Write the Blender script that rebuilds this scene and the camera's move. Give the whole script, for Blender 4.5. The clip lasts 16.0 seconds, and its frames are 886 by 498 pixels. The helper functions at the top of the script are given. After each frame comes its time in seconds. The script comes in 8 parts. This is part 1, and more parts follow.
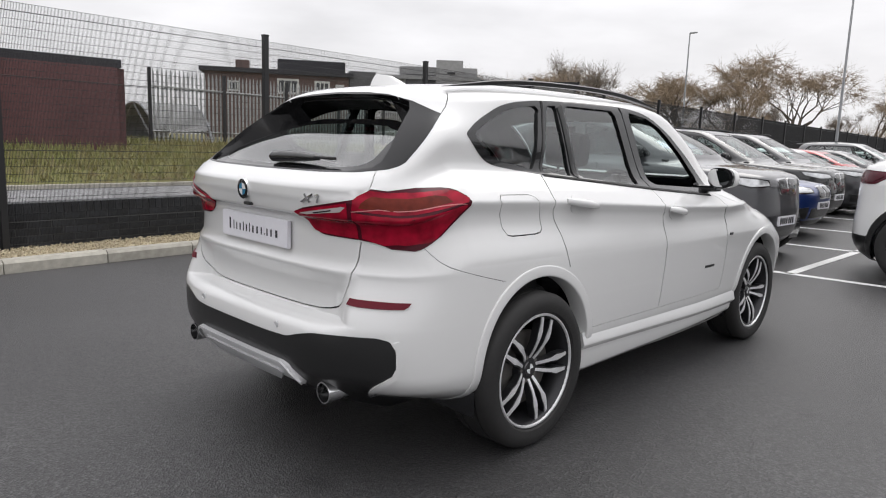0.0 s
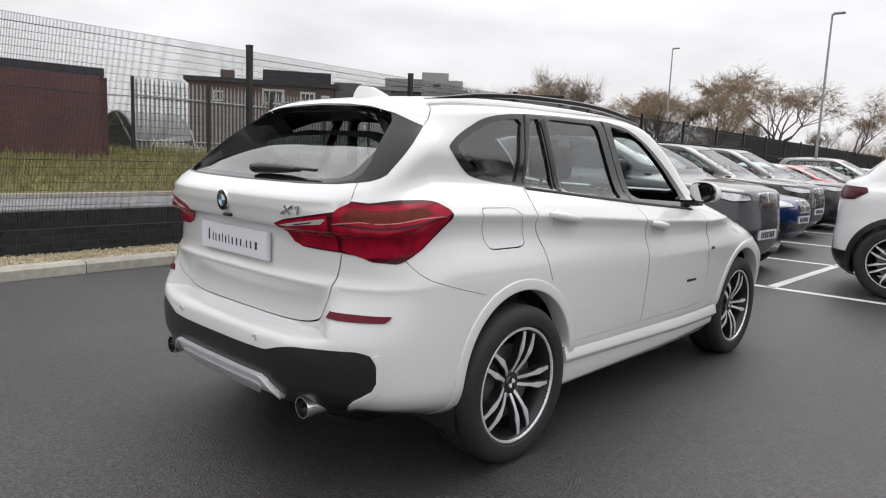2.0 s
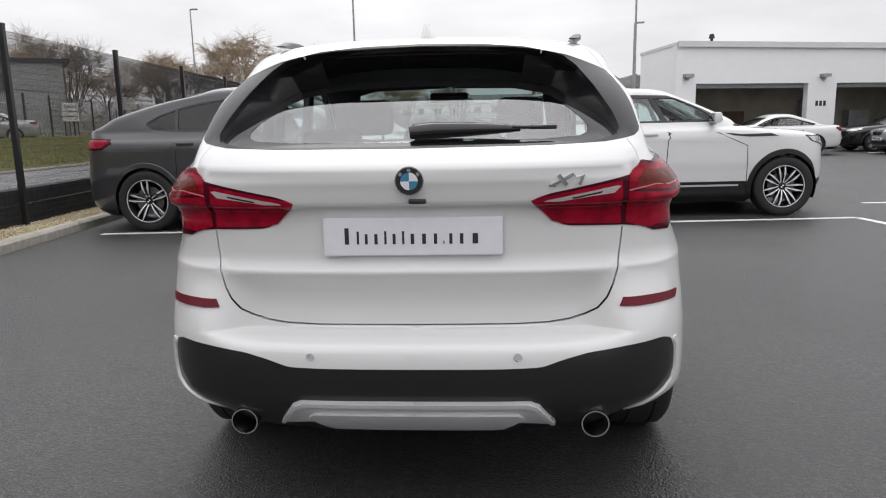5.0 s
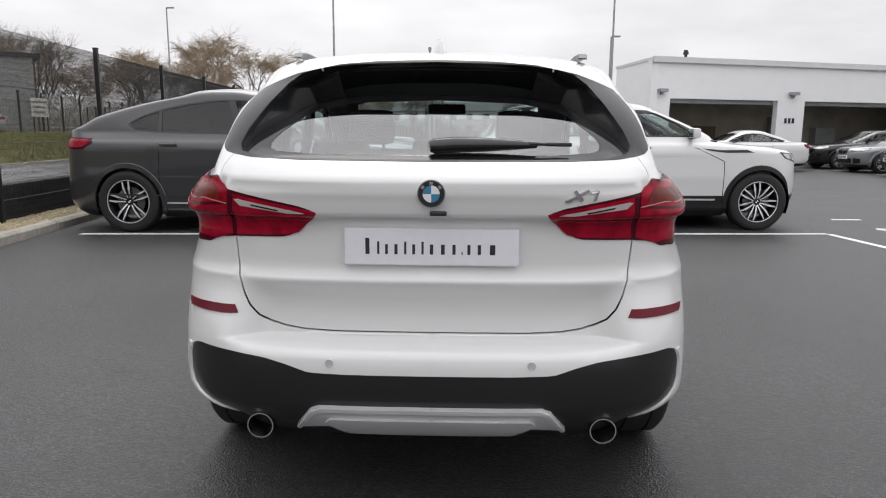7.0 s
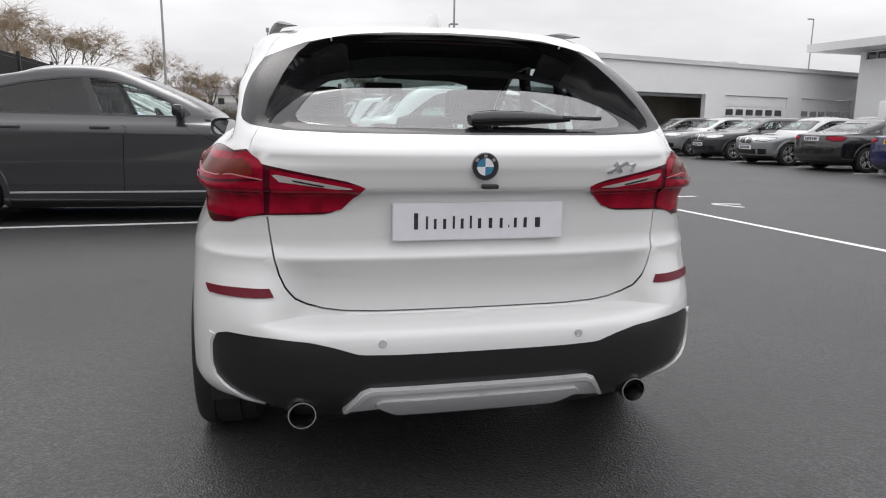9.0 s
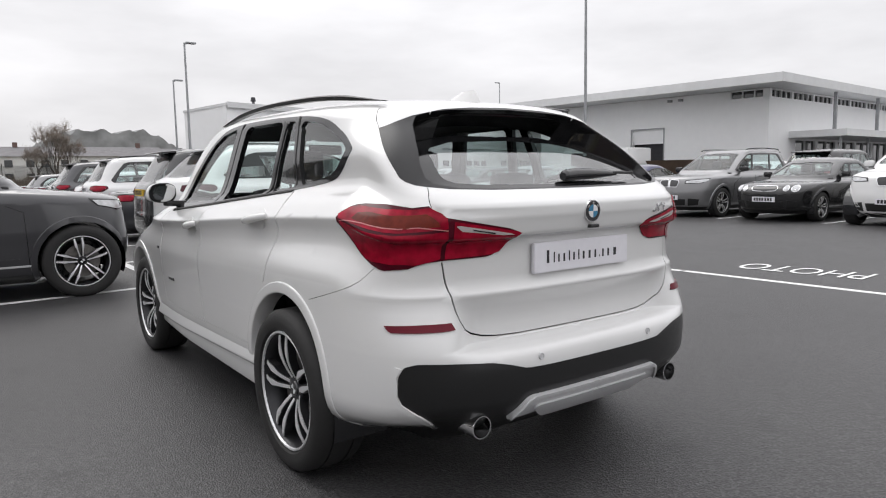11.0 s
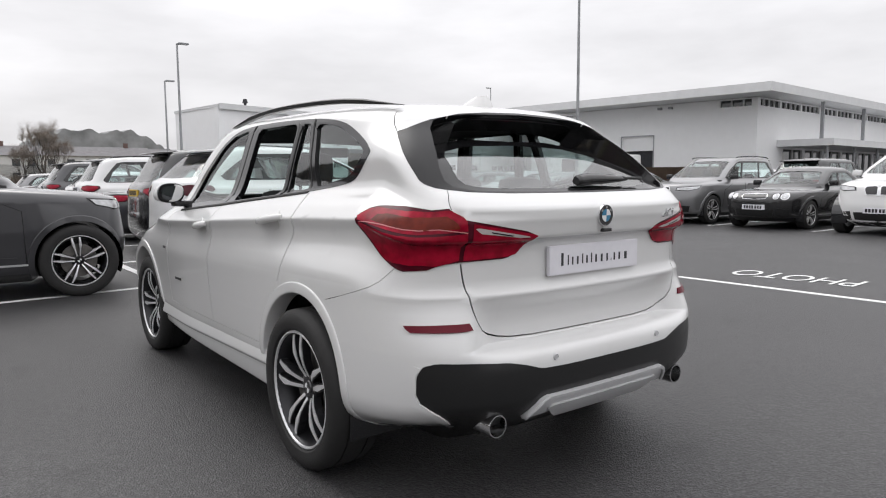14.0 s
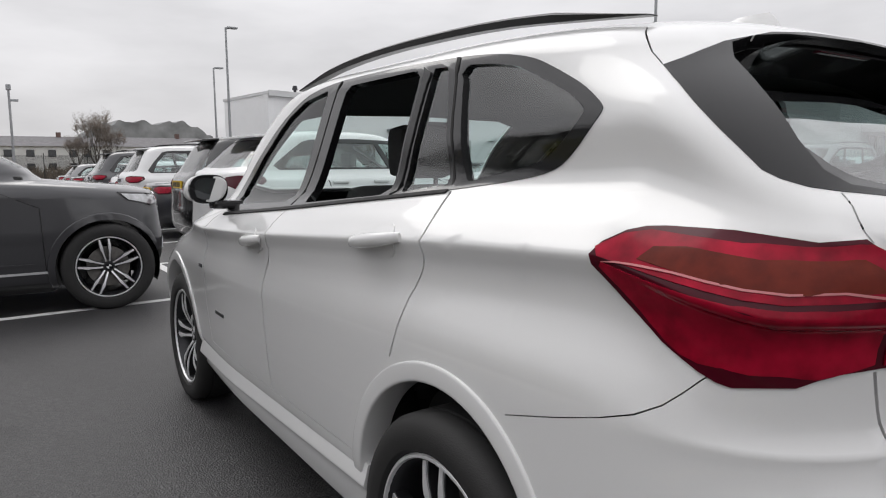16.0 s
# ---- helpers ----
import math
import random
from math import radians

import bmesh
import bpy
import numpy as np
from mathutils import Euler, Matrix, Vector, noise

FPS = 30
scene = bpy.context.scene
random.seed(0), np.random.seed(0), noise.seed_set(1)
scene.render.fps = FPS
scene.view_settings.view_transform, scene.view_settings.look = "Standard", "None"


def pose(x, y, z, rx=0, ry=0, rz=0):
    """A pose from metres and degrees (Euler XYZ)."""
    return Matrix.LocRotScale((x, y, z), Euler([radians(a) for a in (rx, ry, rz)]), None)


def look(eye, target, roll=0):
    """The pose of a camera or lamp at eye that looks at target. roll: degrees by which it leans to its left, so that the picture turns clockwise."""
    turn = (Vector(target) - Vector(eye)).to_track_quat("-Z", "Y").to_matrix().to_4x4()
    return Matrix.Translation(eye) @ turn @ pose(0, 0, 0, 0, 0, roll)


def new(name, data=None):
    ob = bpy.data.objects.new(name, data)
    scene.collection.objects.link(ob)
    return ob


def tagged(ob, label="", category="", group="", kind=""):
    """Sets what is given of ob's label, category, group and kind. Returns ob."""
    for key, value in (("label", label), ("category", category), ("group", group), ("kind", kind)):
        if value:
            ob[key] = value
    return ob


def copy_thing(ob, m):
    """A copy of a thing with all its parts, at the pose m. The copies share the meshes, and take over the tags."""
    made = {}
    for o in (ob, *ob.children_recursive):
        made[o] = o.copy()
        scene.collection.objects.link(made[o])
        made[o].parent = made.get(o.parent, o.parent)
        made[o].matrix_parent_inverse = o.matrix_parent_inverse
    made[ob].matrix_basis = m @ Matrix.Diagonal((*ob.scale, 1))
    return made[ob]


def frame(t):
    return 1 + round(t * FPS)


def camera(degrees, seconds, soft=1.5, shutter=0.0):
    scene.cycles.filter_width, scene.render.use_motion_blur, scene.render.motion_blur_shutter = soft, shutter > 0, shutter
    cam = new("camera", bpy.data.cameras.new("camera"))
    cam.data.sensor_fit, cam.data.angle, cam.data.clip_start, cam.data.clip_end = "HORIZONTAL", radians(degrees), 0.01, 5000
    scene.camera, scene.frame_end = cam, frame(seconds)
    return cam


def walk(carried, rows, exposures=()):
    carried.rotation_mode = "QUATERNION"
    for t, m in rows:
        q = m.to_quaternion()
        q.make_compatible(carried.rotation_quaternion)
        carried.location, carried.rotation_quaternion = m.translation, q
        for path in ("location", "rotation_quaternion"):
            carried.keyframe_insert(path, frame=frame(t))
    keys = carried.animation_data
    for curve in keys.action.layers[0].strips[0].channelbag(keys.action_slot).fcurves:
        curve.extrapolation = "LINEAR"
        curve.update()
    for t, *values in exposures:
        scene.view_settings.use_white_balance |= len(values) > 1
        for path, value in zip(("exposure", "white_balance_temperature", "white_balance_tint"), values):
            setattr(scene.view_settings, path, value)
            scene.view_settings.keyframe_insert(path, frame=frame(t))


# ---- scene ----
from mathutils import geometry
cam = camera(65.71, 16.0, soft=1.1)
PATH = [
    (0, (2.556, -1.492, 1.282), (1.167, -0.087, 0.972), 1.94),
    (0.5, (2.550, -1.491, 1.280), (1.153, -0.094, 0.975), 2.38),
    (1, (2.550, -1.482, 1.282), (1.171, -0.064, 0.985), 2.80),
    (1.5, (2.554, -1.474, 1.284), (1.187, -0.039, 1.010), 2.60),
    (2, (2.550, -1.469, 1.285), (1.188, -0.030, 1.010), 2.44),
    (2.5, (2.531, -1.476, 1.283), (1.187, -0.025, 0.985), 2.16),
    (3, (2.189, -1.654, 1.256), (1.023, -0.055, 0.963), 0.04),
    (3.5, (1.651, -1.765, 1.226), (0.635, -0.083, 0.856), -1.21),
    (4, (1.106, -1.906, 1.256), (0.387, -0.073, 0.907), -0.26),
    (4.5, (0.615, -1.914, 1.186), (0.163, 0.003, 0.841), -1.48),
    (5, (0.216, -1.978, 1.215), (0.086, -0.014, 0.860), -1.20),
    (5.2, (0.102, -2.010, 1.243), (0.023, -0.044, 0.888), 0.50),
    (7.5, (0.082, -2.045, 1.240), (0.043, -0.074, 0.904), 0.18),
    (8, (0.078, -2.033, 1.236), (0.058, -0.064, 0.885), 0.23),
    (8.5, (-0.046, -2.023, 1.219), (0.102, -0.060, 0.867), 2.38),
    (9, (-0.546, -1.975, 1.196), (-0.115, -0.058, 0.824), 0.81),
    (9.5, (-1.049, -1.803, 1.179), (-0.227, -0.022, 0.789), 1.66),
    (9.7, (-1.247, -1.807, 1.208), (-0.285, -0.081, 0.899), -1.89),
    (11.8, (-2.085, -1.828, 1.217), (-0.860, -0.260, 1.012), -0.08),
    (12, (-2.088, -1.829, 1.215), (-0.867, -0.259, 0.997), -0.28),
    (12.5, (-2.085, -1.830, 1.216), (-0.864, -0.259, 1.009), -0.40),
    (13, (-2.085, -1.822, 1.215), (-0.867, -0.249, 1.005), -0.23),
    (13.5, (-2.088, -1.811, 1.214), (-0.876, -0.233, 1.007), -0.02),
    (14, (-2.095, -1.798, 1.214), (-0.890, -0.215, 1.005), -0.33),
    (14.5, (-2.106, -1.729, 1.205), (-0.903, -0.148, 0.974), -0.60),
    (15, (-2.018, -1.439, 1.174), (-0.861, 0.173, 0.924), -1.64),
    (15.5, (-1.852, -0.996, 1.192), (-0.769, 0.666, 0.942), 0.60),
    (16, (-1.652, -0.403, 1.209), (-0.555, 1.252, 0.971), -0.49),
]
walk(cam, [(t, look(eye, target, roll)) for t, eye, target, roll in PATH],
     exposures=[(0.0, 0.0), (15.0, 0.0), (15.5, -0.08), (16.0, -0.24)])

# ---------------------------------------------------------------- world and light
SUN_AZ, SUN_EL = -8.0, 52.0
world = bpy.data.worlds.new("overcast_sky")
scene.world = world
world.use_nodes = True
wn, wl = world.node_tree.nodes, world.node_tree.links
wn.clear()
w_out = wn.new("ShaderNodeOutputWorld")
w_bg = wn.new("ShaderNodeBackground")
w_sky = wn.new("ShaderNodeTexSky")
w_sky.sky_type = "NISHITA"
w_sky.sun_disc = False
w_sky.sun_elevation, w_sky.sun_rotation = radians(SUN_EL), radians(SUN_AZ)
w_sky.air_density, w_sky.dust_density = 1.0, 4.0
w_co = wn.new("ShaderNodeTexCoord")
w_map = wn.new("ShaderNodeMapping")
w_map.inputs["Scale"].default_value = (1.3, 1.3, 4.5)
w_noise = wn.new("ShaderNodeTexNoise")
w_noise.inputs["Scale"].default_value, w_noise.inputs["Detail"].default_value = 2.2, 6.0
w_ramp = wn.new("ShaderNodeValToRGB")
w_ramp.color_ramp.elements[0].position, w_ramp.color_ramp.elements[0].color = 0.30, (7.06, 7.0, 7.2, 1)
w_ramp.color_ramp.elements[1].position, w_ramp.color_ramp.elements[1].color = 0.62, (9.26, 9.18, 9.42, 1)
w_mix = wn.new("ShaderNodeMix")
w_mix.data_type = "RGBA"
w_mix.inputs["Factor"].default_value = 0.96
wl.new(w_co.outputs["Generated"], w_map.inputs["Vector"])
wl.new(w_map.outputs["Vector"], w_noise.inputs["Vector"])
wl.new(w_noise.outputs["Fac"], w_ramp.inputs["Fac"])
wl.new(w_sky.outputs["Color"], w_mix.inputs["A"])
# an overcast sky is brightest overhead
w_sep = wn.new("ShaderNodeSeparateXYZ")
w_lift = wn.new("ShaderNodeMapRange")
w_lift.inputs["To Min"].default_value, w_lift.inputs["To Max"].default_value = 0.80, 1.85
w_mul = wn.new("ShaderNodeVectorMath")
w_mul.operation = "SCALE"
wl.new(w_co.outputs["Generated"], w_sep.inputs["Vector"])
wl.new(w_sep.outputs["Z"], w_lift.inputs["Value"])
wl.new(w_ramp.outputs["Color"], w_mul.inputs["Vector"])
wl.new(w_lift.outputs["Result"], w_mul.inputs["Scale"])
wl.new(w_mul.outputs["Vector"], w_mix.inputs["B"])
wl.new(w_mix.outputs["Result"], w_bg.inputs["Color"])
w_bg.inputs["Strength"].default_value = 0.115
wl.new(w_bg.outputs["Background"], w_out.inputs["Surface"])

sun_data = bpy.data.lights.new("sun", "SUN")
sun_data.energy, sun_data.angle, sun_data.color = 0.8, radians(40), (1.0, 0.98, 0.95)
sun = new("sun", sun_data)
sun.matrix_world = look((0, 0, 40), (0 - 30 * math.sin(radians(SUN_AZ)), 0 - 30 * math.cos(radians(SUN_AZ)), 40 - 30 * math.tan(radians(SUN_EL))))

# ---------------------------------------------------------------- materials
def mat(name, base, rough=0.5, metal=0.0, vary=0.0, scale=20.0, bump=0.0, bump_scale=120.0, coat=0.0, second=None, large=1.2, spec=0.5, per_piece=0.0):
    """A surface with variation at two scales, fine relief, and, for pieces, a shift from piece to piece."""
    m = bpy.data.materials.new(name)
    m.use_nodes = True
    n, l = m.node_tree.nodes, m.node_tree.links
    b = n["Principled BSDF"]
    b.inputs["Base Color"].default_value = (*base, 1)
    b.inputs["Roughness"].default_value, b.inputs["Metallic"].default_value = rough, metal
    b.inputs["Coat Weight"].default_value, b.inputs["Coat Roughness"].default_value = coat, 0.04
    b.inputs["Specular IOR Level"].default_value = spec
    co = n.new("ShaderNodeTexCoord")
    if vary:
        fine, wide = n.new("ShaderNodeTexNoise"), n.new("ShaderNodeTexNoise")
        fine.inputs["Scale"].default_value, wide.inputs["Scale"].default_value = scale, large
        fine.inputs["Detail"].default_value, wide.inputs["Detail"].default_value = 6, 4
        both = n.new("ShaderNodeMath")
        both.operation = "MULTIPLY_ADD"
        both.inputs[1].default_value = 0.55
        half = n.new("ShaderNodeMath")
        half.operation, half.inputs[1].default_value = "MULTIPLY", 0.45
        l.new(co.outputs["Object"], fine.inputs["Vector"])
        l.new(co.outputs["Object"], wide.inputs["Vector"])
        l.new(wide.outputs["Fac"], half.inputs[0])
        l.new(fine.outputs["Fac"], both.inputs[0])
        l.new(half.outputs[0], both.inputs[2])
        ramp = n.new("ShaderNodeValToRGB")
        lo = second or tuple(c * (1 - vary) for c in base)
        hi = tuple(min(1, c * (1 + vary)) for c in base)
        ramp.color_ramp.elements[0].position, ramp.color_ramp.elements[0].color = 0.33, (*lo, 1)
        ramp.color_ramp.elements[1].position, ramp.color_ramp.elements[1].color = 0.67, (*hi, 1)
        l.new(both.outputs[0], ramp.inputs["Fac"])
        last = ramp.outputs["Color"]
        if per_piece:
            info, hsv = n.new("ShaderNodeObjectInfo"), n.new("ShaderNodeHueSaturation")
            rng = n.new("ShaderNodeMapRange")
            rng.inputs["To Min"].default_value, rng.inputs["To Max"].default_value = 1 - per_piece, 1 + per_piece
            l.new(info.outputs["Random"], rng.inputs["Value"])
            l.new(rng.outputs["Result"], hsv.inputs["Value"])
            l.new(last, hsv.inputs["Color"])
            last = hsv.outputs["Color"]
        l.new(last, b.inputs["Base Color"])
        rr = n.new("ShaderNodeMapRange")
        rr.inputs["To Min"].default_value, rr.inputs["To Max"].default_value = max(0.02, rough - 0.12 * vary), min(1, rough + 0.25 * vary)
        l.new(both.outputs[0], rr.inputs["Value"])
        l.new(rr.outputs["Result"], b.inputs["Roughness"])
    if bump:
        bn, bp = n.new("ShaderNodeTexNoise"), n.new("ShaderNodeBump")
        bn.inputs["Scale"].default_value, bn.inputs["Detail"].default_value = bump_scale, 3
        bp.inputs["Strength"].default_value, bp.inputs["Distance"].default_value = bump, 0.01
        l.new(co.outputs["Object"], bn.inputs["Vector"])
        l.new(bn.outputs["Fac"], bp.inputs["Height"])
        l.new(bp.outputs["Normal"], b.inputs["Normal"])
    return m


def glass_mat(name, tint, gloss=1.0, ior=1.5):
    """A thin pane: tinted, clear through, with a mirror gloss that grows at grazing angles."""
    m = bpy.data.materials.new(name)
    m.use_nodes = True
    n, l = m.node_tree.nodes, m.node_tree.links
    n.clear()
    out, mix = n.new("ShaderNodeOutputMaterial"), n.new("ShaderNodeMixShader")
    tr, gl, lw = n.new("ShaderNodeBsdfTransparent"), n.new("ShaderNodeBsdfGlossy"), n.new("ShaderNodeLayerWeight")
    tr.inputs["Color"].default_value = (*tint, 1)
    gl.inputs["Color"].default_value = (gloss, gloss, gloss, 1)
    gl.inputs["Roughness"].default_value = 0.015
    f0 = ((ior - 1) / (ior + 1)) ** 2
    lw.inputs["Blend"].default_value = 0.5
    rise, fac = n.new("ShaderNodeMath"), n.new("ShaderNodeMath")
    rise.operation, rise.inputs[1].default_value = "POWER", 5.0
    fac.operation, fac.inputs[1].default_value, fac.inputs[2].default_value = "MULTIPLY_ADD", 1 - f0, f0
    l.new(lw.outputs["Facing"], rise.inputs[0])
    l.new(rise.outputs[0], fac.inputs[0])
    l.new(fac.outputs[0], mix.inputs["Fac"])
    l.new(tr.outputs["BSDF"], mix.inputs[1])
    l.new(gl.outputs["BSDF"], mix.inputs[2])
    l.new(mix.outputs["Shader"], out.inputs["Surface"])
    return m


def paint(name, base, rough=0.32, metal=0.0, vary=0.03):
    return mat(name, base, rough, metal, vary=vary, scale=900, coat=1.0, large=0.6)


def asphalt_mat(name, base, wet=0.0):
    """Bitumen with pale chippings, worn patches and a few dark stains."""
    m = bpy.data.materials.new(name)
    m.use_nodes = True
    n, l = m.node_tree.nodes, m.node_tree.links
    b = n["Principled BSDF"]
    co = n.new("ShaderNodeTexCoord")
    stones, wide, stain = n.new("ShaderNodeTexVoronoi"), n.new("ShaderNodeTexNoise"), n.new("ShaderNodeTexNoise")
    stones.inputs["Scale"].default_value = 125
    wide.inputs["Scale"].default_value, wide.inputs["Detail"].default_value = 0.55, 7
    stain.inputs["Scale"].default_value, stain.inputs["Detail"].default_value = 2.6, 5
    for tex in (stones, wide, stain):
        l.new(co.outputs["Object"], tex.inputs["Vector"])
    sep = n.new("ShaderNodeSeparateColor")
    l.new(stones.outputs["Color"], sep.inputs["Color"])
    ramp = n.new("ShaderNodeValToRGB")
    e = ramp.color_ramp.elements
    e[0].position, e[0].color = 0.0, (*(c * 0.50 for c in base), 1)
    e[1].position, e[1].color = 1.0, (*(c * 1.85 for c in base), 1)
    mid = e.new(0.62)
    mid.color = (*base, 1)
    l.new(sep.outputs["Red"], ramp.inputs["Fac"])
    r2 = n.new("ShaderNodeMapRange")
    r2.inputs["From Min"].default_value, r2.inputs["From Max"].default_value = 0.3, 0.7
    r2.inputs["To Min"].default_value, r2.inputs["To Max"].default_value = 0.66, 1.26
    l.new(wide.outputs["Fac"], r2.inputs["Value"])
    r3 = n.new("ShaderNodeMapRange")
    r3.inputs["From Min"].default_value, r3.inputs["From Max"].default_value = 0.62, 0.74
    r3.inputs["To Min"].default_value, r3.inputs["To Max"].default_value = 1.0, 0.62
    l.new(stain.outputs["Fac"], r3.inputs["Value"])
    prod = n.new("ShaderNodeMath")
    prod.operation = "MULTIPLY"
    l.new(r2.outputs["Result"], prod.inputs[0])
    l.new(r3.outputs["Result"], prod.inputs[1])
    hsv = n.new("ShaderNodeHueSaturation")
    l.new(prod.outputs[0], hsv.inputs["Value"])
    l.new(ramp.outputs["Color"], hsv.inputs["Color"])
    l.new(hsv.outputs["Color"], b.inputs["Base Color"])
    rr = n.new("ShaderNodeMapRange")
    rr.inputs["To Min"].default_value, rr.inputs["To Max"].default_value = 0.62 - wet, 0.9 - wet
    l.new(wide.outputs["Fac"], rr.inputs["Value"])
    l.new(rr.outputs["Result"], b.inputs["Roughness"])
    bp = n.new("ShaderNodeBump")
    bp.inputs["Strength"].default_value, bp.inputs["Distance"].default_value = 0.55, 0.006
    l.new(stones.outputs["Distance"], bp.inputs["Height"])
    l.new(bp.outputs["Normal"], b.inputs["Normal"])
    return m


M = {}
M["asphalt"] = asphalt_mat("asphalt", (0.046, 0.045, 0.046), 0.28)
M["road"] = asphalt_mat("road_asphalt", (0.23, 0.23, 0.235))
M["line"] = mat("road_paint", (0.72, 0.72, 0.71), 0.7, vary=0.18, scale=60, bump=0.3, bump_scale=300)
M["earth"] = mat("earth", (0.10, 0.085, 0.06), 0.95, vary=0.4, scale=3, large=0.1)
M["grass"] = mat("grass", (0.13, 0.14, 0.045), 0.9, vary=0.5, scale=4, large=0.5, second=(0.14, 0.10, 0.05))
M["blade"] = mat("grass_blade", (0.16, 0.19, 0.055), 0.8, vary=0.5, scale=2, large=0.4, second=(0.25, 0.20, 0.09))
M["kerb"] = mat("kerb_concrete", (0.40, 0.38, 0.33), 0.9, vary=0.25, scale=14, bump=0.35, bump_scale=90, per_piece=0.10)
M["gravel"] = mat("gravel", (0.45, 0.39, 0.27), 0.9, vary=0.4, scale=25, second=(0.26, 0.22, 0.15))
M["brick"] = mat("blue_brick", (0.035, 0.037, 0.042), 0.6, vary=0.45, scale=22, bump=0.3, bump_scale=70, per_piece=0.35)
M["mortar"] = mat("mortar", (0.10, 0.10, 0.10), 0.95, vary=0.3, scale=30, bump=0.4)
M["fence"] = mat("black_coated_steel", (0.012, 0.012, 0.013), 0.45, vary=0.2, scale=30)
M["palisade"] = mat("galvanised_palisade", (0.36, 0.37, 0.37), 0.55, 0.3, vary=0.25, scale=12)
M["galv"] = mat("galvanised_pole", (0.33, 0.34, 0.35), 0.5, 0.5, vary=0.2, scale=10)
M["lamp_glass"] = mat("lantern_glass", (0.5, 0.5, 0.5), 0.25)
M["brown_clad"] = mat("dark_red_brick_wall", (0.115, 0.052, 0.052), 0.85, vary=0.3, scale=18, bump=0.3, bump_scale=40)
M["red_brick"] = mat("brown_brick_wall", (0.13, 0.085, 0.075), 0.9, vary=0.3, scale=16, bump=0.3, bump_scale=40)
M["grey_render"] = mat("grey_render", (0.30, 0.30, 0.30), 0.9, vary=0.15, scale=6)
M["grey_dark"] = mat("dark_grey_cladding", (0.10, 0.10, 0.105), 0.7, vary=0.2, scale=5)
M["banner_yellow"] = mat("yellow_banner", (0.38, 0.33, 0.06), 0.7, vary=0.2, scale=3)
M["banner_red"] = mat("red_banner", (0.36, 0.10, 0.10), 0.7, vary=0.2, scale=3)
M["roof_dark"] = mat("dark_felt_roof", (0.035, 0.035, 0.04), 0.85, vary=0.2, scale=6)
M["roof_slate"] = mat("slate_roof", (0.17, 0.165, 0.17), 0.8, vary=0.2, scale=3)
M["white_clad"] = mat("white_cladding", (0.86, 0.865, 0.87), 0.5, vary=0.02, scale=3, large=0.15)
M["fascia"] = mat("pale_grey_fascia", (0.66, 0.665, 0.67), 0.45, vary=0.05, scale=3)
M["window_dark"] = mat("dark_window_glass", (0.02, 0.022, 0.024), 0.06, spec=0.8)
M["garage_in"] = mat("workshop_inside", (0.32, 0.295, 0.25), 0.8, vary=0.4, scale=0.8, large=0.3)
M["house_white"] = mat("white_house_render", (0.62, 0.62, 0.60), 0.9, vary=0.08, scale=2)
M["bark"] = mat("bark", (0.085, 0.070, 0.056), 0.95, vary=0.35, scale=6)
M["twig"] = mat("willow_twig", (0.29, 0.225, 0.16), 0.9, vary=0.35, scale=1.5)
M["twig_grey"] = mat("grey_twig", (0.23, 0.195, 0.165), 0.9, vary=0.35, scale=1.5)
M["scrub"] = mat("bare_scrub", (0.17, 0.135, 0.10), 0.95, vary=0.4, scale=0.8)
# pale grey on purpose: the haze of distance is mixed into the hill's colour
M["hill"] = mat("far_wooded_hill", (0.23, 0.235, 0.235), 0.95, vary=0.35, scale=0.2, large=0.05)

M["white"] = paint("pearl_white_paint", (0.70, 0.70, 0.695), 0.28)
M["white2"] = paint("plain_white_paint", (0.72, 0.72, 0.72), 0.30)
M["charcoal"] = paint("charcoal_metallic_paint", (0.050, 0.050, 0.055), 0.28, 0.30)
M["black"] = paint("black_paint", (0.008, 0.008, 0.009), 0.25)
M["grey"] = paint("grey_metallic_paint", (0.24, 0.24, 0.245), 0.3, 0.6)
M["silver"] = paint("silver_metallic_paint", (0.36, 0.37, 0.38), 0.3, 0.6)
M["blue"] = paint("bright_blue_metallic_paint", (0.012, 0.035, 0.16), 0.28, 0.4)
M["navy"] = paint("deep_blue_paint", (0.010, 0.012, 0.075), 0.28, 0.3)
M["red"] = paint("red_paint", (0.35, 0.01, 0.012), 0.3)
M["tint"] = glass_mat("tinted_window", (0.80, 0.90, 0.89), ior=2.1)
M["tint_rear"] = glass_mat("tinted_rear_window", (0.52, 0.60, 0.59), ior=2.7)
M["clear"] = glass_mat("clear_window", (0.85, 0.94, 0.92), ior=1.45)
M["screen"] = glass_mat("car_windscreen", (0.80, 0.90, 0.88), gloss=0.85, ior=2.1)
M["privacy"] = glass_mat("privacy_glass", (0.09, 0.10, 0.105), ior=1.6)
M["gloss_black"] = mat("gloss_black_trim", (0.012, 0.012, 0.013), 0.12, coat=0.4)
M["trim_grey"] = mat("satin_charcoal_panel", (0.009, 0.009, 0.010), 0.24, vary=0.1, scale=200, spec=0.35)
M["plastic"] = mat("black_plastic", (0.014, 0.014, 0.0145), 0.28, vary=0.15, scale=160, bump=0.08, bump_scale=700)
M["rubber"] = mat("tyre_rubber", (0.016, 0.0155, 0.0155), 0.72, vary=0.25, scale=40, bump=0.15, bump_scale=260)
M["alloy"] = mat("machined_alloy", (0.74, 0.74, 0.75), 0.32, 0.45, vary=0.08, scale=60)
M["alloy_dark"] = mat("dark_painted_alloy", (0.030, 0.030, 0.033), 0.35, 0.5, vary=0.1, scale=60)
M["disc"] = mat("brake_disc", (0.20, 0.19, 0.18), 0.45, 0.8, vary=0.2, scale=40)
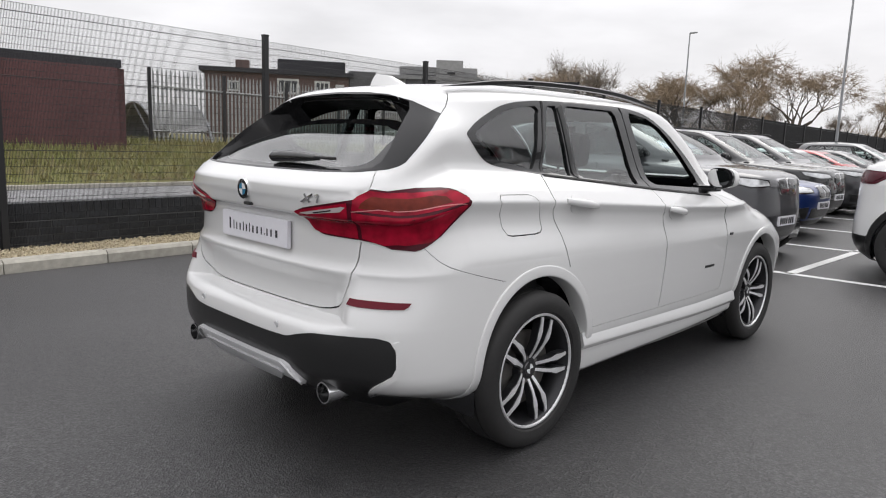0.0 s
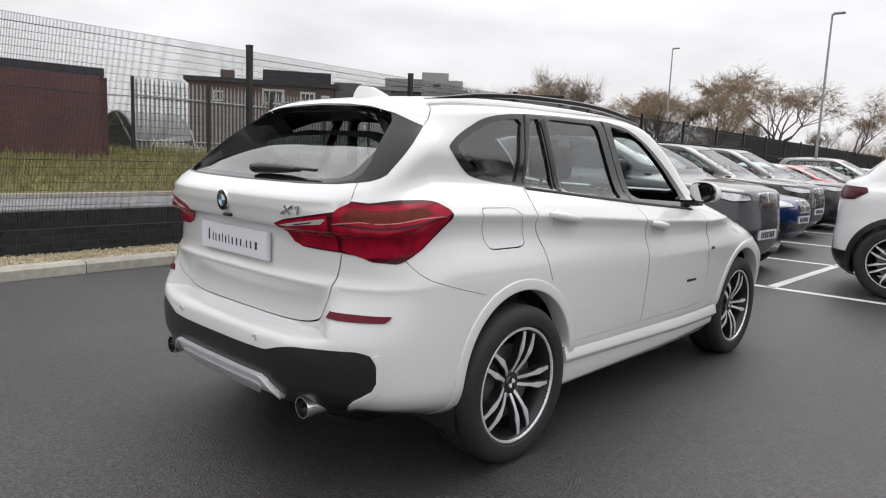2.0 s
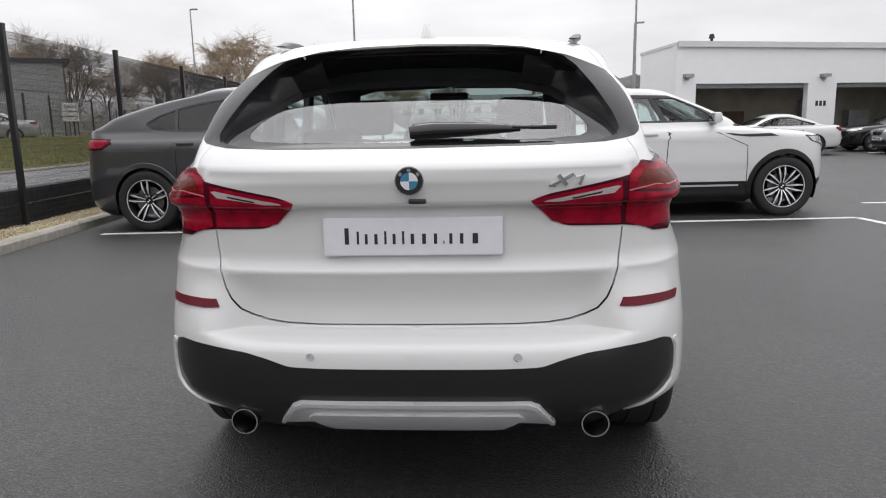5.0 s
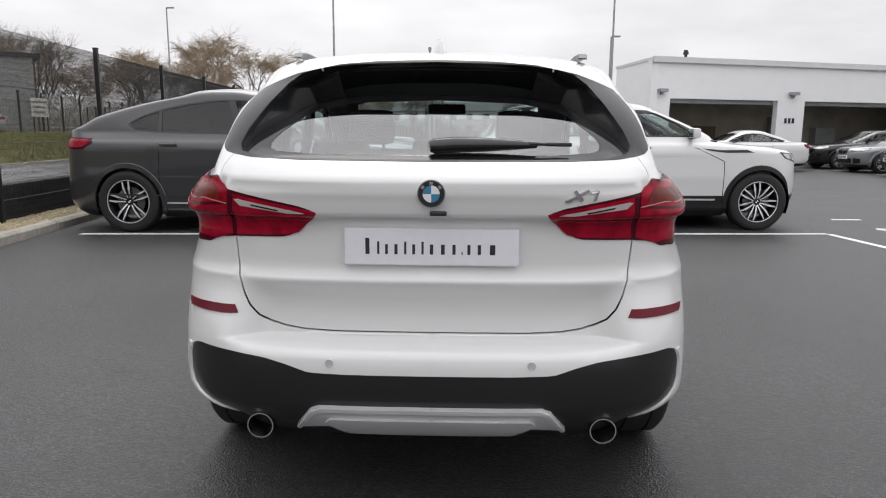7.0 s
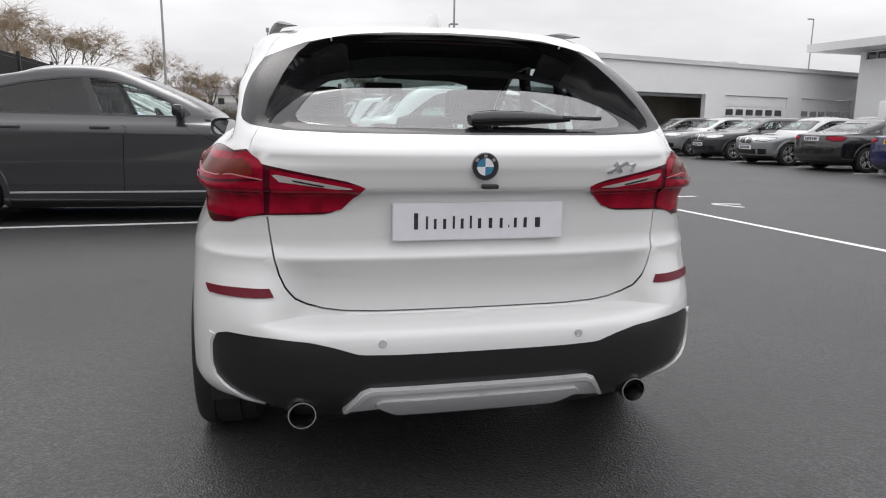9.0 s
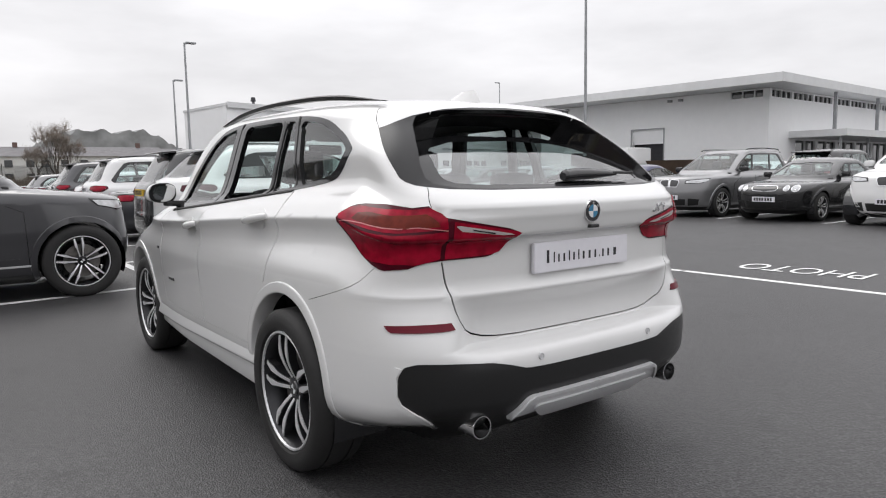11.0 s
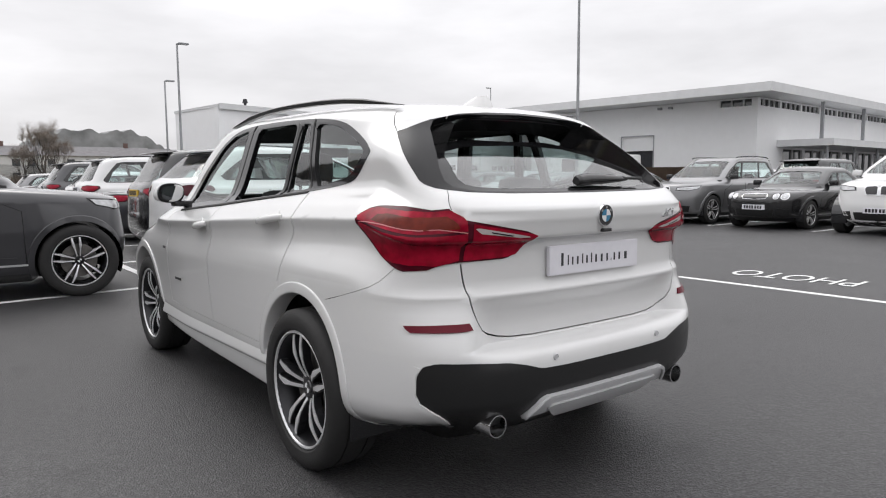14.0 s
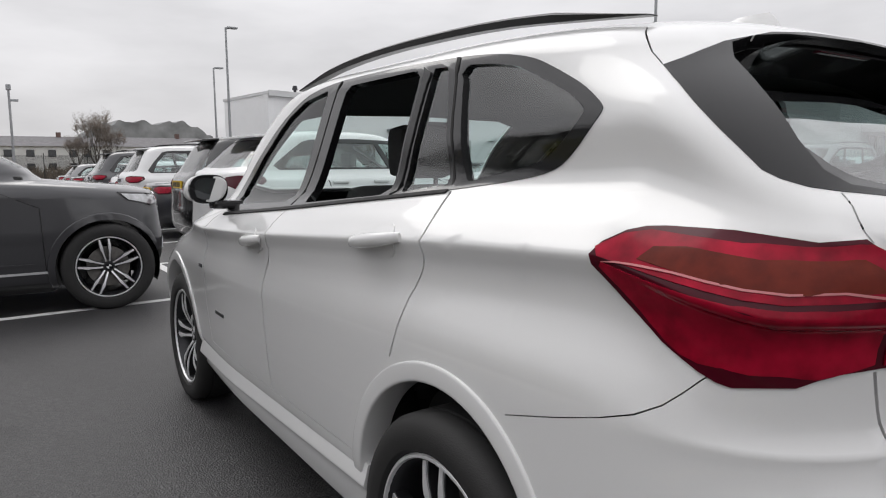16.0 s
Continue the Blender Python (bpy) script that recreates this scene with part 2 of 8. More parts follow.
M["chrome"] = mat("chrome", (0.75, 0.75, 0.76), 0.10, 1.0)
M["silver_trim"] = mat("matt_silver_plastic", (0.62, 0.62, 0.63), 0.38, 0.35, vary=0.06, scale=200)
M["mirror_glass"] = mat("mirror_glass", (0.40, 0.42, 0.43), 0.02, 1.0)
M["lens_red"] = mat("red_lamp_lens", (0.27, 0.004, 0.020), 0.10, coat=0.04, vary=0.45, scale=25, large=8, spec=0.14)
M["lens_deep"] = mat("deep_red_lens", (0.060, 0.002, 0.009), 0.12, coat=0.05, vary=0.15, scale=30, spec=0.2)
M["lens_amber"] = mat("amber_brown_lens", (0.115, 0.014, 0.007), 0.12, coat=0.04, spec=0.14, vary=0.35, scale=30)
M["lens_pale"] = mat("pale_red_light_guide", (0.50, 0.16, 0.17), 0.2)
M["lens_clear"] = mat("clear_lamp_insert", (0.50, 0.44, 0.44), 0.2, 0.2, coat=0.3)
M["reflector"] = mat("dark_red_reflector", (0.13, 0.005, 0.016), 0.34, spec=0.25, vary=0.25, scale=500)
M["headlamp"] = mat("headlamp_lens", (0.58, 0.59, 0.60), 0.10, 0.5, coat=1.0, vary=0.4, scale=18)
M["plate_white"] = mat("white_plate", (0.74, 0.73, 0.77), 0.5, vary=0.04, scale=30)
M["plate_yellow"] = mat("yellow_plate", (0.65, 0.42, 0.02), 0.4, vary=0.05, scale=30)
M["ink"] = mat("printed_ink", (0.02, 0.02, 0.025), 0.6)
M["badge_blue"] = mat("badge_blue", (0.04, 0.20, 0.34), 0.2, coat=0.8)
M["badge_white"] = mat("badge_white", (0.75, 0.76, 0.77), 0.2, coat=0.8)
M["badge_black"] = mat("badge_black", (0.01, 0.01, 0.012), 0.2, coat=0.8)
M["cabin"] = mat("dark_cabin_trim", (0.022, 0.022, 0.023), 0.7, vary=0.2, scale=80)
M["seat"] = mat("dark_seat_cloth", (0.03, 0.03, 0.031), 0.8, vary=0.25, scale=120, bump=0.1, bump_scale=500)
M["green"] = mat("green_panel", (0.03, 0.22, 0.06), 0.5)
M["rust"] = mat("rusty_brown_steel", (0.10, 0.07, 0.05), 0.85, vary=0.3, scale=4)
M["sign"] = mat("pale_sign", (0.6, 0.6, 0.6), 0.6)

# ---------------------------------------------------------------- building helpers
def mesh_object(name, verts, faces, material, parent=None, smooth=False, label="", normals=None):
    me = bpy.data.meshes.new(name)
    me.from_pydata([tuple(map(float, v)) for v in verts], [], [tuple(map(int, f)) for f in faces])
    for m in material if isinstance(material, (list, tuple)) else [material]:
        me.materials.append(m)
    me.polygons.foreach_set("use_smooth", [smooth] * len(me.polygons))
    me.update()
    if normals is not None:
        me.normals_split_custom_set_from_vertices([tuple(map(float, v)) for v in normals])
    ob = new(name, me)
    if parent is not None:
        ob.parent = parent
    if label:
        ob["label"] = label
    return ob


def part(name, bm, material, parent, label="", smooth=False):
    """One bmesh as one mesh object under a thing or under a part."""
    me = bpy.data.meshes.new(name)
    bm.normal_update()
    bm.to_mesh(me)
    bm.free()
    for m in material if isinstance(material, (list, tuple)) else [material]:
        me.materials.append(m)
    if smooth:
        me.polygons.foreach_set("use_smooth", [True] * len(me.polygons))
        me.set_sharp_from_angle(angle=radians(38))
    ob = new(name, me)
    if parent is not None:
        ob.parent = parent
    if label:
        ob["label"] = label
    return ob


def box(bm, c, s, rot=None, bevel=0.0):
    """A box at c of size s, turned by rot (a matrix), with its edges taken off."""
    made = bmesh.ops.create_cube(bm, size=1)["verts"]
    for v in made:
        v.co = Vector((v.co.x * s[0], v.co.y * s[1], v.co.z * s[2]))
    if bevel:
        edges = list({e for v in made for e in v.link_edges})
        made = list({v for f in bmesh.ops.bevel(bm, geom=edges, offset=bevel, segments=2, affect="EDGES", profile=0.6)["faces"] for v in f.verts} | {v for v in made if v.is_valid})
    m = Matrix.Translation(c) @ (rot.to_4x4() if rot else Matrix())
    for v in made:
        v.co = m @ v.co
    return made


def tube(bm, a, b, ra, rb=None, seg=8, caps=True):
    """A round bar from a to b, tapered from ra to rb."""
    a, b = Vector(a), Vector(b)
    rb = ra if rb is None else rb
    q = (b - a).to_track_quat("Z", "Y")
    rings = []
    for p, r in ((a, ra), (b, rb)):
        rings.append([bm.verts.new(p + q @ Vector((r * math.cos(2 * math.pi * k / seg), r * math.sin(2 * math.pi * k / seg), 0))) for k in range(seg)])
    for k in range(seg):
        bm.faces.new((rings[0][k], rings[0][(k + 1) % seg], rings[1][(k + 1) % seg], rings[1][k]))
    if caps:
        bm.faces.new(rings[0][::-1])
        bm.faces.new(rings[1])


def lathe(bm, prof, seg=48, axis="x", centre=(0, 0, 0), closed=False):
    """Turns a profile of (along, radius) round an axis."""
    rings = []
    for a, r in prof:
        ring = []
        for k in range(seg):
            t = 2 * math.pi * k / seg
            p = (a, r * math.cos(t), r * math.sin(t)) if axis == "x" else (r * math.cos(t), a, r * math.sin(t)) if axis == "y" else (r * math.cos(t), r * math.sin(t), a)
            ring.append(bm.verts.new(Vector(p) + Vector(centre)))
        rings.append(ring)
    for i in range(len(rings) - (0 if closed else 1)):
        A, B = rings[i], rings[(i + 1) % len(rings)]
        for k in range(seg):
            bm.faces.new((A[k], A[(k + 1) % seg], B[(k + 1) % seg], B[k]))
    return rings


def slab(bm, outline, h0, h1, place):
    """A flat outline given depth: place maps (a, b, h) to the world."""
    lo = [bm.verts.new(place(a, b, h0)) for a, b in outline]
    hi = [bm.verts.new(place(a, b, h1)) for a, b in outline]
    n = len(lo)
    bm.faces.new(hi)
    bm.faces.new(lo[::-1])
    for k in range(n):
        bm.faces.new((lo[k], lo[(k + 1) % n], hi[(k + 1) % n], hi[k]))


def fix_normals(bm):
    bmesh.ops.recalc_face_normals(bm, faces=bm.faces[:])
    return bm


def thing(name, m=None, label="", category="", group="", kind=""):
    ob = new(name)
    ob.empty_display_size = 0.2
    if m is not None:
        ob.matrix_world = m
    return tagged(ob, label, category, group, kind)


# ---------------------------------------------------------------- car skins
def smooth01(t):
    t = np.clip(t, 0, 1)
    return t * t * (3 - 2 * t)


def slopes(x, y):
    """Slopes that never overshoot, for a smooth curve through rows."""
    h, d = np.diff(x), np.diff(y) / np.diff(x)
    m = np.zeros_like(y)
    w1, w2 = 2 * h[1:] + h[:-1], h[1:] + 2 * h[:-1]
    same = d[:-1] * d[1:] > 0
    with np.errstate(divide="ignore", invalid="ignore"):
        m[1:-1] = np.where(same, (w1 + w2) / (w1 / d[:-1] + w2 / d[1:]), 0)
    m[0], m[-1] = d[0], d[-1]
    return m


def inside(pts, poly):
    x, y = pts[:, 0], pts[:, 1]
    hit = np.zeros(len(pts), bool)
    n = len(poly)
    for i in range(n):
        (x0, y0), (x1, y1) = poly[i], poly[(i + 1) % n]
        if y0 == y1:
            continue
        c = ((y0 > y) != (y1 > y)) & (x < (x1 - x0) * (y - y0) / (y1 - y0) + x0)
        hit ^= c
    return hit


class Skin:
    """Half a car's outer skin, as outlines stacked from sill to roof. A row: height, rear end, front end, half width,
    depth of the rear and of the front corner, squareness. u runs 0..1 over the rear, 1..2 along the side, 2..3 over the front."""

    def __init__(self, rows, taper=0.055, taper_to=2.0, belt=1.05, shear=None, low=0.4, fine=0.07, flush=None, tuck=0.0, pinch=0.8, nose=0.0, lift=0.0):
        self.rows = np.array(rows, float)
        self.flush, self.tuck, self.pinch, self.nose, self.lift = flush, tuck, pinch, nose, lift
        self.taper, self.taper_to, self.belt, self.shear, self.low, self.fine = taper, taper_to, belt, shear, low, fine
        n = len(self.rows)
        d = np.diff(self.rows, axis=0)
        self.vm = np.r_[0, np.cumsum(np.sqrt(d[:, 0] ** 2 + d[:, 3] ** 2 + (0.75 * d[:, 1]) ** 2) + 1e-3)]
        self.m = np.array([slopes(self.vm, self.rows[:, c]) for c in range(7)]).T
        side = self.rows[n // 3, 2] - self.rows[n // 3, 1] - self.rows[n // 3, 4] - self.rows[n // 3, 5]
        self.um = np.array([0, 0.72, 1.15, 1.15 + side, 1.15 + side + 0.6, 1.15 + side + 1.3])
        self.uu = np.array([0, 0.5, 1, 2, 2.5, 3])
        self.top = self.vm[-1]
        gu, gv = np.meshgrid(np.linspace(0, self.um[-1], 110), np.linspace(0, self.top, 80))
        self.grid = np.c_[gu.ravel(), gv.ravel()]
        self.gxyz = self.at(self.grid)
        self.starts = {}

    def at(self, q):
        """Places for domain points (metres round the outline, metres up the skin)."""
        q = np.asarray(q, float)
        U = np.interp(np.abs(q[:, 0]), self.um, self.uu)
        V = np.clip(q[:, 1], 0, self.top)
        k = np.clip(np.searchsorted(self.vm, V, side="right") - 1, 0, len(self.vm) - 2)
        h = (self.vm[k + 1] - self.vm[k])
        t = ((V - self.vm[k]) / h)[:, None]
        h = h[:, None]
        a, b, ma, mb = self.rows[k], self.rows[k + 1], self.m[k], self.m[k + 1]
        c = (2 * t ** 3 - 3 * t ** 2 + 1) * a + (t ** 3 - 2 * t ** 2 + t) * h * ma + (-2 * t ** 3 + 3 * t ** 2) * b + (t ** 3 - t ** 2) * h * mb
        z, yr, yf, hw, cr, cf, n = c.T
        n = np.maximum(n, 1.6)
        fit_in = np.minimum(1, 0.95 * (yf - yr) / np.maximum(cr + cf, 1e-6))
        cr, cf = cr * fit_in, cf * fit_in
        s = np.where(U < 1, U, np.where(U > 2, 3 - U, 1.0))
        x45 = 0.5 ** (1 / n)
        xa = np.clip(2 * s * x45, 0, 1)
        hb = np.clip(2 * (1 - s) * x45, 0, 1)
        first = s < 0.5
        xf = np.where(first, xa, (1 - hb ** n) ** (1 / n))
        yq = np.where(first, 1 - (1 - xa ** n) ** (1 / n), 1 - hb)
        y = np.where(U < 1, yr + cr * yq, np.where(U > 2, yf - cf * yq, yr + cr + (U - 1) * (yf - cf - yr - cr)))
        if self.flush is not None:
            # the shelf under the tailgate runs out towards the rear corners
            z0, z1, y0, y1, x0, x1 = self.flush
            t = (z - z0) / (z1 - z0)
            g = np.where((t > 0) & (t < 1), np.maximum(yr - (y0 + (y1 - y0) * smooth01(t)), 0), 0)
            y = y - np.where(U < 1, g * smooth01((hw * xf - x0) / (x1 - x0)) * (1 - yq), 0)
        k2 = np.clip((z - self.low) / 0.4, 0, 1) * (1 + self.pinch * smooth01((z - self.belt + 0.01) / 0.06))
        x = hw * xf * (1 - (1 - smooth01((y - 0.3) / (self.taper_to - 0.3))) * self.taper * k2)
        if self.tuck:
            # the body draws in round the lamps, above the haunch
            x = x * (1 - self.tuck * smooth01((y - 0.10) / 0.27) * (1 - smooth01((y - 0.5) / 1.1)) * smooth01((z - 0.80) / 0.13) * (1 - smooth01((z - 1.08) / 0.16)))
        if self.shear is not None:
            z = z + np.interp(y, self.shear[0], self.shear[1]) * smooth01((z - 0.70) / 0.3) * (1 - smooth01((z - 1.18) / 0.26))
        if self.nose:
            # drawn in towards the nose, and under the doors
            x = x * (1 - self.nose * smooth01((y - 2.2) / 1.2)) * (1 - 0.034 * smooth01((y - 0.9) / 0.3) * (1 - smooth01((z - 0.30) / 0.13)))
        if self.lift:
            # the bumper's lower edge climbs behind the rear wheels
            z = z + self.lift * (1 - smooth01((y - 0.50) / 0.25)) * (1 - smooth01((z - 0.2) / 0.25)) * smooth01((x - 0.52) / 0.14)
        x = x * np.sign(q[:, 0] + 1e-12)
        return np.c_[x, y, z]

    def normals(self, q):
        e = 0.004
        q = np.asarray(q, float)
        du = np.array([e, 0])
        dv = np.array([0, e])
        lo, hi = np.maximum(q[:, 1] - e, 0.0005), np.minimum(q[:, 1] + e, self.top - 0.0005)
        a = self.at(q + du) - self.at(q - du)
        b = self.at(np.c_[q[:, 0], hi]) - self.at(np.c_[q[:, 0], lo])
        n = np.cross(a, b)
        n = n / np.maximum(np.linalg.norm(n, axis=1), 1e-9)[:, None]
        w = smooth01((q[:, 1] - self.top + 0.16) / 0.14)[:, None]
        n = n * (1 - w) + np.array([0, 0, 1.0]) * w
        return n / np.maximum(np.linalg.norm(n, axis=1), 1e-9)[:, None]

    def find(self, kind, a, z):
        """The domain point on the rear ('r'), the side ('s') or the front ('f') with that x or y, and that height."""
        return self.seek(kind, [a], [z])[0]

    def seek(self, kind, a, z):
        """find() for many places of one kind at once."""
        a, z = np.array(a, float), np.array(z, float)
        neg = (a < 0) & (kind == "r")
        a = np.abs(a) if kind == "r" else np.maximum(a, 0.0) if kind == "f" else a
        col = 1 if kind == "s" else 0
        if kind not in self.starts:
            g = self.grid
            mask = (g[:, 0] < self.um[2] * 1.02) if kind == "r" else (g[:, 0] > self.um[3] * 0.98) if kind == "f" else (g[:, 0] > self.um[1] * 0.6) & (g[:, 0] < self.um[4])
            self.starts[kind] = (g[mask], self.gxyz[mask][:, (col, 2)])
        g, p = self.starts[kind]
        q = np.array([g[np.argmin((p[:, 0] - u) ** 2 + (p[:, 1] - v) ** 2)] for u, v in zip(a, z)])
        goal, e = np.c_[a, z], 1e-4
        for _ in range(14):
            f = self.at(np.r_[q, q + [e, 0], q + [0, e]])[:, (col, 2)].reshape(3, -1, 2)
            r = goal - f[0]
            if np.abs(r).max() < 1e-6:
                break
            A, B = (f[1] - f[0]) / e, (f[2] - f[0]) / e
            det = A[:, 0] * B[:, 1] - A[:, 1] * B[:, 0]
            det = np.where(np.abs(det) < 1e-7, np.inf, det)
            step = np.c_[(r[:, 0] * B[:, 1] - r[:, 1] * B[:, 0]) / det, (A[:, 0] * r[:, 1] - A[:, 1] * r[:, 0]) / det]
            q = q + np.clip(step, -0.05, 0.05)
            q[:, 1] = np.clip(q[:, 1], 0, self.top)
        q[neg, 0] *= -1
        return q

    def top_z(self, x, y):
        """The height of the roof over a place."""
        p = self.gxyz[self.grid[:, 1] > self.top * 0.55]
        d = (p[:, 0] - x) ** 2 + (p[:, 1] - y) ** 2
        k = np.argsort(d)[:6]
        return float(np.average(p[k, 2], weights=1 / (d[k] + 1e-5)))

    def poly(self, *runs, step=0.04, close=True):
        """An outline in the domain from runs ('r', [(x, z), ...]), ('s', [(y, z), ...])."""
        marks = [(kind, a, z) for kind, run in runs for a, z in run]
        todo = []
        for i, (kind, a, z) in enumerate(marks):
            k2, a2, z2 = marks[(i + 1) % len(marks)]
            n = int(math.hypot(a2 - a, z2 - z) / self.fine) if kind == k2 and (close or i + 1 < len(marks)) else 0
            todo += [(kind, a + (a2 - a) * j / (n + 1), z + (z2 - z) * j / (n + 1)) for j in range(n + 1)]
        pts = np.zeros((len(todo), 2))
        for kind in {k for k, _, _ in todo}:
            at = [i for i, m in enumerate(todo) if m[0] == kind]
            pts[at] = self.seek(kind, [todo[i][1] for i in at], [todo[i][2] for i in at])
        out = []
        for i in range(len(pts) if close else len(pts) - 1):
            a, b = pts[i], pts[(i + 1) % len(pts)]
            k = max(1, int(np.linalg.norm(b - a) / step))
            out += [a + (b - a) * j / k for j in range(k)]
        if not close:
            out.append(pts[-1])
        return np.array(out)


def border(skin, step=0.04):
    """The edge of a skin's whole domain, in short pieces."""
    u, v = np.arange(step, skin.um[-1] - step / 2, step), np.unique(np.r_[np.arange(step, skin.top - step / 2, step), skin.vm[1:-1]])
    return np.concatenate([[(0, 0)], np.c_[u, 0 * u], [(skin.um[-1], 0)], np.c_[0 * v + skin.um[-1], v], [(skin.um[-1], skin.top)], np.c_[u[::-1], 0 * u + skin.top], [(0, skin.top)], np.c_[0 * v, v[::-1]]])


def rounded(pts, times=2, cut=0.25):
    """Corners cut off a closed outline, again and again, until it is round."""
    for _ in range(times):
        out = []
        for (a, b), (c, d) in zip(pts, pts[1:] + pts[:1]):
            out += [(a + (c - a) * cut, b + (d - b) * cut), (a + (c - a) * (1 - cut), b + (d - b) * (1 - cut))]
        pts = out
    return pts


def ribbon(line, width):
    """A thin closed outline along an open line."""
    line = np.asarray(line)
    t = np.gradient(line, axis=0)
    nrm = np.c_[-t[:, 1], t[:, 0]] / np.maximum(np.linalg.norm(t, axis=1), 1e-9)[:, None]
    return np.r_[line + nrm * width / 2, (line - nrm * width / 2)[::-1]]


def near_edges(pts, polys, gap):
    keep = np.ones(len(pts), bool)
    for poly, closed in polys:
        a = poly
        b = np.roll(poly, -1, axis=0)
        if not closed:
            a, b = a[:-1], b[:-1]
        for p, q in zip(a, b):
            lo, hi = np.minimum(p, q) - gap, np.maximum(p, q) + gap
            m = np.flatnonzero(keep & (pts[:, 0] > lo[0]) & (pts[:, 0] < hi[0]) & (pts[:, 1] > lo[1]) & (pts[:, 1] < hi[1]))
            if len(m):
                d = q - p
                t = np.clip(((pts[m] - p) @ d) / max(d @ d, 1e-12), 0, 1)
                keep[m[np.linalg.norm(pts[m] - p - t[:, None] * d, axis=1) < gap]] = False
    return keep


def triangles(polys, bounds, step, only_inside=False, rows=()):
    """Triangles of a domain, with the outlines as edges. polys: outlines; bounds: u0, u1, v0, v1."""
    u0, u1, v0, v1 = bounds
    gu = np.linspace(u0, u1, max(2, int((u1 - u0) / step) + 1))
    gv = np.linspace(v0, v1, max(2, int((v1 - v0) / step) + 1))
    if len(rows):
        gv = np.unique(np.r_[gv[np.abs(gv[:, None] - np.array(rows)[None]).min(1) > step * 0.3], rows])
    G = np.array(np.meshgrid(gu, gv)).reshape(2, -1).T
    if only_inside:
        G = G[inside(G, polys[0])]
    if len(G):
        G = G[near_edges(G, [(p, True) for p in polys], step * 0.38)]
    verts = [Vector((float(a), float(b))) for a, b in G]
    edges = []
    for p in polys:
        s = len(verts)
        verts += [Vector((float(a), float(b))) for a, b in p]
        edges += [(s + i, s + (i + 1) % len(p)) for i in range(len(p))]
    co, _, faces, *_ = geometry.delaunay_2d_cdt(verts, edges, [], 0, 1e-6, False)
    co = np.array([tuple(v) for v in co])
    faces = np.array([f for f in faces if len(f) == 3])
    a, b, c = co[faces[:, 0]], co[faces[:, 1]], co[faces[:, 2]]
    area = (b[:, 0] - a[:, 0]) * (c[:, 1] - a[:, 1]) - (b[:, 1] - a[:, 1]) * (c[:, 0] - a[:, 0])
    faces = faces[np.abs(area) > 1e-9]
    return co, faces, (co[faces[:, 0]] + co[faces[:, 1]] + co[faces[:, 2]]) / 3


def skin_part(name, skin, co, faces, sides, material, parent, offset=0.0, label="", skirt=0.0, depth=None):
    """Faces of a skin's domain as one mesh, on one side or on both, moved out by offset, with an edge folded back by skirt."""
    used = np.unique(faces)
    remap = np.full(len(co), -1)
    remap[used] = np.arange(len(used))
    q, F = co[used], remap[faces]
    P, N = skin.at(q), skin.normals(q)
    off = offset if depth is None else offset + depth(P)[:, None]
    P = P + N * off
    V, Nn, FF = [], [], []
    for s in sides:
        base = sum(len(v) for v in V)
        V.append(P * [s, 1, 1])
        Nn.append(N * [s, 1, 1])
        f = F + base
        a, b, c = P[F[0, 0]], P[F[0, 1]], P[F[0, 2]]
        tri = np.cross(P[F[:, 1]] - P[F[:, 0]], P[F[:, 2]] - P[F[:, 0]])
        flip = (tri * N[F[:, 0]]).sum(1) < 0
        f = np.where(flip[:, None], f[:, ::-1], f)
        FF.append(f if s > 0 else f[:, ::-1])
    V, Nn, FF = np.concatenate(V), np.concatenate(Nn), np.concatenate(FF)
    faces_out = FF.tolist()
    if skirt:
        E = np.sort(np.concatenate([FF[:, (0, 1)], FF[:, (1, 2)], FF[:, (2, 0)]]), axis=1)
        D = np.concatenate([FF[:, (0, 1)], FF[:, (1, 2)], FF[:, (2, 0)]])
        _, first, cnt = np.unique(E, axis=0, return_index=True, return_counts=True)
        rim = D[first[cnt == 1]]
        ids = np.unique(rim)
        back = {i: len(V) + k for k, i in enumerate(ids)}
        rimtop = {i: len(V) + len(ids) + k for k, i in enumerate(ids)}
        low = V[ids] - Nn[ids] * skirt
        # the fold has its own vertices, so that the face keeps its smooth shading up to the edge
        side = np.zeros((len(ids), 3))
        pos = {i: k for k, i in enumerate(ids)}
        for a, b in rim:
            t = np.cross(V[b] - V[a], Nn[a])
            side[pos[a]] += t
            side[pos[b]] += t
        side /= np.maximum(np.linalg.norm(side, axis=1), 1e-9)[:, None]
        V = np.concatenate([V, low, V[ids]])
        Nn = np.concatenate([Nn, side, side])
        faces_out += [(rimtop[a], back[a], back[b], rimtop[b]) for a, b in rim]
    return mesh_object(name, V, faces_out, material, parent, True, label, Nn)


def patch(name, skin, outline, material, parent, offset=0.004, sides=(1,), label="", skirt=0.01, step=0.05, holes=(), depth=None):
    """A piece that lies on a skin within an outline."""
    lo, hi = outline.min(0), outline.max(0)
    co, faces, mid = triangles([outline, *holes], (lo[0], hi[0], lo[1], hi[1]), step, True)
    ok = inside(mid, outline)
    for h in holes:
        ok &= ~inside(mid, h)
    return skin_part(name, skin, co, faces[ok], sides, material, parent, offset, label, skirt, depth)


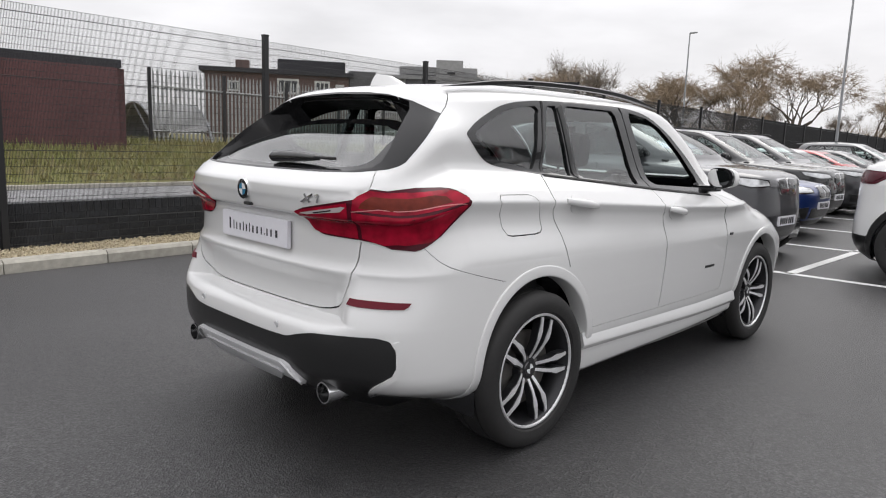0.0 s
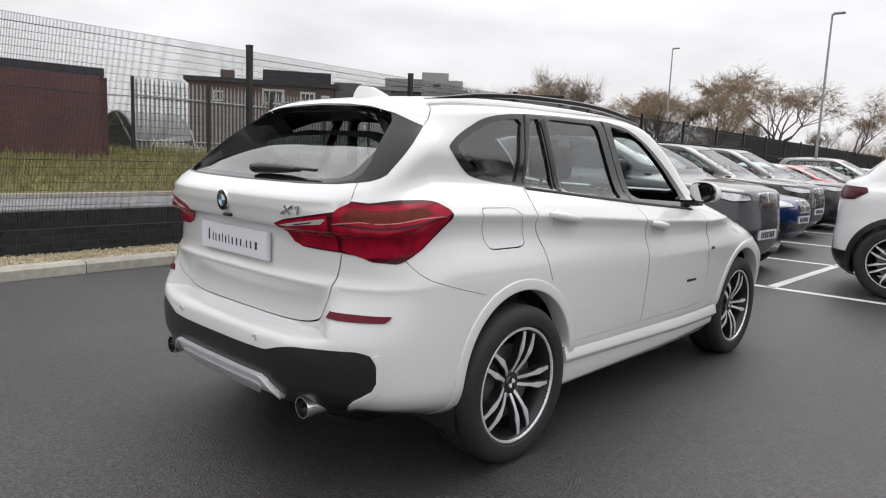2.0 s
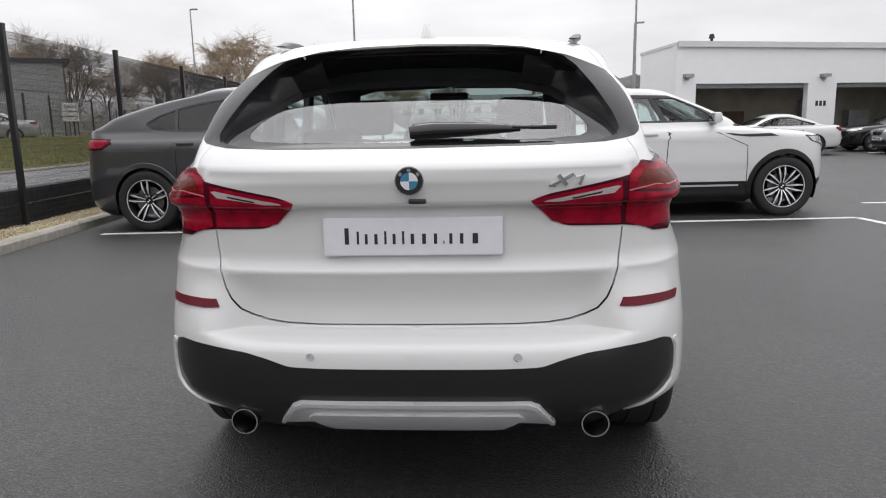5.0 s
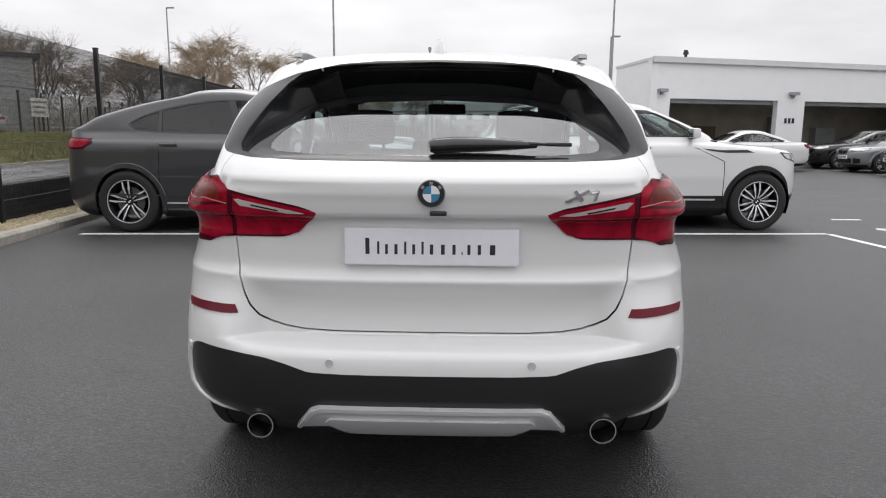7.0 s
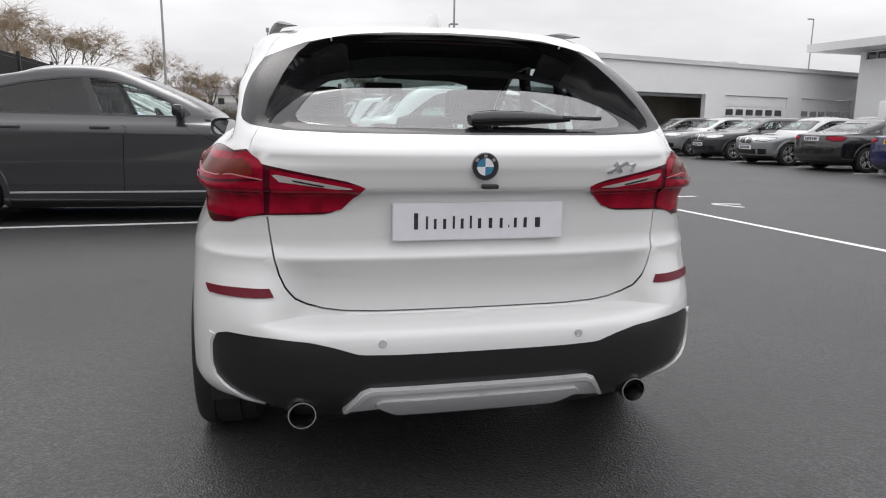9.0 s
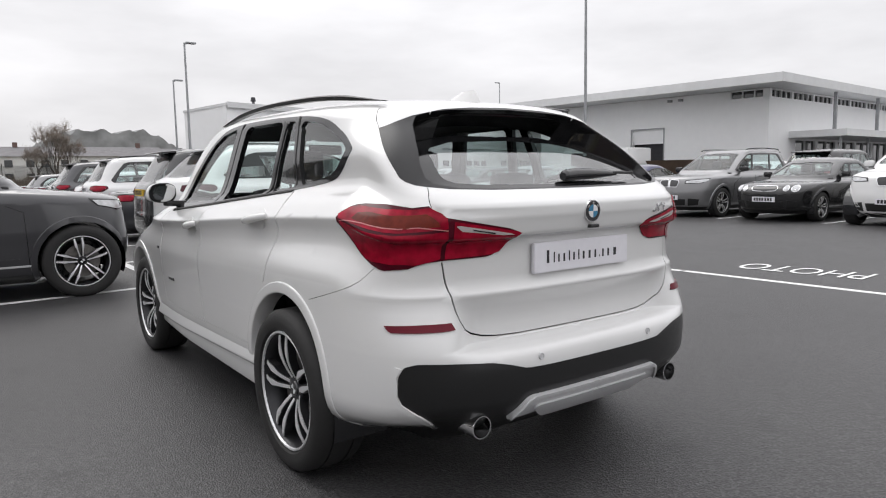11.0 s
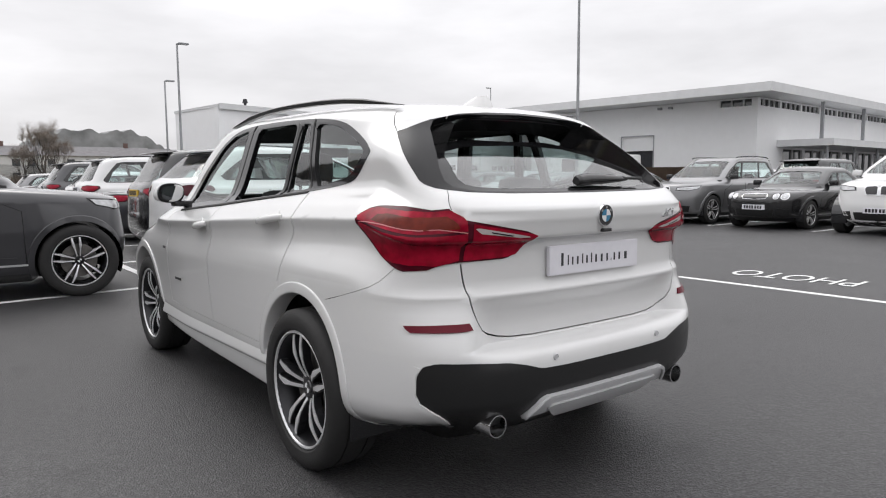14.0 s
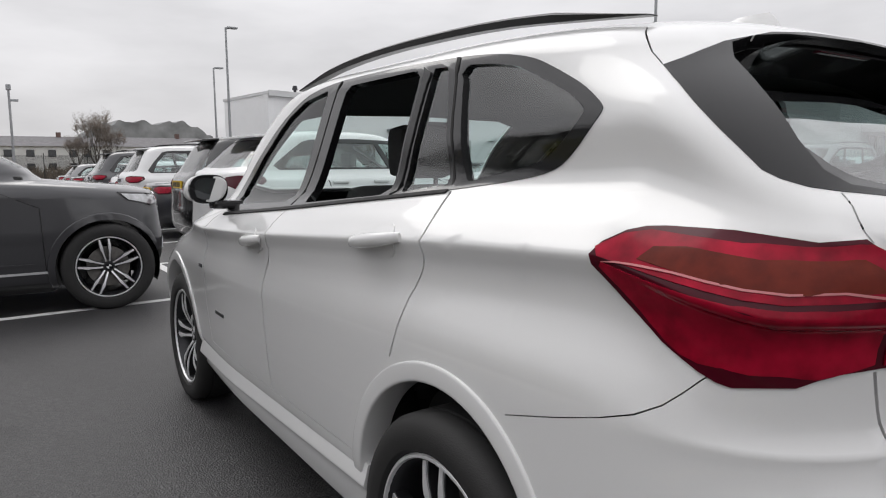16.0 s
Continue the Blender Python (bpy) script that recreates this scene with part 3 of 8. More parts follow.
# ---------------------------------------------------------------- wheels
def wheel(parent, x, y, z, R, rim, width, spokes, side, pairs=True, fine=False, steel=M["alloy"], dark=M["alloy_dark"], turn=0.12):
    """An alloy wheel, its axle along x; side is +1 where its face looks to +x. Barrel, with tyre, spokes, disc and cap under it."""
    s = side
    bm = bmesh.new()
    w = width / 2
    lathe(bm, [(x + s * w * 0.86, rim + 0.004), (x + s * w * 0.92, rim - 0.004), (x + s * w * 0.80, rim - 0.016), (x + s * w * 0.2, rim - 0.035), (x - s * w * 0.8, rim - 0.03), (x - s * w * 0.9, rim)], 48, "x", (0, y, z))
    barrel = part("wheel", fix_normals(bm), dark, parent, "", True)
    bm = bmesh.new()
    lathe(bm, [(x + s * w * 0.885, rim + 0.003), (x + s * w * 0.93, rim - 0.001), (x + s * w * 0.93, rim - 0.007), (x + s * w * 0.84, rim - 0.011)], 56, "x", (0, y, z))
    part("rim_edge", fix_normals(bm), steel, barrel, "", True)
    bm = bmesh.new()
    h = R - rim
    lathe(bm, [(x + s * w * 0.84, rim), (x + s * w * 0.99, rim + 0.012), (x + s * w * 1.04, rim + h * 0.42), (x + s * w * 1.00, rim + h * 0.74), (x + s * w * 0.90, R - 0.012), (x + s * w * 0.78, R - 0.002), (x + s * w * 0.45, R), (x + s * w * 0.44, R - 0.007), (x + s * w * 0.38, R - 0.007), (x + s * w * 0.37, R), (x - s * w * 0.37, R), (x - s * w * 0.38, R - 0.007), (x - s * w * 0.44, R - 0.007), (x - s * w * 0.45, R), (x - s * w * 0.85, R - 0.006), (x - s * w * 1.03, R - h * 0.4), (x - s * w * 0.88, rim)], 64, "x", (0, y, z), closed=True)
    part("tyre", fix_normals(bm), M["rubber"], barrel, "", True)
    bm = bmesh.new()
    lathe(bm, [(x + s * w * 0.25, 0.05), (x + s * w * 0.25, rim * 0.66), (x + s * w * 0.12, rim * 0.66), (x + s * w * 0.12, 0.05)], 32, "x", (0, y, z))
    part("brake_disc", fix_normals(bm), M["disc"], barrel, "", True)
    out_x = x + s * w * 0.78
    for k in range(spokes):
        a0 = 2 * math.pi * k / spokes + math.pi / 2 + turn
        for layer, (mm, xo, grow) in ((0, (dark, -0.004, 0.010)), (1, (steel, 0.0, 0.0))):
            if layer == 0 and not fine:
                continue
            bm = bmesh.new()
            for arm in ((-1, 1) if pairs else (0,)):
                n = 13
                ring = []
                for i in range(n):
                    t = i / (n - 1)
                    r = 0.045 + (rim - 0.012 - 0.045) * t
                    if pairs:
                        spread = 0.0125 + 0.018 * min(t / 0.62, 1.0) + 0.004 * max(0.0, t - 0.62) / 0.38
                        half = 0.0065 + 0.0015 * t + 0.0055 * max(0.0, 1 - abs(t - 0.60) / 0.20) + grow * 0.5
                        mid = arm * spread * rim / 0.24
                    else:
                        half, mid = 0.030 - 0.008 * t + grow * 0.5, 0
                    bulge = -0.030 * (1 - t) ** 2 + 0.012 * math.sin(math.pi * t)
                    ring.append((r, mid - half, mid + half, out_x + s * (bulge + xo)))
                front, rear = [], []
                for r, lo, hi, xx in ring:
                    for b_list, dx in ((front, 0.0), (rear, -s * (0.034 if layer == 0 else 0.016))):
                        row = []
                        for tt in (lo, hi):
                            rr = math.sqrt(max(r * r - tt * tt, 1e-6))
                            yy = rr * math.cos(a0) - tt * math.sin(a0)
                            zz = rr * math.sin(a0) + tt * math.cos(a0)
                            row.append(bm.verts.new((xx + dx, y + yy, z + zz)))
                        b_list.append(row)
                for i in range(n - 1):
                    bm.faces.new((front[i][0], front[i][1], front[i + 1][1], front[i + 1][0]))
                    for j in (0, 1):
                        bm.faces.new((front[i][j], front[i + 1][j], rear[i + 1][j], rear[i][j]))
                for i in (0, n - 1):
                    bm.faces.new((front[i][0], front[i][1], rear[i][1], rear[i][0]))
            part("spoke" if layer else "spoke_back", fix_normals(bm), mm, barrel, "")
    bm = bmesh.new()
    cap_x = out_x - s * 0.030
    lathe(bm, [(cap_x - s * 0.03, 0.075), (cap_x - s * 0.004, 0.066), (cap_x + s * 0.001, 0.056), (cap_x + s * 0.001, 0.0301)], 32, "x", (0, y, z))
    part("hub", fix_normals(bm), dark, barrel, "", True)
    if not fine:
        return barrel
    bm = bmesh.new()
    lathe(bm, [(cap_x + s * 0.001, 0.034), (cap_x + s * 0.006, 0.031), (cap_x + s * 0.0065, 0.024), (cap_x + s * 0.0065, 0.0001)], 24, "x", (0, y, z))
    part("centre_cap", fix_normals(bm), M["badge_black"], barrel, "", True)
    bm = bmesh.new()
    for k in range(4):
        outl = [(0.0, 0.0)] + [(0.021 * math.cos(math.pi / 2 * (k + i / 5)), 0.021 * math.sin(math.pi / 2 * (k + i / 5))) for i in range(6)]
        if k % 2 == 0:
            slab(bm, outl, 0.0066, 0.0078, lambda a, b, hh: Vector((cap_x + s * hh, y + a, z + b)))
    part("cap_mark", fix_normals(bm), M["badge_white"], barrel, "")
    for k in range(5):
        a = 2 * math.pi * (k + 0.5) / 5
        bm = bmesh.new()
        tube(bm, (cap_x - s * 0.012, y + 0.052 * math.cos(a), z + 0.052 * math.sin(a)), (cap_x + s * 0.002, y + 0.052 * math.cos(a), z + 0.052 * math.sin(a)), 0.009, seg=6)
        part("wheel_bolt", fix_normals(bm), M["disc"], barrel)
    return barrel


def plate_bars(parent, w, h, place, material=M["ink"], n=7, gap_at=4):
    """Dark bars in place of a registration."""
    x = -w * 0.42
    bw = w * 0.84 / n
    bm = bmesh.new()
    for k in range(n):
        g = 0.012 if k >= gap_at else 0.0
        x0 = x + k * bw * 0.96 + g
        slab(bm, [(x0, -h * 0.32), (x0 + bw * 0.68, -h * 0.32), (x0 + bw * 0.68, h * 0.32), (x0, h * 0.32)], 0.001, 0.002, place)
    part("registration_bars", fix_normals(bm), material, parent)["kind"] = "stuff"

# ---------------------------------------------------------------- ground
def flat(name, outline, z, material, label="", kind="structure", category="", thick=0.0):
    bm = bmesh.new()
    if thick:
        slab(bm, outline, z - thick, z, lambda a, b, h: Vector((a, b, h)))
        fix_normals(bm)
    else:
        bm.faces.new([bm.verts.new((a, b, z)) for a, b in outline])
    return tagged(part(name, bm, material, None), label, category or name, kind=kind)


flat("ground", [(-900, -900), (900, -900), (900, 900), (-900, 900)], -0.06, M["earth"], "dull brown earth that runs to the horizon")
KX = lambda y: -4.33 - 0.093 * y          # face of the kerb
FX = lambda y: -5.02 - 0.080 * y          # line of the fence
flat("pavement", [(KX(-45) + 0.02, -45), (120, -45), (120, 63), (KX(63) + 0.02, 63)], 0.0, M["asphalt"], "dark grey asphalt car park with pale chippings")
flat("road", [(FX(-45) - 0.25, -45), (FX(63) - 0.25, 63), (-19.5, 63), (-13.6, -45)], -0.02, M["road"], "pale grey road beyond the boundary wall")


def stripe(a, b, w=0.10, material=M["line"], name="bay_line"):
    a, b = Vector(a), Vector(b)
    d = (b - a).normalized()
    n = Vector((-d.y, d.x)) * w / 2
    flat(name, [tuple(a - n), tuple(b - n), tuple(b + n), tuple(a + n)], 0.004, material, "white painted bay line on the asphalt", "", "road marking", 0.003)["group"] = "painted bay lines"


BAY = lambda x, k: 6.28 + 0.07 * x + 2.6 * k
ROW = lambda x, k: 6.40 + 0.025 * x + 2.6 * k
for k in range(0, 18):
    stripe((-4.45 if k == 0 else -4.75 - 0.24 * k, BAY(-4.5, k)), (4.72 if k == 0 else 5.0, BAY(5, k)))
stripe((4.72, BAY(4.72, 0)), (5.12, 3.0))
stripe((5.12, 3.03), (5.27, -6.0))
stripe((0.10, BAY(0, 0)), (0.04, BAY(0, 17)))
stripe((5.56, 8.13), (5.98, 8.14), 0.09)
stripe((5.64, 7.16), (6.05, 7.06), 0.09)
stripe((5.62, 7.10), (5.86, 6.72), 0.09)
for k in range(-3, 10):
    y = 5.05 + 2.47 * k
    stripe((13.55, y), (18.4, y + 0.1))
    stripe((13.15, y + 0.05), (13.50, y - 0.02), 0.12)

# ---------------------------------------------------------------- boundary: kerb, gravel, brick wall, mesh fence
kerb_set = thing("kerb", None, "worn pale concrete kerb beside the gravel strip", "kerb", kind="structure")
rnd = random.Random(4)
bm = bmesh.new()
L = 0.905
prof = [(0.0, -0.05), (0.0, 0.085), (-0.03, 0.115), (-0.125, 0.118), (-0.125, -0.05)]
rows = [[bm.verts.new((x, y, z)) for x, z in prof] for y in (0.005, L - 0.005)]
for k in range(5):
    bm.faces.new((rows[0][k], rows[0][(k + 1) % 5], rows[1][(k + 1) % 5], rows[1][k]))
bm.faces.new(rows[0])
bm.faces.new(rows[1][::-1])
first = part("kerb_stone", fix_normals(bm), M["kerb"], kerb_set)
ang = math.degrees(math.atan(0.093))
kerb_mesh = first.data
for k in range(-16, 60):
    y = k * L * math.cos(radians(ang))
    ob = first if k == -16 else new("kerb_stone", kerb_mesh)
    ob.parent = kerb_set
    ob.matrix_basis = pose(KX(y) + rnd.uniform(-0.004, 0.004), y, rnd.uniform(-0.004, 0.004), 0, 0, ang + rnd.uniform(-0.25, 0.25))

flat("gravel_bed", [(KX(-14) - 0.12, -14), (KX(54) - 0.12, 54), (FX(54) - 0.12, 54), (FX(-14) - 0.12, -14)], 0.095, M["gravel"], "pale tan gravel strip along the fence", "structure", "gravel")
V, F = [], []
octa = [(1, 0, 0), (-1, 0, 0), (0, 1, 0), (0, -1, 0), (0, 0, 1), (0, 0, -1)]
of = [(0, 2, 4), (2, 1, 4), (1, 3, 4), (3, 0, 4), (2, 0, 5), (1, 2, 5), (3, 1, 5), (0, 3, 5)]
for k in range(9000):
    y = -3 + 22 * rnd.random() ** 1.4
    x = KX(y) - 0.13 - rnd.random() * (KX(y) - 0.13 - FX(y) + 0.08)
    r = rnd.uniform(0.010, 0.024)
    c = Vector((x, y, 0.098 + rnd.uniform(0, 0.012)))
    m = Euler((rnd.uniform(0, 6), rnd.uniform(0, 6), rnd.uniform(0, 6))).to_matrix()
    s = len(V)
    V += [c + m @ Vector((a * r, b * r * 0.8, d * r * 0.6)) for a, b, d in octa]
    F += [tuple(s + i for i in f) for f in of]
tagged(mesh_object("gravel", V, F, M["gravel"]), "loose pale tan gravel stones", "gravel", kind="stuff")

# dark brick wall: four courses and a soldier course on top
wall = thing("wall_boundary", None, "low dark blue-grey brick wall with a soldier course", "wall", kind="structure")
WX = lambda y: FX(y) - 0.09
wang = math.atan(0.080)
bm = bmesh.new()
for y0, y1 in ((-14, 54),):
    vs = []
    for z in (-0.05, 0.497):
        for x, y in ((WX(y0) - 0.006, y0), (WX(y1) - 0.006, y1), (WX(y1) - 0.20, y1), (WX(y0) - 0.20, y0)):
            vs.append(bm.verts.new((x, y, z)))
    for f in ((0, 1, 5, 4), (1, 2, 6, 5), (2, 3, 7, 6), (3, 0, 4, 7), (4, 5, 6, 7)):
        bm.faces.new([vs[i] for i in f])
part("mortar_core", fix_normals(bm), M["mortar"], wall)
def brick_mesh(sx, sy, sz):
    bm = bmesh.new()
    box(bm, (0, 0, 0), (sx, sy, sz), bevel=0.0)
    me = bpy.data.meshes.new("brick")
    bmesh.ops.bevel(bm, geom=[e for e in bm.edges], offset=0.004, segments=1, affect="EDGES")
    bm.to_mesh(me)
    bm.free()
    me.materials.append(M["brick"])
    return me
flat_brick, stand_brick = brick_mesh(0.10, 0.215, 0.065), brick_mesh(0.215, 0.065, 0.112)
count = 0
restV, restF = [], []
def lay(me, x, y, z):
    global count
    m = pose(x + rnd.uniform(-0.002, 0.002), y, z, 0, rnd.uniform(-0.4, 0.4), math.degrees(wang))
    if 0.2 < y < 8.2 and count < 300:
        ob = new("brick", me)
        ob.parent = wall
        ob.matrix_basis = m
        count += 1
    else:
        s = len(restV)
        restV.extend([m @ v.co for v in me.vertices])
        restF.extend([tuple(s + i for i in p.vertices) for p in me.polygons])
for c in range(5):
    z = 0.085 + 0.075 * c + 0.0325 - 0.02
    y = -14 + (0.1125 if c % 2 else 0)
    while y < 34:
        lay(flat_brick, WX(y) - 0.047, y, z)
        y += 0.225
y = -14
while y < 34:
    lay(stand_brick, WX(y) - 0.098, y, 0.498 - 0.020 + 0.004)
    y += 0.075
ob = mesh_object("brick_run", restV, restF, M["brick"], wall)
ob["kind"] = "stuff"

# black mesh fence on square posts
fence = thing("fence", None, "tall black close-mesh security fence on square posts", "fence")
fang = math.degrees(math.atan(0.080))
bm = bmesh.new()
box(bm, (0, 0, 1.22), (0.065, 0.065, 2.56), bevel=0.006)
box(bm, (0, 0, 2.505), (0.072, 0.072, 0.02), bevel=0.004)
post = part("post", bm, M["fence"], fence)
def wires(width, height):
    V, F = [], []
    def bar(a, b, r):
        s = len(V)
        ax = (b - a).normalized()
        u = Vector((1, 0, 0)) * r
        w = ax.cross(u).normalized() * r
        for p in (a, b):
            V.extend([p + u, p + w, p - u, p - w])
        for k in range(4):
            F.append((s + k, s + (k + 1) % 4, s + 4 + (k + 1) % 4, s + 4 + k))
    n = int(height / 0.0762)
    for k in range(n + 1):
        bar(Vector((0, 0, k * height / n)), Vector((0, width, k * height / n)), 0.0021)
    m = int(width / 0.0127)
    for k in range(m + 1):
        bar(Vector((0.004, k * width / m, 0)), Vector((0.004, k * width / m, height)), 0.0018)
    for z in (0.3, 1.0, 1.7, 2.3):
        bar(Vector((0.01, 0, z)), Vector((0.01, width, z)), 0.004)
    return V, F
PITCH = 2.98
V, F = wires(PITCH, 2.38)
mesh_ob = mesh_object("mesh_panel", V, F, M["fence"], fence)
posts = [0.18 + PITCH * k for k in range(-5, 21)]
for k, y in enumerate(posts):
    for base, me in ((post, post.data), (mesh_ob, mesh_ob.data)):
        if k == len(posts) - 1 and me is mesh_ob.data:
            continue
        ob = base if k == 0 else new(base.name.split(".")[0], me)
        ob.parent = fence
        ob.matrix_basis = pose(FX(y) - (0.03 if me is mesh_ob.data else 0), y, 0.06 if me is mesh_ob.data else 0.0, 0, 0, fang)
# the far run of the fence, across the end of the car park
far = thing("fence", None, "far run of black close-mesh security fence", "fence")
def far_panel(width):
    bm = bmesh.new()
    for k in range(60):
        box(bm, (k * width / 60 + width / 120, 0, 1.2), (0.020, 0.02, 2.3))
    return bm
fp = part("mesh_panel", far_panel(3.0), M["fence"], far)
for k in range(7):
    x = FX(60) + 3.0 * k
    ob = fp if k == 0 else new("mesh_panel", fp.data)
    ob.parent = far
    ob.matrix_basis = pose(x, 60.5 - 0.02 * k, 0)
    ob2 = new("post", post.data)
    ob2.parent = far
    ob2.matrix_basis = pose(x, 60.5 - 0.02 * k, 0)

# grass bank with tufts
bm = bmesh.new()
BX = lambda y: -13.9 - 0.06 * y
prof = [(0.0, -0.03), (-0.15, 0.10), (-0.8, 0.32), (-2.2, 0.62), (-4.5, 0.95), (-9.0, 1.05), (-30.0, 1.1), (-120.0, 1.0)]
grid = []
for i in range(81):
    y = -46 + i * 1.9
    grid.append([bm.verts.new((BX(y) + dx, y, z + (0.10 * noise.noise(Vector((dx * 0.4, y * 0.35, 0))) if dx < 0 else 0))) for dx, z in prof])
for A, B in zip(grid, grid[1:]):
    for k in range(len(prof) - 1):
        bm.faces.new((A[k], B[k], B[k + 1], A[k + 1]))
tagged(part("grass_bank", fix_normals(bm), M["grass"], None, "", True), "rough winter grass bank behind the road", "grass", kind="structure")
V, F = [], []
for k in range(26000):
    y = -8 + 46 * rnd.random()
    dx = -0.1 - 4.2 * rnd.random()
    z = np.interp(-dx, [-p[0] for p in prof], [p[1] for p in prof])
    c = Vector((BX(y) + dx, y, z + 0.03))
    h, w, a = rnd.uniform(0.07, 0.28), rnd.uniform(0.012, 0.03), rnd.uniform(0, 3.14)
    d = Vector((math.cos(a) * w, math.sin(a) * w, 0))
    lean = Vector((rnd.uniform(-0.1, 0.1), rnd.uniform(-0.1, 0.1), h))
    s = len(V)
    V += [c - d, c + d, c + lean]
    F.append((s, s + 1, s + 2))
tagged(mesh_object("grass", V, F, M["blade"]), "tufts of yellow-green winter grass", "grass", kind="stuff")
bm = bmesh.new()
slab(bm, [(BX(-45) + 0.25, -45), (BX(62) + 0.25, 62), (BX(62) + 0.02, 62), (BX(-45) + 0.02, -45)], -0.05, 0.07, lambda a, b, h: Vector((a, b, h)))
tagged(part("road_kerb", fix_normals(bm), M["kerb"], None), "pale concrete road kerb under the bank", "kerb", kind="structure")

# ---------------------------------------------------------------- buildings
def wall_panel(bm, a, b, z0, z1, thick, holes=()):
    """An upright wall from a to b with openings (s0, s1, z0, z1) cut right through; thick runs to the left of a-b."""
    a, b = Vector((*a, 0)), Vector((*b, 0))
    d = (b - a).normalized()
    n = Vector((-d.y, d.x, 0)) * thick
    L = (b - a).length
    cuts_s = sorted({0.0, L, *[h[0] for h in holes], *[h[1] for h in holes]})
    cuts_z = sorted({z0, z1, *[h[2] for h in holes], *[h[3] for h in holes]})
    open_ = lambda s, z: any(h[0] < s < h[1] and h[2] < z < h[3] for h in holes) or s < 0 or s > L or z < z0 or z > z1
    P = lambda s, z, o: bm.verts.new(a + d * s + n * o + Vector((0, 0, z)))
    for i in range(len(cuts_s) - 1):
        for j in range(len(cuts_z) - 1):
            s0, s1, c0, c1 = cuts_s[i], cuts_s[i + 1], cuts_z[j], cuts_z[j + 1]
            ms, mz = (s0 + s1) / 2, (c0 + c1) / 2
            if open_(ms, mz):
                continue
            bm.faces.new((P(s0, c0, 0), P(s1, c0, 0), P(s1, c1, 0), P(s0, c1, 0)))
            bm.faces.new((P(s0, c0, 1), P(s0, c1, 1), P(s1, c1, 1), P(s1, c0, 1)))
            for (ps, pz, q) in ((s0 - 0.01, mz, ((s0, c0), (s0, c1))), (s1 + 0.01, mz, ((s1, c1), (s1, c0))), (ms, c0 - 0.01, ((s1, c0), (s0, c0))), (ms, c1 + 0.01, ((s0, c1), (s1, c1)))):
                if open_(ps, pz):
                    (e0, f0), (e1, f1) = q
                    bm.faces.new((P(e0, f0, 0), P(e1, f1, 0), P(e1, f1, 1), P(e0, f0, 1)))
    return a, d, n


def seg_box(bm, a, d, s0, s1, o0, o1, z0, z1):
    """A box along a wall: s along it, o out of it (to the right), z up."""
    n = Vector((d.y, -d.x, 0))
    vs = [bm.verts.new(a + d * s + n * o + Vector((0, 0, z))) for z in (z0, z1) for s, o in ((s0, o0), (s1, o0), (s1, o1), (s0, o1))]
    for f in ((0, 1, 5, 4), (1, 2, 6, 5), (2, 3, 7, 6), (3, 0, 4, 7), (4, 5, 6, 7), (3, 2, 1, 0)):
        bm.faces.new([vs[i] for i in f])


# workshop with roller-door openings
shop = thing("workshop", None, "long white-clad workshop with open garage bays", "building")
A, D = (7.2, 24.5), Vector((0.956, 0.293)).normalized()
SL = 26.6
B = (A[0] + D.x * SL, A[1] + D.y * SL)
NB = Vector((-0.12, 0.993))
EAVE, DOOR = 4.0, 2.54
bays = [(0.84, 5.75, 0.0, DOOR), (7.05, 12.35, 0.0, DOOR), (13.75, 18.6, 0.0, DOOR), (19.8, 24.4, 0.0, DOOR)]
bm = bmesh.new()
a3, d3, n3 = wall_panel(bm, A, B, 0, EAVE - 0.08, 0.25, bays)
part("front_wall", fix_normals(bm), M["white_clad"], shop)
bm = bmesh.new()
back = (A[0] + NB.x * 3.9, A[1] + NB.y * 3.9)
wall_panel(bm, back, A, 0, EAVE - 0.08, 0.25)
backB = (B[0] + NB.x * 3.9, B[1] + NB.y * 3.9)
wall_panel(bm, backB, back, 0, EAVE - 0.08, 0.25)
part("side_wall", fix_normals(bm), M["white_clad"], shop)
bm = bmesh.new()
slab(bm, [(A[0] - 0.02, A[1] - 0.08), (B[0], B[1] - 0.08), backB, (back[0] - 0.03, back[1] + 0.05)], EAVE - 0.078, EAVE + 0.03, lambda p, q, h: Vector((p, q, h)))
part("roof", fix_normals(bm), M["fascia"], shop)
bm = bmesh.new()
seg_box(bm, a3, d3, -0.03, SL, 0.13, 0.085, EAVE - 0.15, EAVE + 0.06)
part("eaves_gutter", fix_normals(bm), M["fascia"], shop)
bm = bmesh.new()
seg_box(bm, a3, d3, 1.2, SL - 0.4, -3.4, -3.5, 0, EAVE - 0.1)
seg_box(bm, a3, d3, 1.2, SL - 0.4, -0.3, -3.4, 0.003, 0.02)
part("inner_wall", fix_normals(bm), M["garage_in"], shop)
for s in (1.7, 4.1, 8.2, 10.6):
    bm = bmesh.new()
    seg_box(bm, a3, d3, s, s + 1.1, -3.0, -3.38, 0.021, 1.75 + 0.25 * math.sin(s))
    part("workshop_cabinet", fix_normals(bm), M["rust"] if s < 6 else M["galv"], shop)
for s0, s1, _, _ in bays[:2]:
    bm = bmesh.new()
    seg_box(bm, a3, d3, s0, s1, -0.26, -0.42, DOOR - 0.16, DOOR + 0.04)
    part("door_drum", fix_normals(bm), M["galv"], shop)
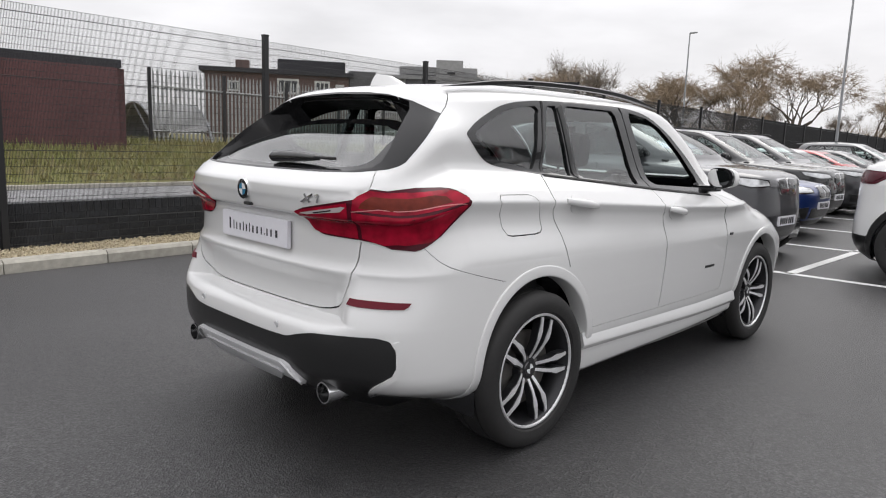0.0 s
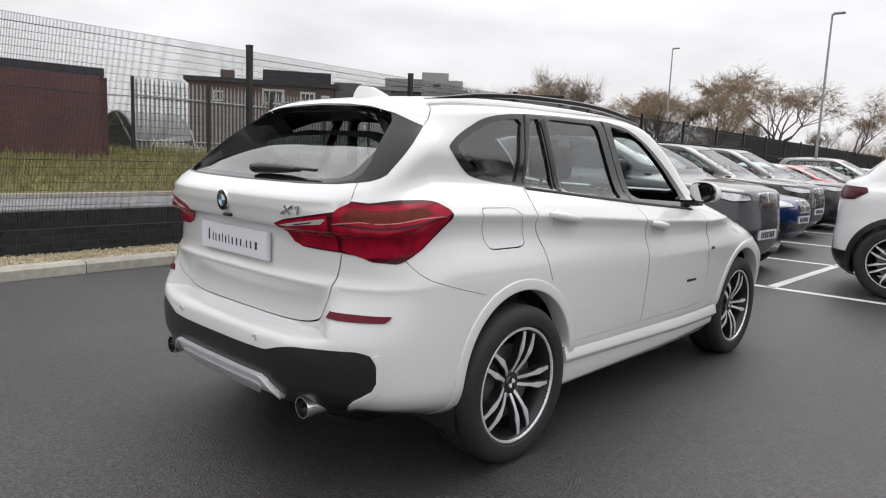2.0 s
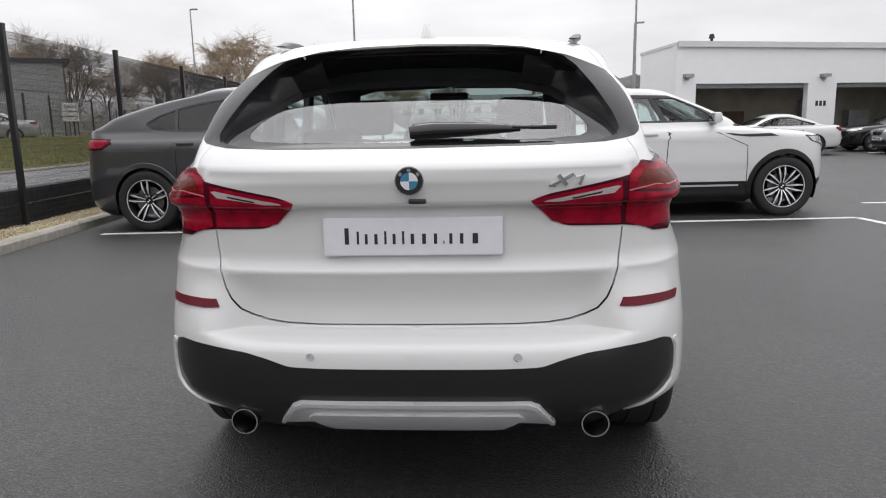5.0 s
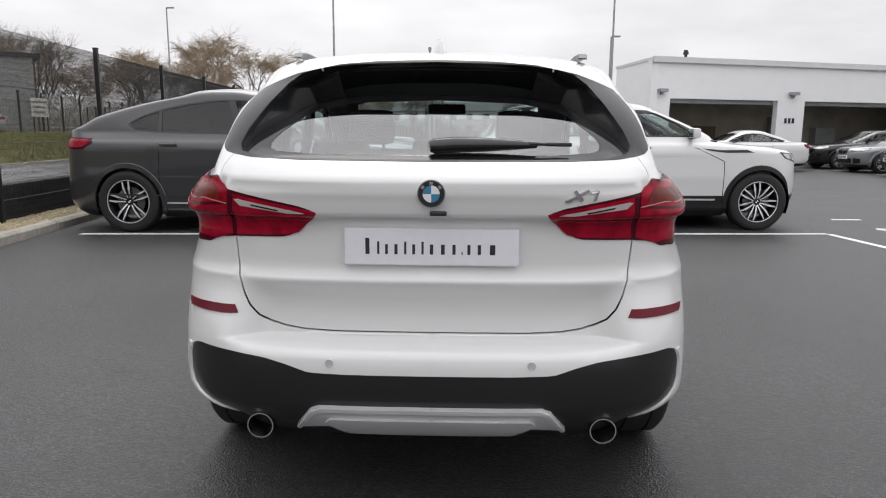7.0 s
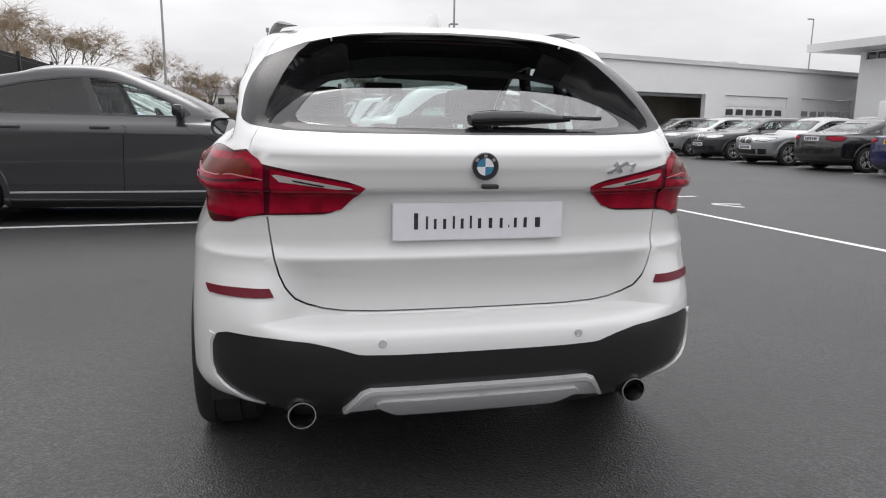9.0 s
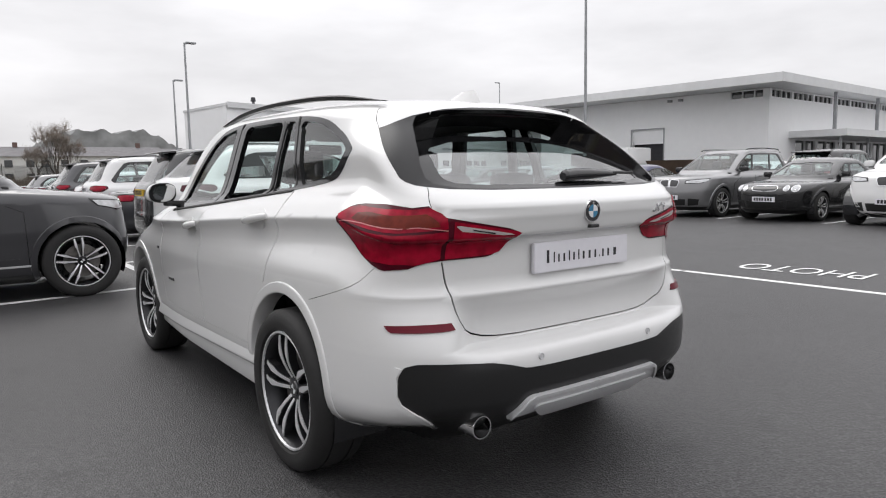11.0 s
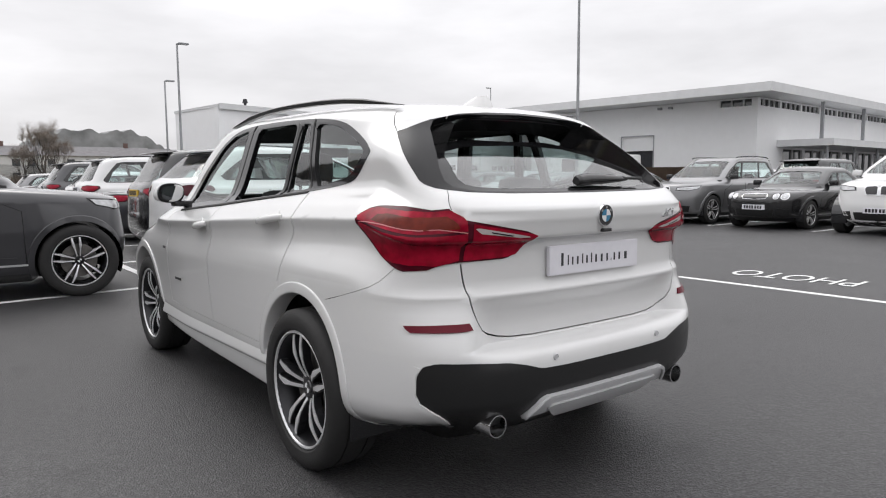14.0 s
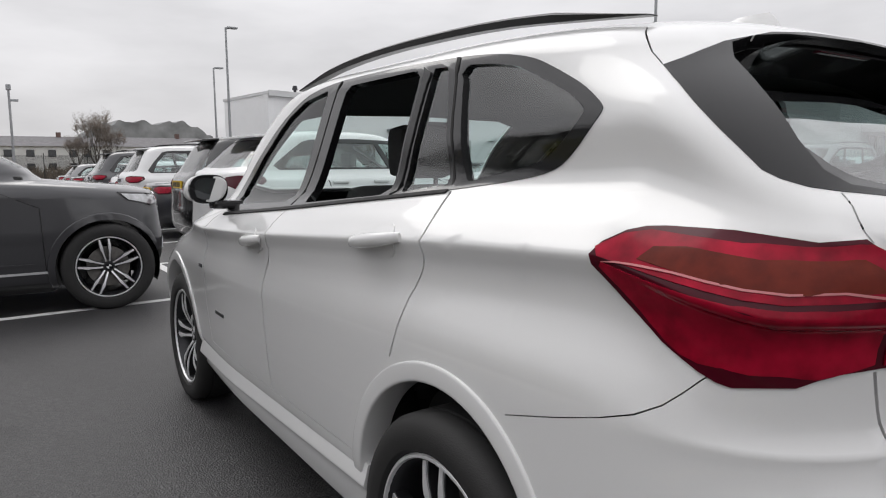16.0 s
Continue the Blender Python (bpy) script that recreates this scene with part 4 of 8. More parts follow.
for s0, s1, _, _ in bays[2:]:
    bm = bmesh.new()
    seg_box(bm, a3, d3, s0, s1, -0.14, -0.16, 0.02, DOOR - 0.02)
    door = part("roller_door", fix_normals(bm), M["white_clad"], shop, "white sectional door with a row of panes")
    for k in range(5):
        bm = bmesh.new()
        seg_box(bm, a3, d3, s0 + 0.02, s1 - 0.02, -0.08, -0.139, 0.03 + 0.5 * k, 0.5 * (k + 1))
        part("door_section", fix_normals(bm), M["white_clad"], door)
    for k in range(6):
        bm = bmesh.new()
        seg_box(bm, a3, d3, s0 + 0.2 + k * 0.76, s0 + 0.72 + k * 0.76, -0.06, -0.079, 1.60, 1.88)
        part("pane", fix_normals(bm), M["window_dark"], door)
for s in (6.18, 6.36, 6.54):
    bm = bmesh.new()
    seg_box(bm, a3, d3, s - 0.05, s + 0.05, 0.02, 0.0, 1.66, 1.86)
    part("wall_sign", fix_normals(bm), M["roof_dark"], shop)
for s, z in ((0.43, 2.80), (6.4, 2.80), (25.2, 2.95)):
    bm = bmesh.new()
    seg_box(bm, a3, d3, s - 0.17, s + 0.17, 0.24, 0.0, z - 0.04, z + 0.08)
    seg_box(bm, a3, d3, s - 0.05, s + 0.05, 0.10, 0.0, z - 0.14, z - 0.041)
    part("wall_lamp", fix_normals(bm), M["galv"], shop)
bm = bmesh.new()
p = a3 + d3 * 2.0 + Vector((NB.x, NB.y, 0)) * 1.2
tube(bm, (p.x, p.y, EAVE), (p.x, p.y, EAVE + 0.34), 0.06)
tube(bm, (p.x, p.y, EAVE + 0.32), (p.x, p.y, EAVE + 0.48), 0.12, 0.08)
part("roof_vent", fix_normals(bm), M["roof_dark"], shop)
bm = bmesh.new()
seg_box(bm, a3, d3, 14.6, 15.5, -0.8, -1.6, EAVE + 0.03, EAVE + 0.26)
part("roof_unit", fix_normals(bm), M["fascia"], shop)

# showroom with an oversailing roof
show = thing("showroom", None, "tall white-clad showroom with oversailing roof and canopy", "building")
C0 = Vector((29.6, 15.3))
DL = Vector((-0.10, 0.995)).normalized()
DF = Vector((0.997, 0.072)).normalized()
LW, FW = 13.7, 32.0
LEFT_END = C0 + DL * LW
TOP, CL = 4.88, 4.50
bm = bmesh.new()
roller = (5.4, 7.3, 0.0, 3.30)
clere = (0.12, 1.85, CL, TOP - 0.06)
clere2 = (11.6, 13.4, CL - 0.03, TOP - 0.06)
aL, dL, nL = wall_panel(bm, tuple(LEFT_END), tuple(C0), 0, TOP, 0.3, [(LW - w[1], LW - w[0], w[2], w[3]) for w in (roller, clere, clere2)])
part("side_wall", fix_normals(bm), M["white_clad"], show)
bm = bmesh.new()
FE = C0 + DF * FW
wins = [(0.12 + 2.5 * k, 2.45 + 2.5 * k, CL, TOP - 0.06) for k in range(12)] + [(3.0 + 2.7 * k, 5.4 + 2.7 * k, 0.25, 2.5) for k in range(10)]
aF, dF, nF = wall_panel(bm, tuple(C0), tuple(FE), 0, TOP, 0.3, wins)
part("front_wall", fix_normals(bm), M["white_clad"], show)
bm = bmesh.new()
corners = [C0 + DL * -1.4 + DF * -1.9, C0 + DF * 34 + DL * -1.4, C0 + DF * 34 + DL * 15.3, C0 + DL * 15.3 + DF * -1.9]
lo = [bm.verts.new((c.x, c.y, TOP + 0.02)) for c in corners]
hi = [bm.verts.new((c.x, c.y, TOP + 0.42)) for c in corners]
bm.faces.new(hi)
bm.faces.new(lo[::-1])
for k in range(4):
    bm.faces.new((lo[k], lo[(k + 1) % 4], hi[(k + 1) % 4], hi[k]))
part("roof", fix_normals(bm), M["fascia"], show)
def pane_row(aw, dw, s0, s1, z0, z1, n, mull=0.06):
    bm = bmesh.new()
    seg_box(bm, aw, dw, s0, s1, -0.10, -0.12, z0, z1)
    fr = part("window_frame", fix_normals(bm), M["window_dark"], show)
    for k in range(n + 1):
        s = s0 + (s1 - s0) * k / n
        bm = bmesh.new()
        seg_box(bm, aw, dw, s - mull / 2, s + mull / 2, -0.02, -0.099, z0, z1)
        part("mullion", fix_normals(bm), M["fascia"], fr)
pane_row(aL, dL, LW - clere[1], LW - clere[0], clere[2], clere[3], 3)
pane_row(aL, dL, LW - clere2[1], LW - clere2[0], clere2[2], clere2[3], 3)
for s0, s1, z0, z1 in wins:
    pane_row(aF, dF, s0, s1, z0, z1, 4 if z0 > 4 else 2)
bm = bmesh.new()
seg_box(bm, aL, dL, LW - roller[1], LW - roller[0], -0.1, -0.14, 2.55, 3.30)
part("roller_door", fix_normals(bm), M["white_clad"], show, "half-raised white roller door")
# a dark sheet stands for the shade inside, under the half-raised door
bm = bmesh.new()
seg_box(bm, aL, dL, LW - roller[1], LW - roller[0], -0.28, -0.29, 0, 2.55)
part("dark_doorway", fix_normals(bm), M["roof_dark"], show)
for s0, s1, z0, z1 in ((roller[0] - 0.06, roller[0], 0.0, 3.36), (roller[1], roller[1] + 0.06, 0.0, 3.36), (roller[0], roller[1], 3.30, 3.36)):
    bm = bmesh.new()
    seg_box(bm, aL, dL, LW - s1, LW - s0, 0.03, 0.0, z0, z1)
    part("door_trim", fix_normals(bm), M["galv"], show)
for k in range(9):
    z = 0.48 * (k + 1)
    bm = bmesh.new()
    for s0, s1 in ((0.0, LW - roller[1] - 0.06), (LW - roller[0] + 0.06, LW)) if z < 3.4 else ((0.0, LW),):
        seg_box(bm, aL, dL, s0, s1, 0.012, 0.0, z - 0.008, z + 0.008)
    part("cladding_joint", fix_normals(bm), M["white_clad"], show)
bm = bmesh.new()
seg_box(bm, aF, dF, 2.2, 30, 2.6, 0.0, 2.60, 2.92)
part("canopy", fix_normals(bm), M["fascia"], show)
for k in range(7):
    bm = bmesh.new()
    p = aF + dF * (2.9 + 3.6 * k) + Vector((dF.y, -dF.x, 0)) * 2.1
    tube(bm, (p.x, p.y, 0), (p.x, p.y, 2.6), 0.07)
    part("canopy_column", fix_normals(bm), M["galv"], show)
for s in (5.0, 11.0, 17.4, 23.6):
    bm = bmesh.new()
    seg_box(bm, aF, dF, s, s + 0.14, 1.1, 0.95, 2.92, TOP + 0.02)
    part("wall_column", fix_normals(bm), M["galv"], show)
for s in (8.6, 9.2):
    bm = bmesh.new()
    seg_box(bm, aL, dL, s, s + 0.18, 0.2, 0.0, 4.62, 4.74)
    part("wall_lamp", fix_normals(bm), M["galv"], show)

# block beyond the road with a flat roof
shed = thing("brick_store", None, "dark red brick store with a flat black roof", "building")
bm = bmesh.new()
SA, SB = (-18.3, -12.0), (-17.45, 5.75)
STORE = 2.95
wall_panel(bm, SB, SA, 0.6, STORE, 0.25)
wall_panel(bm, (-30.0, 7.2), SB, 0.6, STORE, 0.25)
part("wall", fix_normals(bm), M["brown_clad"], shed)
bm = bmesh.new()
vs = [(-18.05, -12.1), (-17.2, 5.85), (-30.0, 7.4), (-31.0, -11.0)]
slab(bm, vs, STORE, STORE + 0.22, lambda a, b, h: Vector((a, b, h)))
part("roof", fix_normals(bm), M["roof_dark"], shed)
for y in (3.55, -3.0):
    bm = bmesh.new()
    x = -17.45 - 0.048 * (5.75 - y) + 0.06
    tube(bm, (x, y, 0.6), (x, y, 2.6), 0.06)
    part("drainpipe", fix_normals(bm), M["roof_dark"], shed)

def block(name, label, cx, cy, deg, w, d, h, base, wall_m, roof_m, windows=(), extras=()):
    """A flat-roofed block: w along its face, which looks to local -y. windows: (x, z, width, height) on the face."""
    root = thing(name, pose(cx, cy, base, 0, 0, deg), label, "building")
    bm = bmesh.new()
    box(bm, (0, d / 2, h / 2), (w, d, h))
    part("wall", bm, wall_m, root)
    bm = bmesh.new()
    box(bm, (0, d / 2, h + 0.12), (w + 0.5, d + 0.5, 0.24))
    part("roof", bm, roof_m, root)
    for x, z, ww, hh in windows:
        bm = bmesh.new()
        box(bm, (x, -0.02, z), (ww + 0.16, 0.08, hh + 0.16))
        wn_ = part("window", bm, M["house_white"], root)
        for k in range(3):
            bm = bmesh.new()
            box(bm, (x - ww / 2 + ww * (k + 0.5) / 3, -0.055, z), (ww / 3 - 0.06, 0.02, hh - 0.08))
            part("pane", bm, M["window_dark"], wn_)
    for nm, x, y, z, sx, sy, sz, mm in extras:
        bm = bmesh.new()
        box(bm, (x, y, z), (sx, sy, sz), bevel=0.02)
        part(nm, bm, mm, root)
    return root


block("brick_house", "brown brick flat-roofed building with white windows", -32.1, 19.9, 57.3, 7.9, 7, 3.80, 0.9, M["red_brick"], M["roof_dark"],
      [(0.55, 3.15, 1.05, 0.70), (2.45, 3.10, 0.70, 0.70), (-2.4, 3.05, 0.45, 0.40)],
      [("chimney", -2.0, 1.5, 4.25, 0.75, 0.7, 0.70, M["red_brick"]), ("roof_box", 1.9, 2.5, 4.35, 3.9, 2.5, 0.85, M["roof_dark"]), ("signboard", 3.45, -0.06, 2.95, 0.50, 0.06, 0.86, M["sign"]), ("signboard", 2.7, -0.06, 2.35, 0.95, 0.06, 0.20, M["sign"]),
       ("annexe", 4.75, 1.2, 2.1, 1.5, 2.4, 4.2, M["grey_dark"]), ("annexe_door", 4.75, -0.03, 1.6, 1.2, 0.06, 2.9, M["roof_dark"])])
block("works_building", "pale grey stepped works building with a dark shutter", -30.6, 30.2, 44.7, 6.3, 6, 4.30, 0.9, M["grey_render"], M["grey_render"], [],
      [("upper_wall", 0.6, 3.0, 4.84, 5.1, 5.4, 0.62, M["grey_render"]), ("stair_tower", 1.33, 0.8, 2.78, 1.73, 2.0, 5.56, M["grey_render"]), ("vent", 1.45, -0.23, 4.75, 0.5, 0.06, 0.14, M["roof_dark"]), ("shutter", -0.35, -0.03, 2.35, 2.3, 0.06, 4.5, M["roof_dark"]), ("shutter_panel", -0.9, -0.07, 4.25, 1.1, 0.06, 0.8, M["grey_dark"]), ("canopy", -0.9, -0.25, 2.0, 4.2, 0.5, 0.18, M["grey_dark"])])
block("works_building", "dark works building with yellow and red banners", -26.2, 34.3, 36.6, 6.9, 6, 4.15, 0.9, M["grey_dark"], M["roof_dark"], [],
      [("banner", -2.69, -0.05, 3.30, 1.50, 0.06, 0.72, M["banner_yellow"]), ("banner", -1.40, -0.05, 3.30, 0.80, 0.06, 0.72, M["sign"]), ("banner", -0.60, -0.05, 3.25, 0.75, 0.06, 0.60, M["banner_red"]), ("doorway", -1.6, -0.04, 1.3, 2.9, 0.06, 2.5, M["roof_dark"]), ("ledge", -1.6, -0.2, 2.62, 3.6, 0.4, 0.16, M["grey_render"]), ("clad_bay", 2.1, -0.06, 2.1, 2.5, 0.12, 4.2, M["grey_render"]), ("window", 0.65, -0.05, 3.0, 0.45, 0.06, 1.1, M["window_dark"])])

# notice boards on posts by the palisade
for x, y, z, w, h in ((-22.6, 35.1, 2.35, 0.80, 1.0), (-21.0, 37.9, 2.80, 1.15, 0.60)):
    root = thing("notice_board", pose(x, y, 0.8, 0, 0, 30), "white notice board on two posts", "sign", "boards by the palisade")
    bm = bmesh.new()
    box(bm, (0, 0, z - 0.8), (w, 0.05, h), bevel=0.01)
    part("board", bm, M["house_white"], root)
    for k in (-1, 1):
        bm = bmesh.new()
        tube(bm, (k * w * 0.4, 0.06, -0.3), (k * w * 0.4, 0.06, z - 0.8 + h / 2), 0.03, seg=6)
        part("post", bm, M["fence"], root)
    for k in range(3):
        bm = bmesh.new()
        box(bm, (0, -0.03, z - 0.8 + h * (0.28 - 0.26 * k)), (w * (0.8, 0.6, 0.7)[k], 0.012, h * 0.09))
        part("writing_bar", bm, M["galv"], root)

# bow-topped canopy and lean-to by the store
hoop = thing("store_canopy", None, "pale curved canopy on a steel frame beside the store", "canopy")
for k, y in enumerate((6.9, 8.8)):
    bm = bmesh.new()
    pts = [Vector((-21.8 + 2.3 * math.cos(t), y + 1.0 - 0.25 * math.cos(t), 0.9 + 1.35 * math.sin(t))) for t in np.linspace(0, math.pi, 17)]
    for p, q in zip(pts, pts[1:]):
        tube(bm, p, q, 0.05, seg=6)
    tube(bm, pts[0], pts[8], 0.035, seg=6)
    tube(bm, pts[16], pts[8], 0.035, seg=6)
    part("hoop", bm, M["galv"], hoop)
bm = bmesh.new()
prev = None
for t in np.linspace(0.35, math.pi, 15):
    cur = [bm.verts.new((-21.8 + 2.3 * math.cos(t), y + 1.0 - 0.25 * math.cos(t), 0.9 + 1.35 * math.sin(t))) for y in (6.95, 8.75)]
    if prev:
        bm.faces.new((prev[0], prev[1], cur[1], cur[0]))
    prev = cur
part("canopy_sheet", bm, M["grey_render"], hoop)

# galvanised palisade along the top of the bank
pal = thing("palisade_fence", None, "weathered galvanised palisade fence on the bank", "fence")
bm = bmesh.new()
slab(bm, [(-0.035, 0.0), (0.035, 0.0), (0.035, 2.2), (0.012, 2.38), (0.0, 2.40), (-0.012, 2.38), (-0.035, 2.2)], -0.006, 0.006, lambda a, b, h: Vector((a, h, b)))
pale = part("pale", fix_normals(bm), M["palisade"], pal)
PA, PB = Vector((-19.5, 7.5, 0.85)), Vector((-27.0, 58.0, 0.85))
pd = (PB - PA).normalized()
pdeg = math.degrees(math.atan2(pd.y, pd.x))
n_pale = int((PB - PA).length / 0.155)
rest_v, rest_f = [], []
for k in range(n_pale):
    p = PA + pd * 0.155 * k
    m = pose(p.x, p.y, p.z, 0, 0, pdeg)
    if k < 180:
        ob = pale if k == 0 else new("pale", pale.data)
        ob.parent = pal
        ob.matrix_basis = m
    else:
        s = len(rest_v)
        rest_v += [m @ v.co for v in pale.data.vertices]
        rest_f += [tuple(s + i for i in q.vertices) for q in pale.data.polygons]
mesh_object("pale_run", rest_v, rest_f, M["palisade"], pal)["kind"] = "stuff"
for z in (0.45, 1.85):
    bm = bmesh.new()
    tube(bm, PA + Vector((0.03, 0, z)), PB + Vector((0.03, 0, z)), 0.028, seg=4)
    part("rail", bm, M["palisade"], pal)
for k in range(int((PB - PA).length / 2.75)):
    p = PA + pd * 2.75 * k
    bm = bmesh.new()
    box(bm, (p.x + 0.07, p.y, p.z + 1.2), (0.06, 0.10, 2.4))
    part("post", bm, M["fence"], pal)

# lamp posts
def lamp_post(x, y, h, deg, label, arm=0.16, base=0.0):
    root = thing("lamp_post", pose(x, y, base, 0, 0, deg), label, "lamp post", "lamp posts")
    bm = bmesh.new()
    tube(bm, (0, 0, 0), (0, 0, 1.1), 0.068, 0.068, 12)
    tube(bm, (0, 0, 1.1), (0, 0, h), 0.052, 0.032, 12)
    part("pole", bm, M["galv"], root, "", True)
    bm = bmesh.new()
    tube(bm, (0, 0, h - 0.05), (arm, 0, h + 0.01), 0.022, 0.022, 8)
    part("arm", bm, M["galv"], root, "", True)
    bm = bmesh.new()
    box(bm, (arm + 0.06, 0, h + 0.01), (0.36, 0.17, 0.06), bevel=0.02)
    head = part("lantern", bm, M["galv"], root, "", True)
    bm = bmesh.new()
    box(bm, (arm + 0.06, 0, h - 0.024), (0.26, 0.12, 0.012), bevel=0.004)
    part("lantern_glass", bm, M["lamp_glass"], head)


for x, y, h, deg, lab in ((-15.6, 35.6, 7.6, 0, "grey steel lamp post behind the fence"), (-4.85, 25.3, 6.6, 0, "grey steel lamp post at the far end"), (5.5, 23.6, 5.95, 0, "grey steel lamp post by the workshop"),
                          (6.65, 29.4, 5.4, 0, "grey steel lamp post beyond the workshop"), (14.0, 12.55, 8.2, 180, "grey steel lamp post between the car rows"), (31.5, 36.5, 7.6, 180, "grey steel lamp post behind the showroom")):
    lamp_post(x, y, h, deg, lab)
for x, y, h in ((-1.26, 28.0, 4.6), (-0.9, 23.6, 3.55)):
    root = thing("camera_mast", pose(x, y, 0), "slim grey camera mast with a head on top", "mast", "camera masts")
    bm = bmesh.new()
    tube(bm, (0, 0, 0), (0, 0, h), 0.045, 0.03, 10)
    part("pole", bm, M["galv"], root)
    bm = bmesh.new()
    box(bm, (0, 0, h + 0.07), (0.13, 0.13, 0.17), bevel=0.025)
    box(bm, (0.12, 0, h - 0.3), (0.22, 0.06, 0.07), bevel=0.015)
    part("camera_head", bm, M["galv"], root)

# ---------------------------------------------------------------- bare trees, scrub, distance
def tree(x, y, h, seed, label, twig, spread=0.55, droop=0.0, base=0.0, levels=5, trunk_r=None, twigs=5):
    """A bare winter tree: tapered trunk, limbs that fork, and many thin twigs."""
    r = random.Random(seed)
    root = thing("tree", pose(x, y, base), label, "tree", "bare trees")
    bm = bmesh.new()
    TV, TF = [], []
    def shoots(p, d, length, count):
        for _ in range(count):
            t = (d + Vector((r.uniform(-1, 1), r.uniform(-1, 1), r.uniform(-0.8, 0.8) - droop))).normalized()
            e = p
            w = 0.010 * h / 9
            for j in range(3):
                f = e + t * length * r.uniform(0.35, 0.6)
                s = len(TV)
                side = t.cross(Vector((r.uniform(-1, 1), r.uniform(-1, 1), 0.3))).normalized() * w
                TV.extend([e - side, e + side, f + side * 0.5, f - side * 0.5])
                TF.append((s, s + 1, s + 2, s + 3))
                e = f
                w *= 0.7
                t = (t + Vector((r.uniform(-0.5, 0.5), r.uniform(-0.5, 0.5), -droop * 0.7 + r.uniform(-0.3, 0.3)))).normalized()
    def limb(p, d, length, rad, lev):
        n = 3
        for i in range(n):
            d2 = (d + Vector((r.uniform(-1, 1), r.uniform(-1, 1), r.uniform(-0.4, 0.5))) * 0.16).normalized()
            q = p + d2 * length / n
            tube(bm, p, q, rad * (1 - 0.22 * i / n), rad * (1 - 0.22 * (i + 1) / n), 6 if lev < 2 else 4, False)
            p, d = q, d2
        rad *= 0.76
        if lev >= levels:
            shoots(p, d, length, twigs)
            return
        if lev >= 2:
            shoots(p, d, length * 0.75, twigs // 4)
        for k in range(r.choice((2, 3, 3)) if lev else r.choice((4, 5))):
            a = r.uniform(0, 6.28)
            out = Vector((math.cos(a), math.sin(a), 0))
            nd = (d * (1 - spread * 0.3) + out * spread * r.uniform(0.35, 1.25) + Vector((0, 0, 0.26 - 0.25 * droop))).normalized()
            limb(p, nd, length * r.uniform(0.60, 0.92), rad * r.uniform(0.5, 0.72), lev + 1)
    limb(Vector((0, 0, -0.1)), Vector((0, 0, 1)), h * 0.22, trunk_r or h * 0.028, 0)
    part("trunk", bm, M["bark"], root, "", True)
    mesh_object("crown", TV, TF, twig, root, label="crown of many thin bare twigs")
    return root


proto = [tree(-28.3, 63.0, 12.3, 3, "large bare willow with tangled brown twigs", M["twig"], 0.75, 0.35, levels=5, twigs=16),
         tree(-32.5, 51.4, 9.6, 8, "bare upright tree behind the fence", M["twig_grey"], 0.45, -0.2, levels=5, twigs=14),
         tree(-37.0, 58.9, 8.9, 5, "bare golden-twigged willow behind the fence", M["twig"], 0.6, 0.5, levels=5, twigs=16)]
spots = [(6.2, 63.0, 0.58, 1), (7.3, 64.5, 0.52, 1), (4.9, 63.5, 0.42, 1), (-20.2, 65.9, 1.0, 0), (-15.0, 73.7, 0.9, 2), (-27.9, 72.1, 1.15, 0), (-12.1, 79.0, 0.8, 2), (-23.2, 61.6, 0.8, 2), (-25.7, 66.3, 0.8, 0), (-32.1, 68.6, 0.9, 2), (-38.9, 53.7, 0.85, 2), (-43.8, 62.1, 1.0, 0), (-49.0, 54.5, 0.95, 2), (-52.7, 52.0, 0.8, 1), (-34.3, 58.2, 0.75, 0), (-55.4, 65.8, 1.0, 2), (-60.6, 67.2, 0.9, 0), (-41.3, 57.4, 1.0, 2), (-46.8, 60.8, 0.95, 0), (-51.5, 58.2, 0.9, 2), (-56.9, 61.6, 1.0, 1), (-33.3, 66.4, 0.85, 0), (-23.1, 69.6, 0.62, 1), (-18.1, 74.2, 0.55, 1), (-60.7, 51.1, 0.9, 2), (-65.6, 58.6, 1.0, 0), (-42.4, 50.3, 0.8, 1), (-38.8, 69.8, 0.95, 2), (-46.1, 38.7, 0.6, 1),
         (-11.1, 83.2, 0.55, 2), (-6.1, 87.8, 0.62, 1), (-4.4, 90.1, 0.75, 1), (-3.1, 92.2, 0.6, 1), (-10.6, 91.3, 0.7, 0)]
r_ = random.Random(9)
for x, y, s, k in spots:
    ob = copy_thing(proto[k], pose(x, y, 0, 0, 0, r_.uniform(0, 360)))
    ob.scale = (s * r_.uniform(0.9, 1.1), s * r_.uniform(0.9, 1.1), s * r_.uniform(1.05, 1.2))

# a belt of scrub along the far boundary and a wooded hill, its haze in the colour
V, F = [], []
r_ = random.Random(21)
for k in range(30000):
    t = r_.random()
    x, y = (-62 + 118 * t, 78 + 10 * r_.random() + 10 * abs(t - 0.5))
    if r_.random() < 0.25:
        x, y = -30 - 45 * r_.random(), 40 + 40 * r_.random()
    h = r_.uniform(1.0, 3.0) * (0.75 + 0.5 * noise.noise(Vector((x * 0.12, y * 0.1, 0))))
    w = r_.uniform(0.03, 0.10)
    a = r_.uniform(0, 3.14)
    d = Vector((math.cos(a) * w, math.sin(a) * w, 0))
    s = len(V)
    c = Vector((x, y, 0))
    V += [c - d, c + d, c + Vector((r_.uniform(-0.9, 0.9), r_.uniform(-0.9, 0.9), h))]
    F.append((s, s + 1, s + 2))
tagged(mesh_object("scrub", V, F, M["scrub"]), "belt of bare brown scrub beyond the fence", "scrub", kind="stuff")
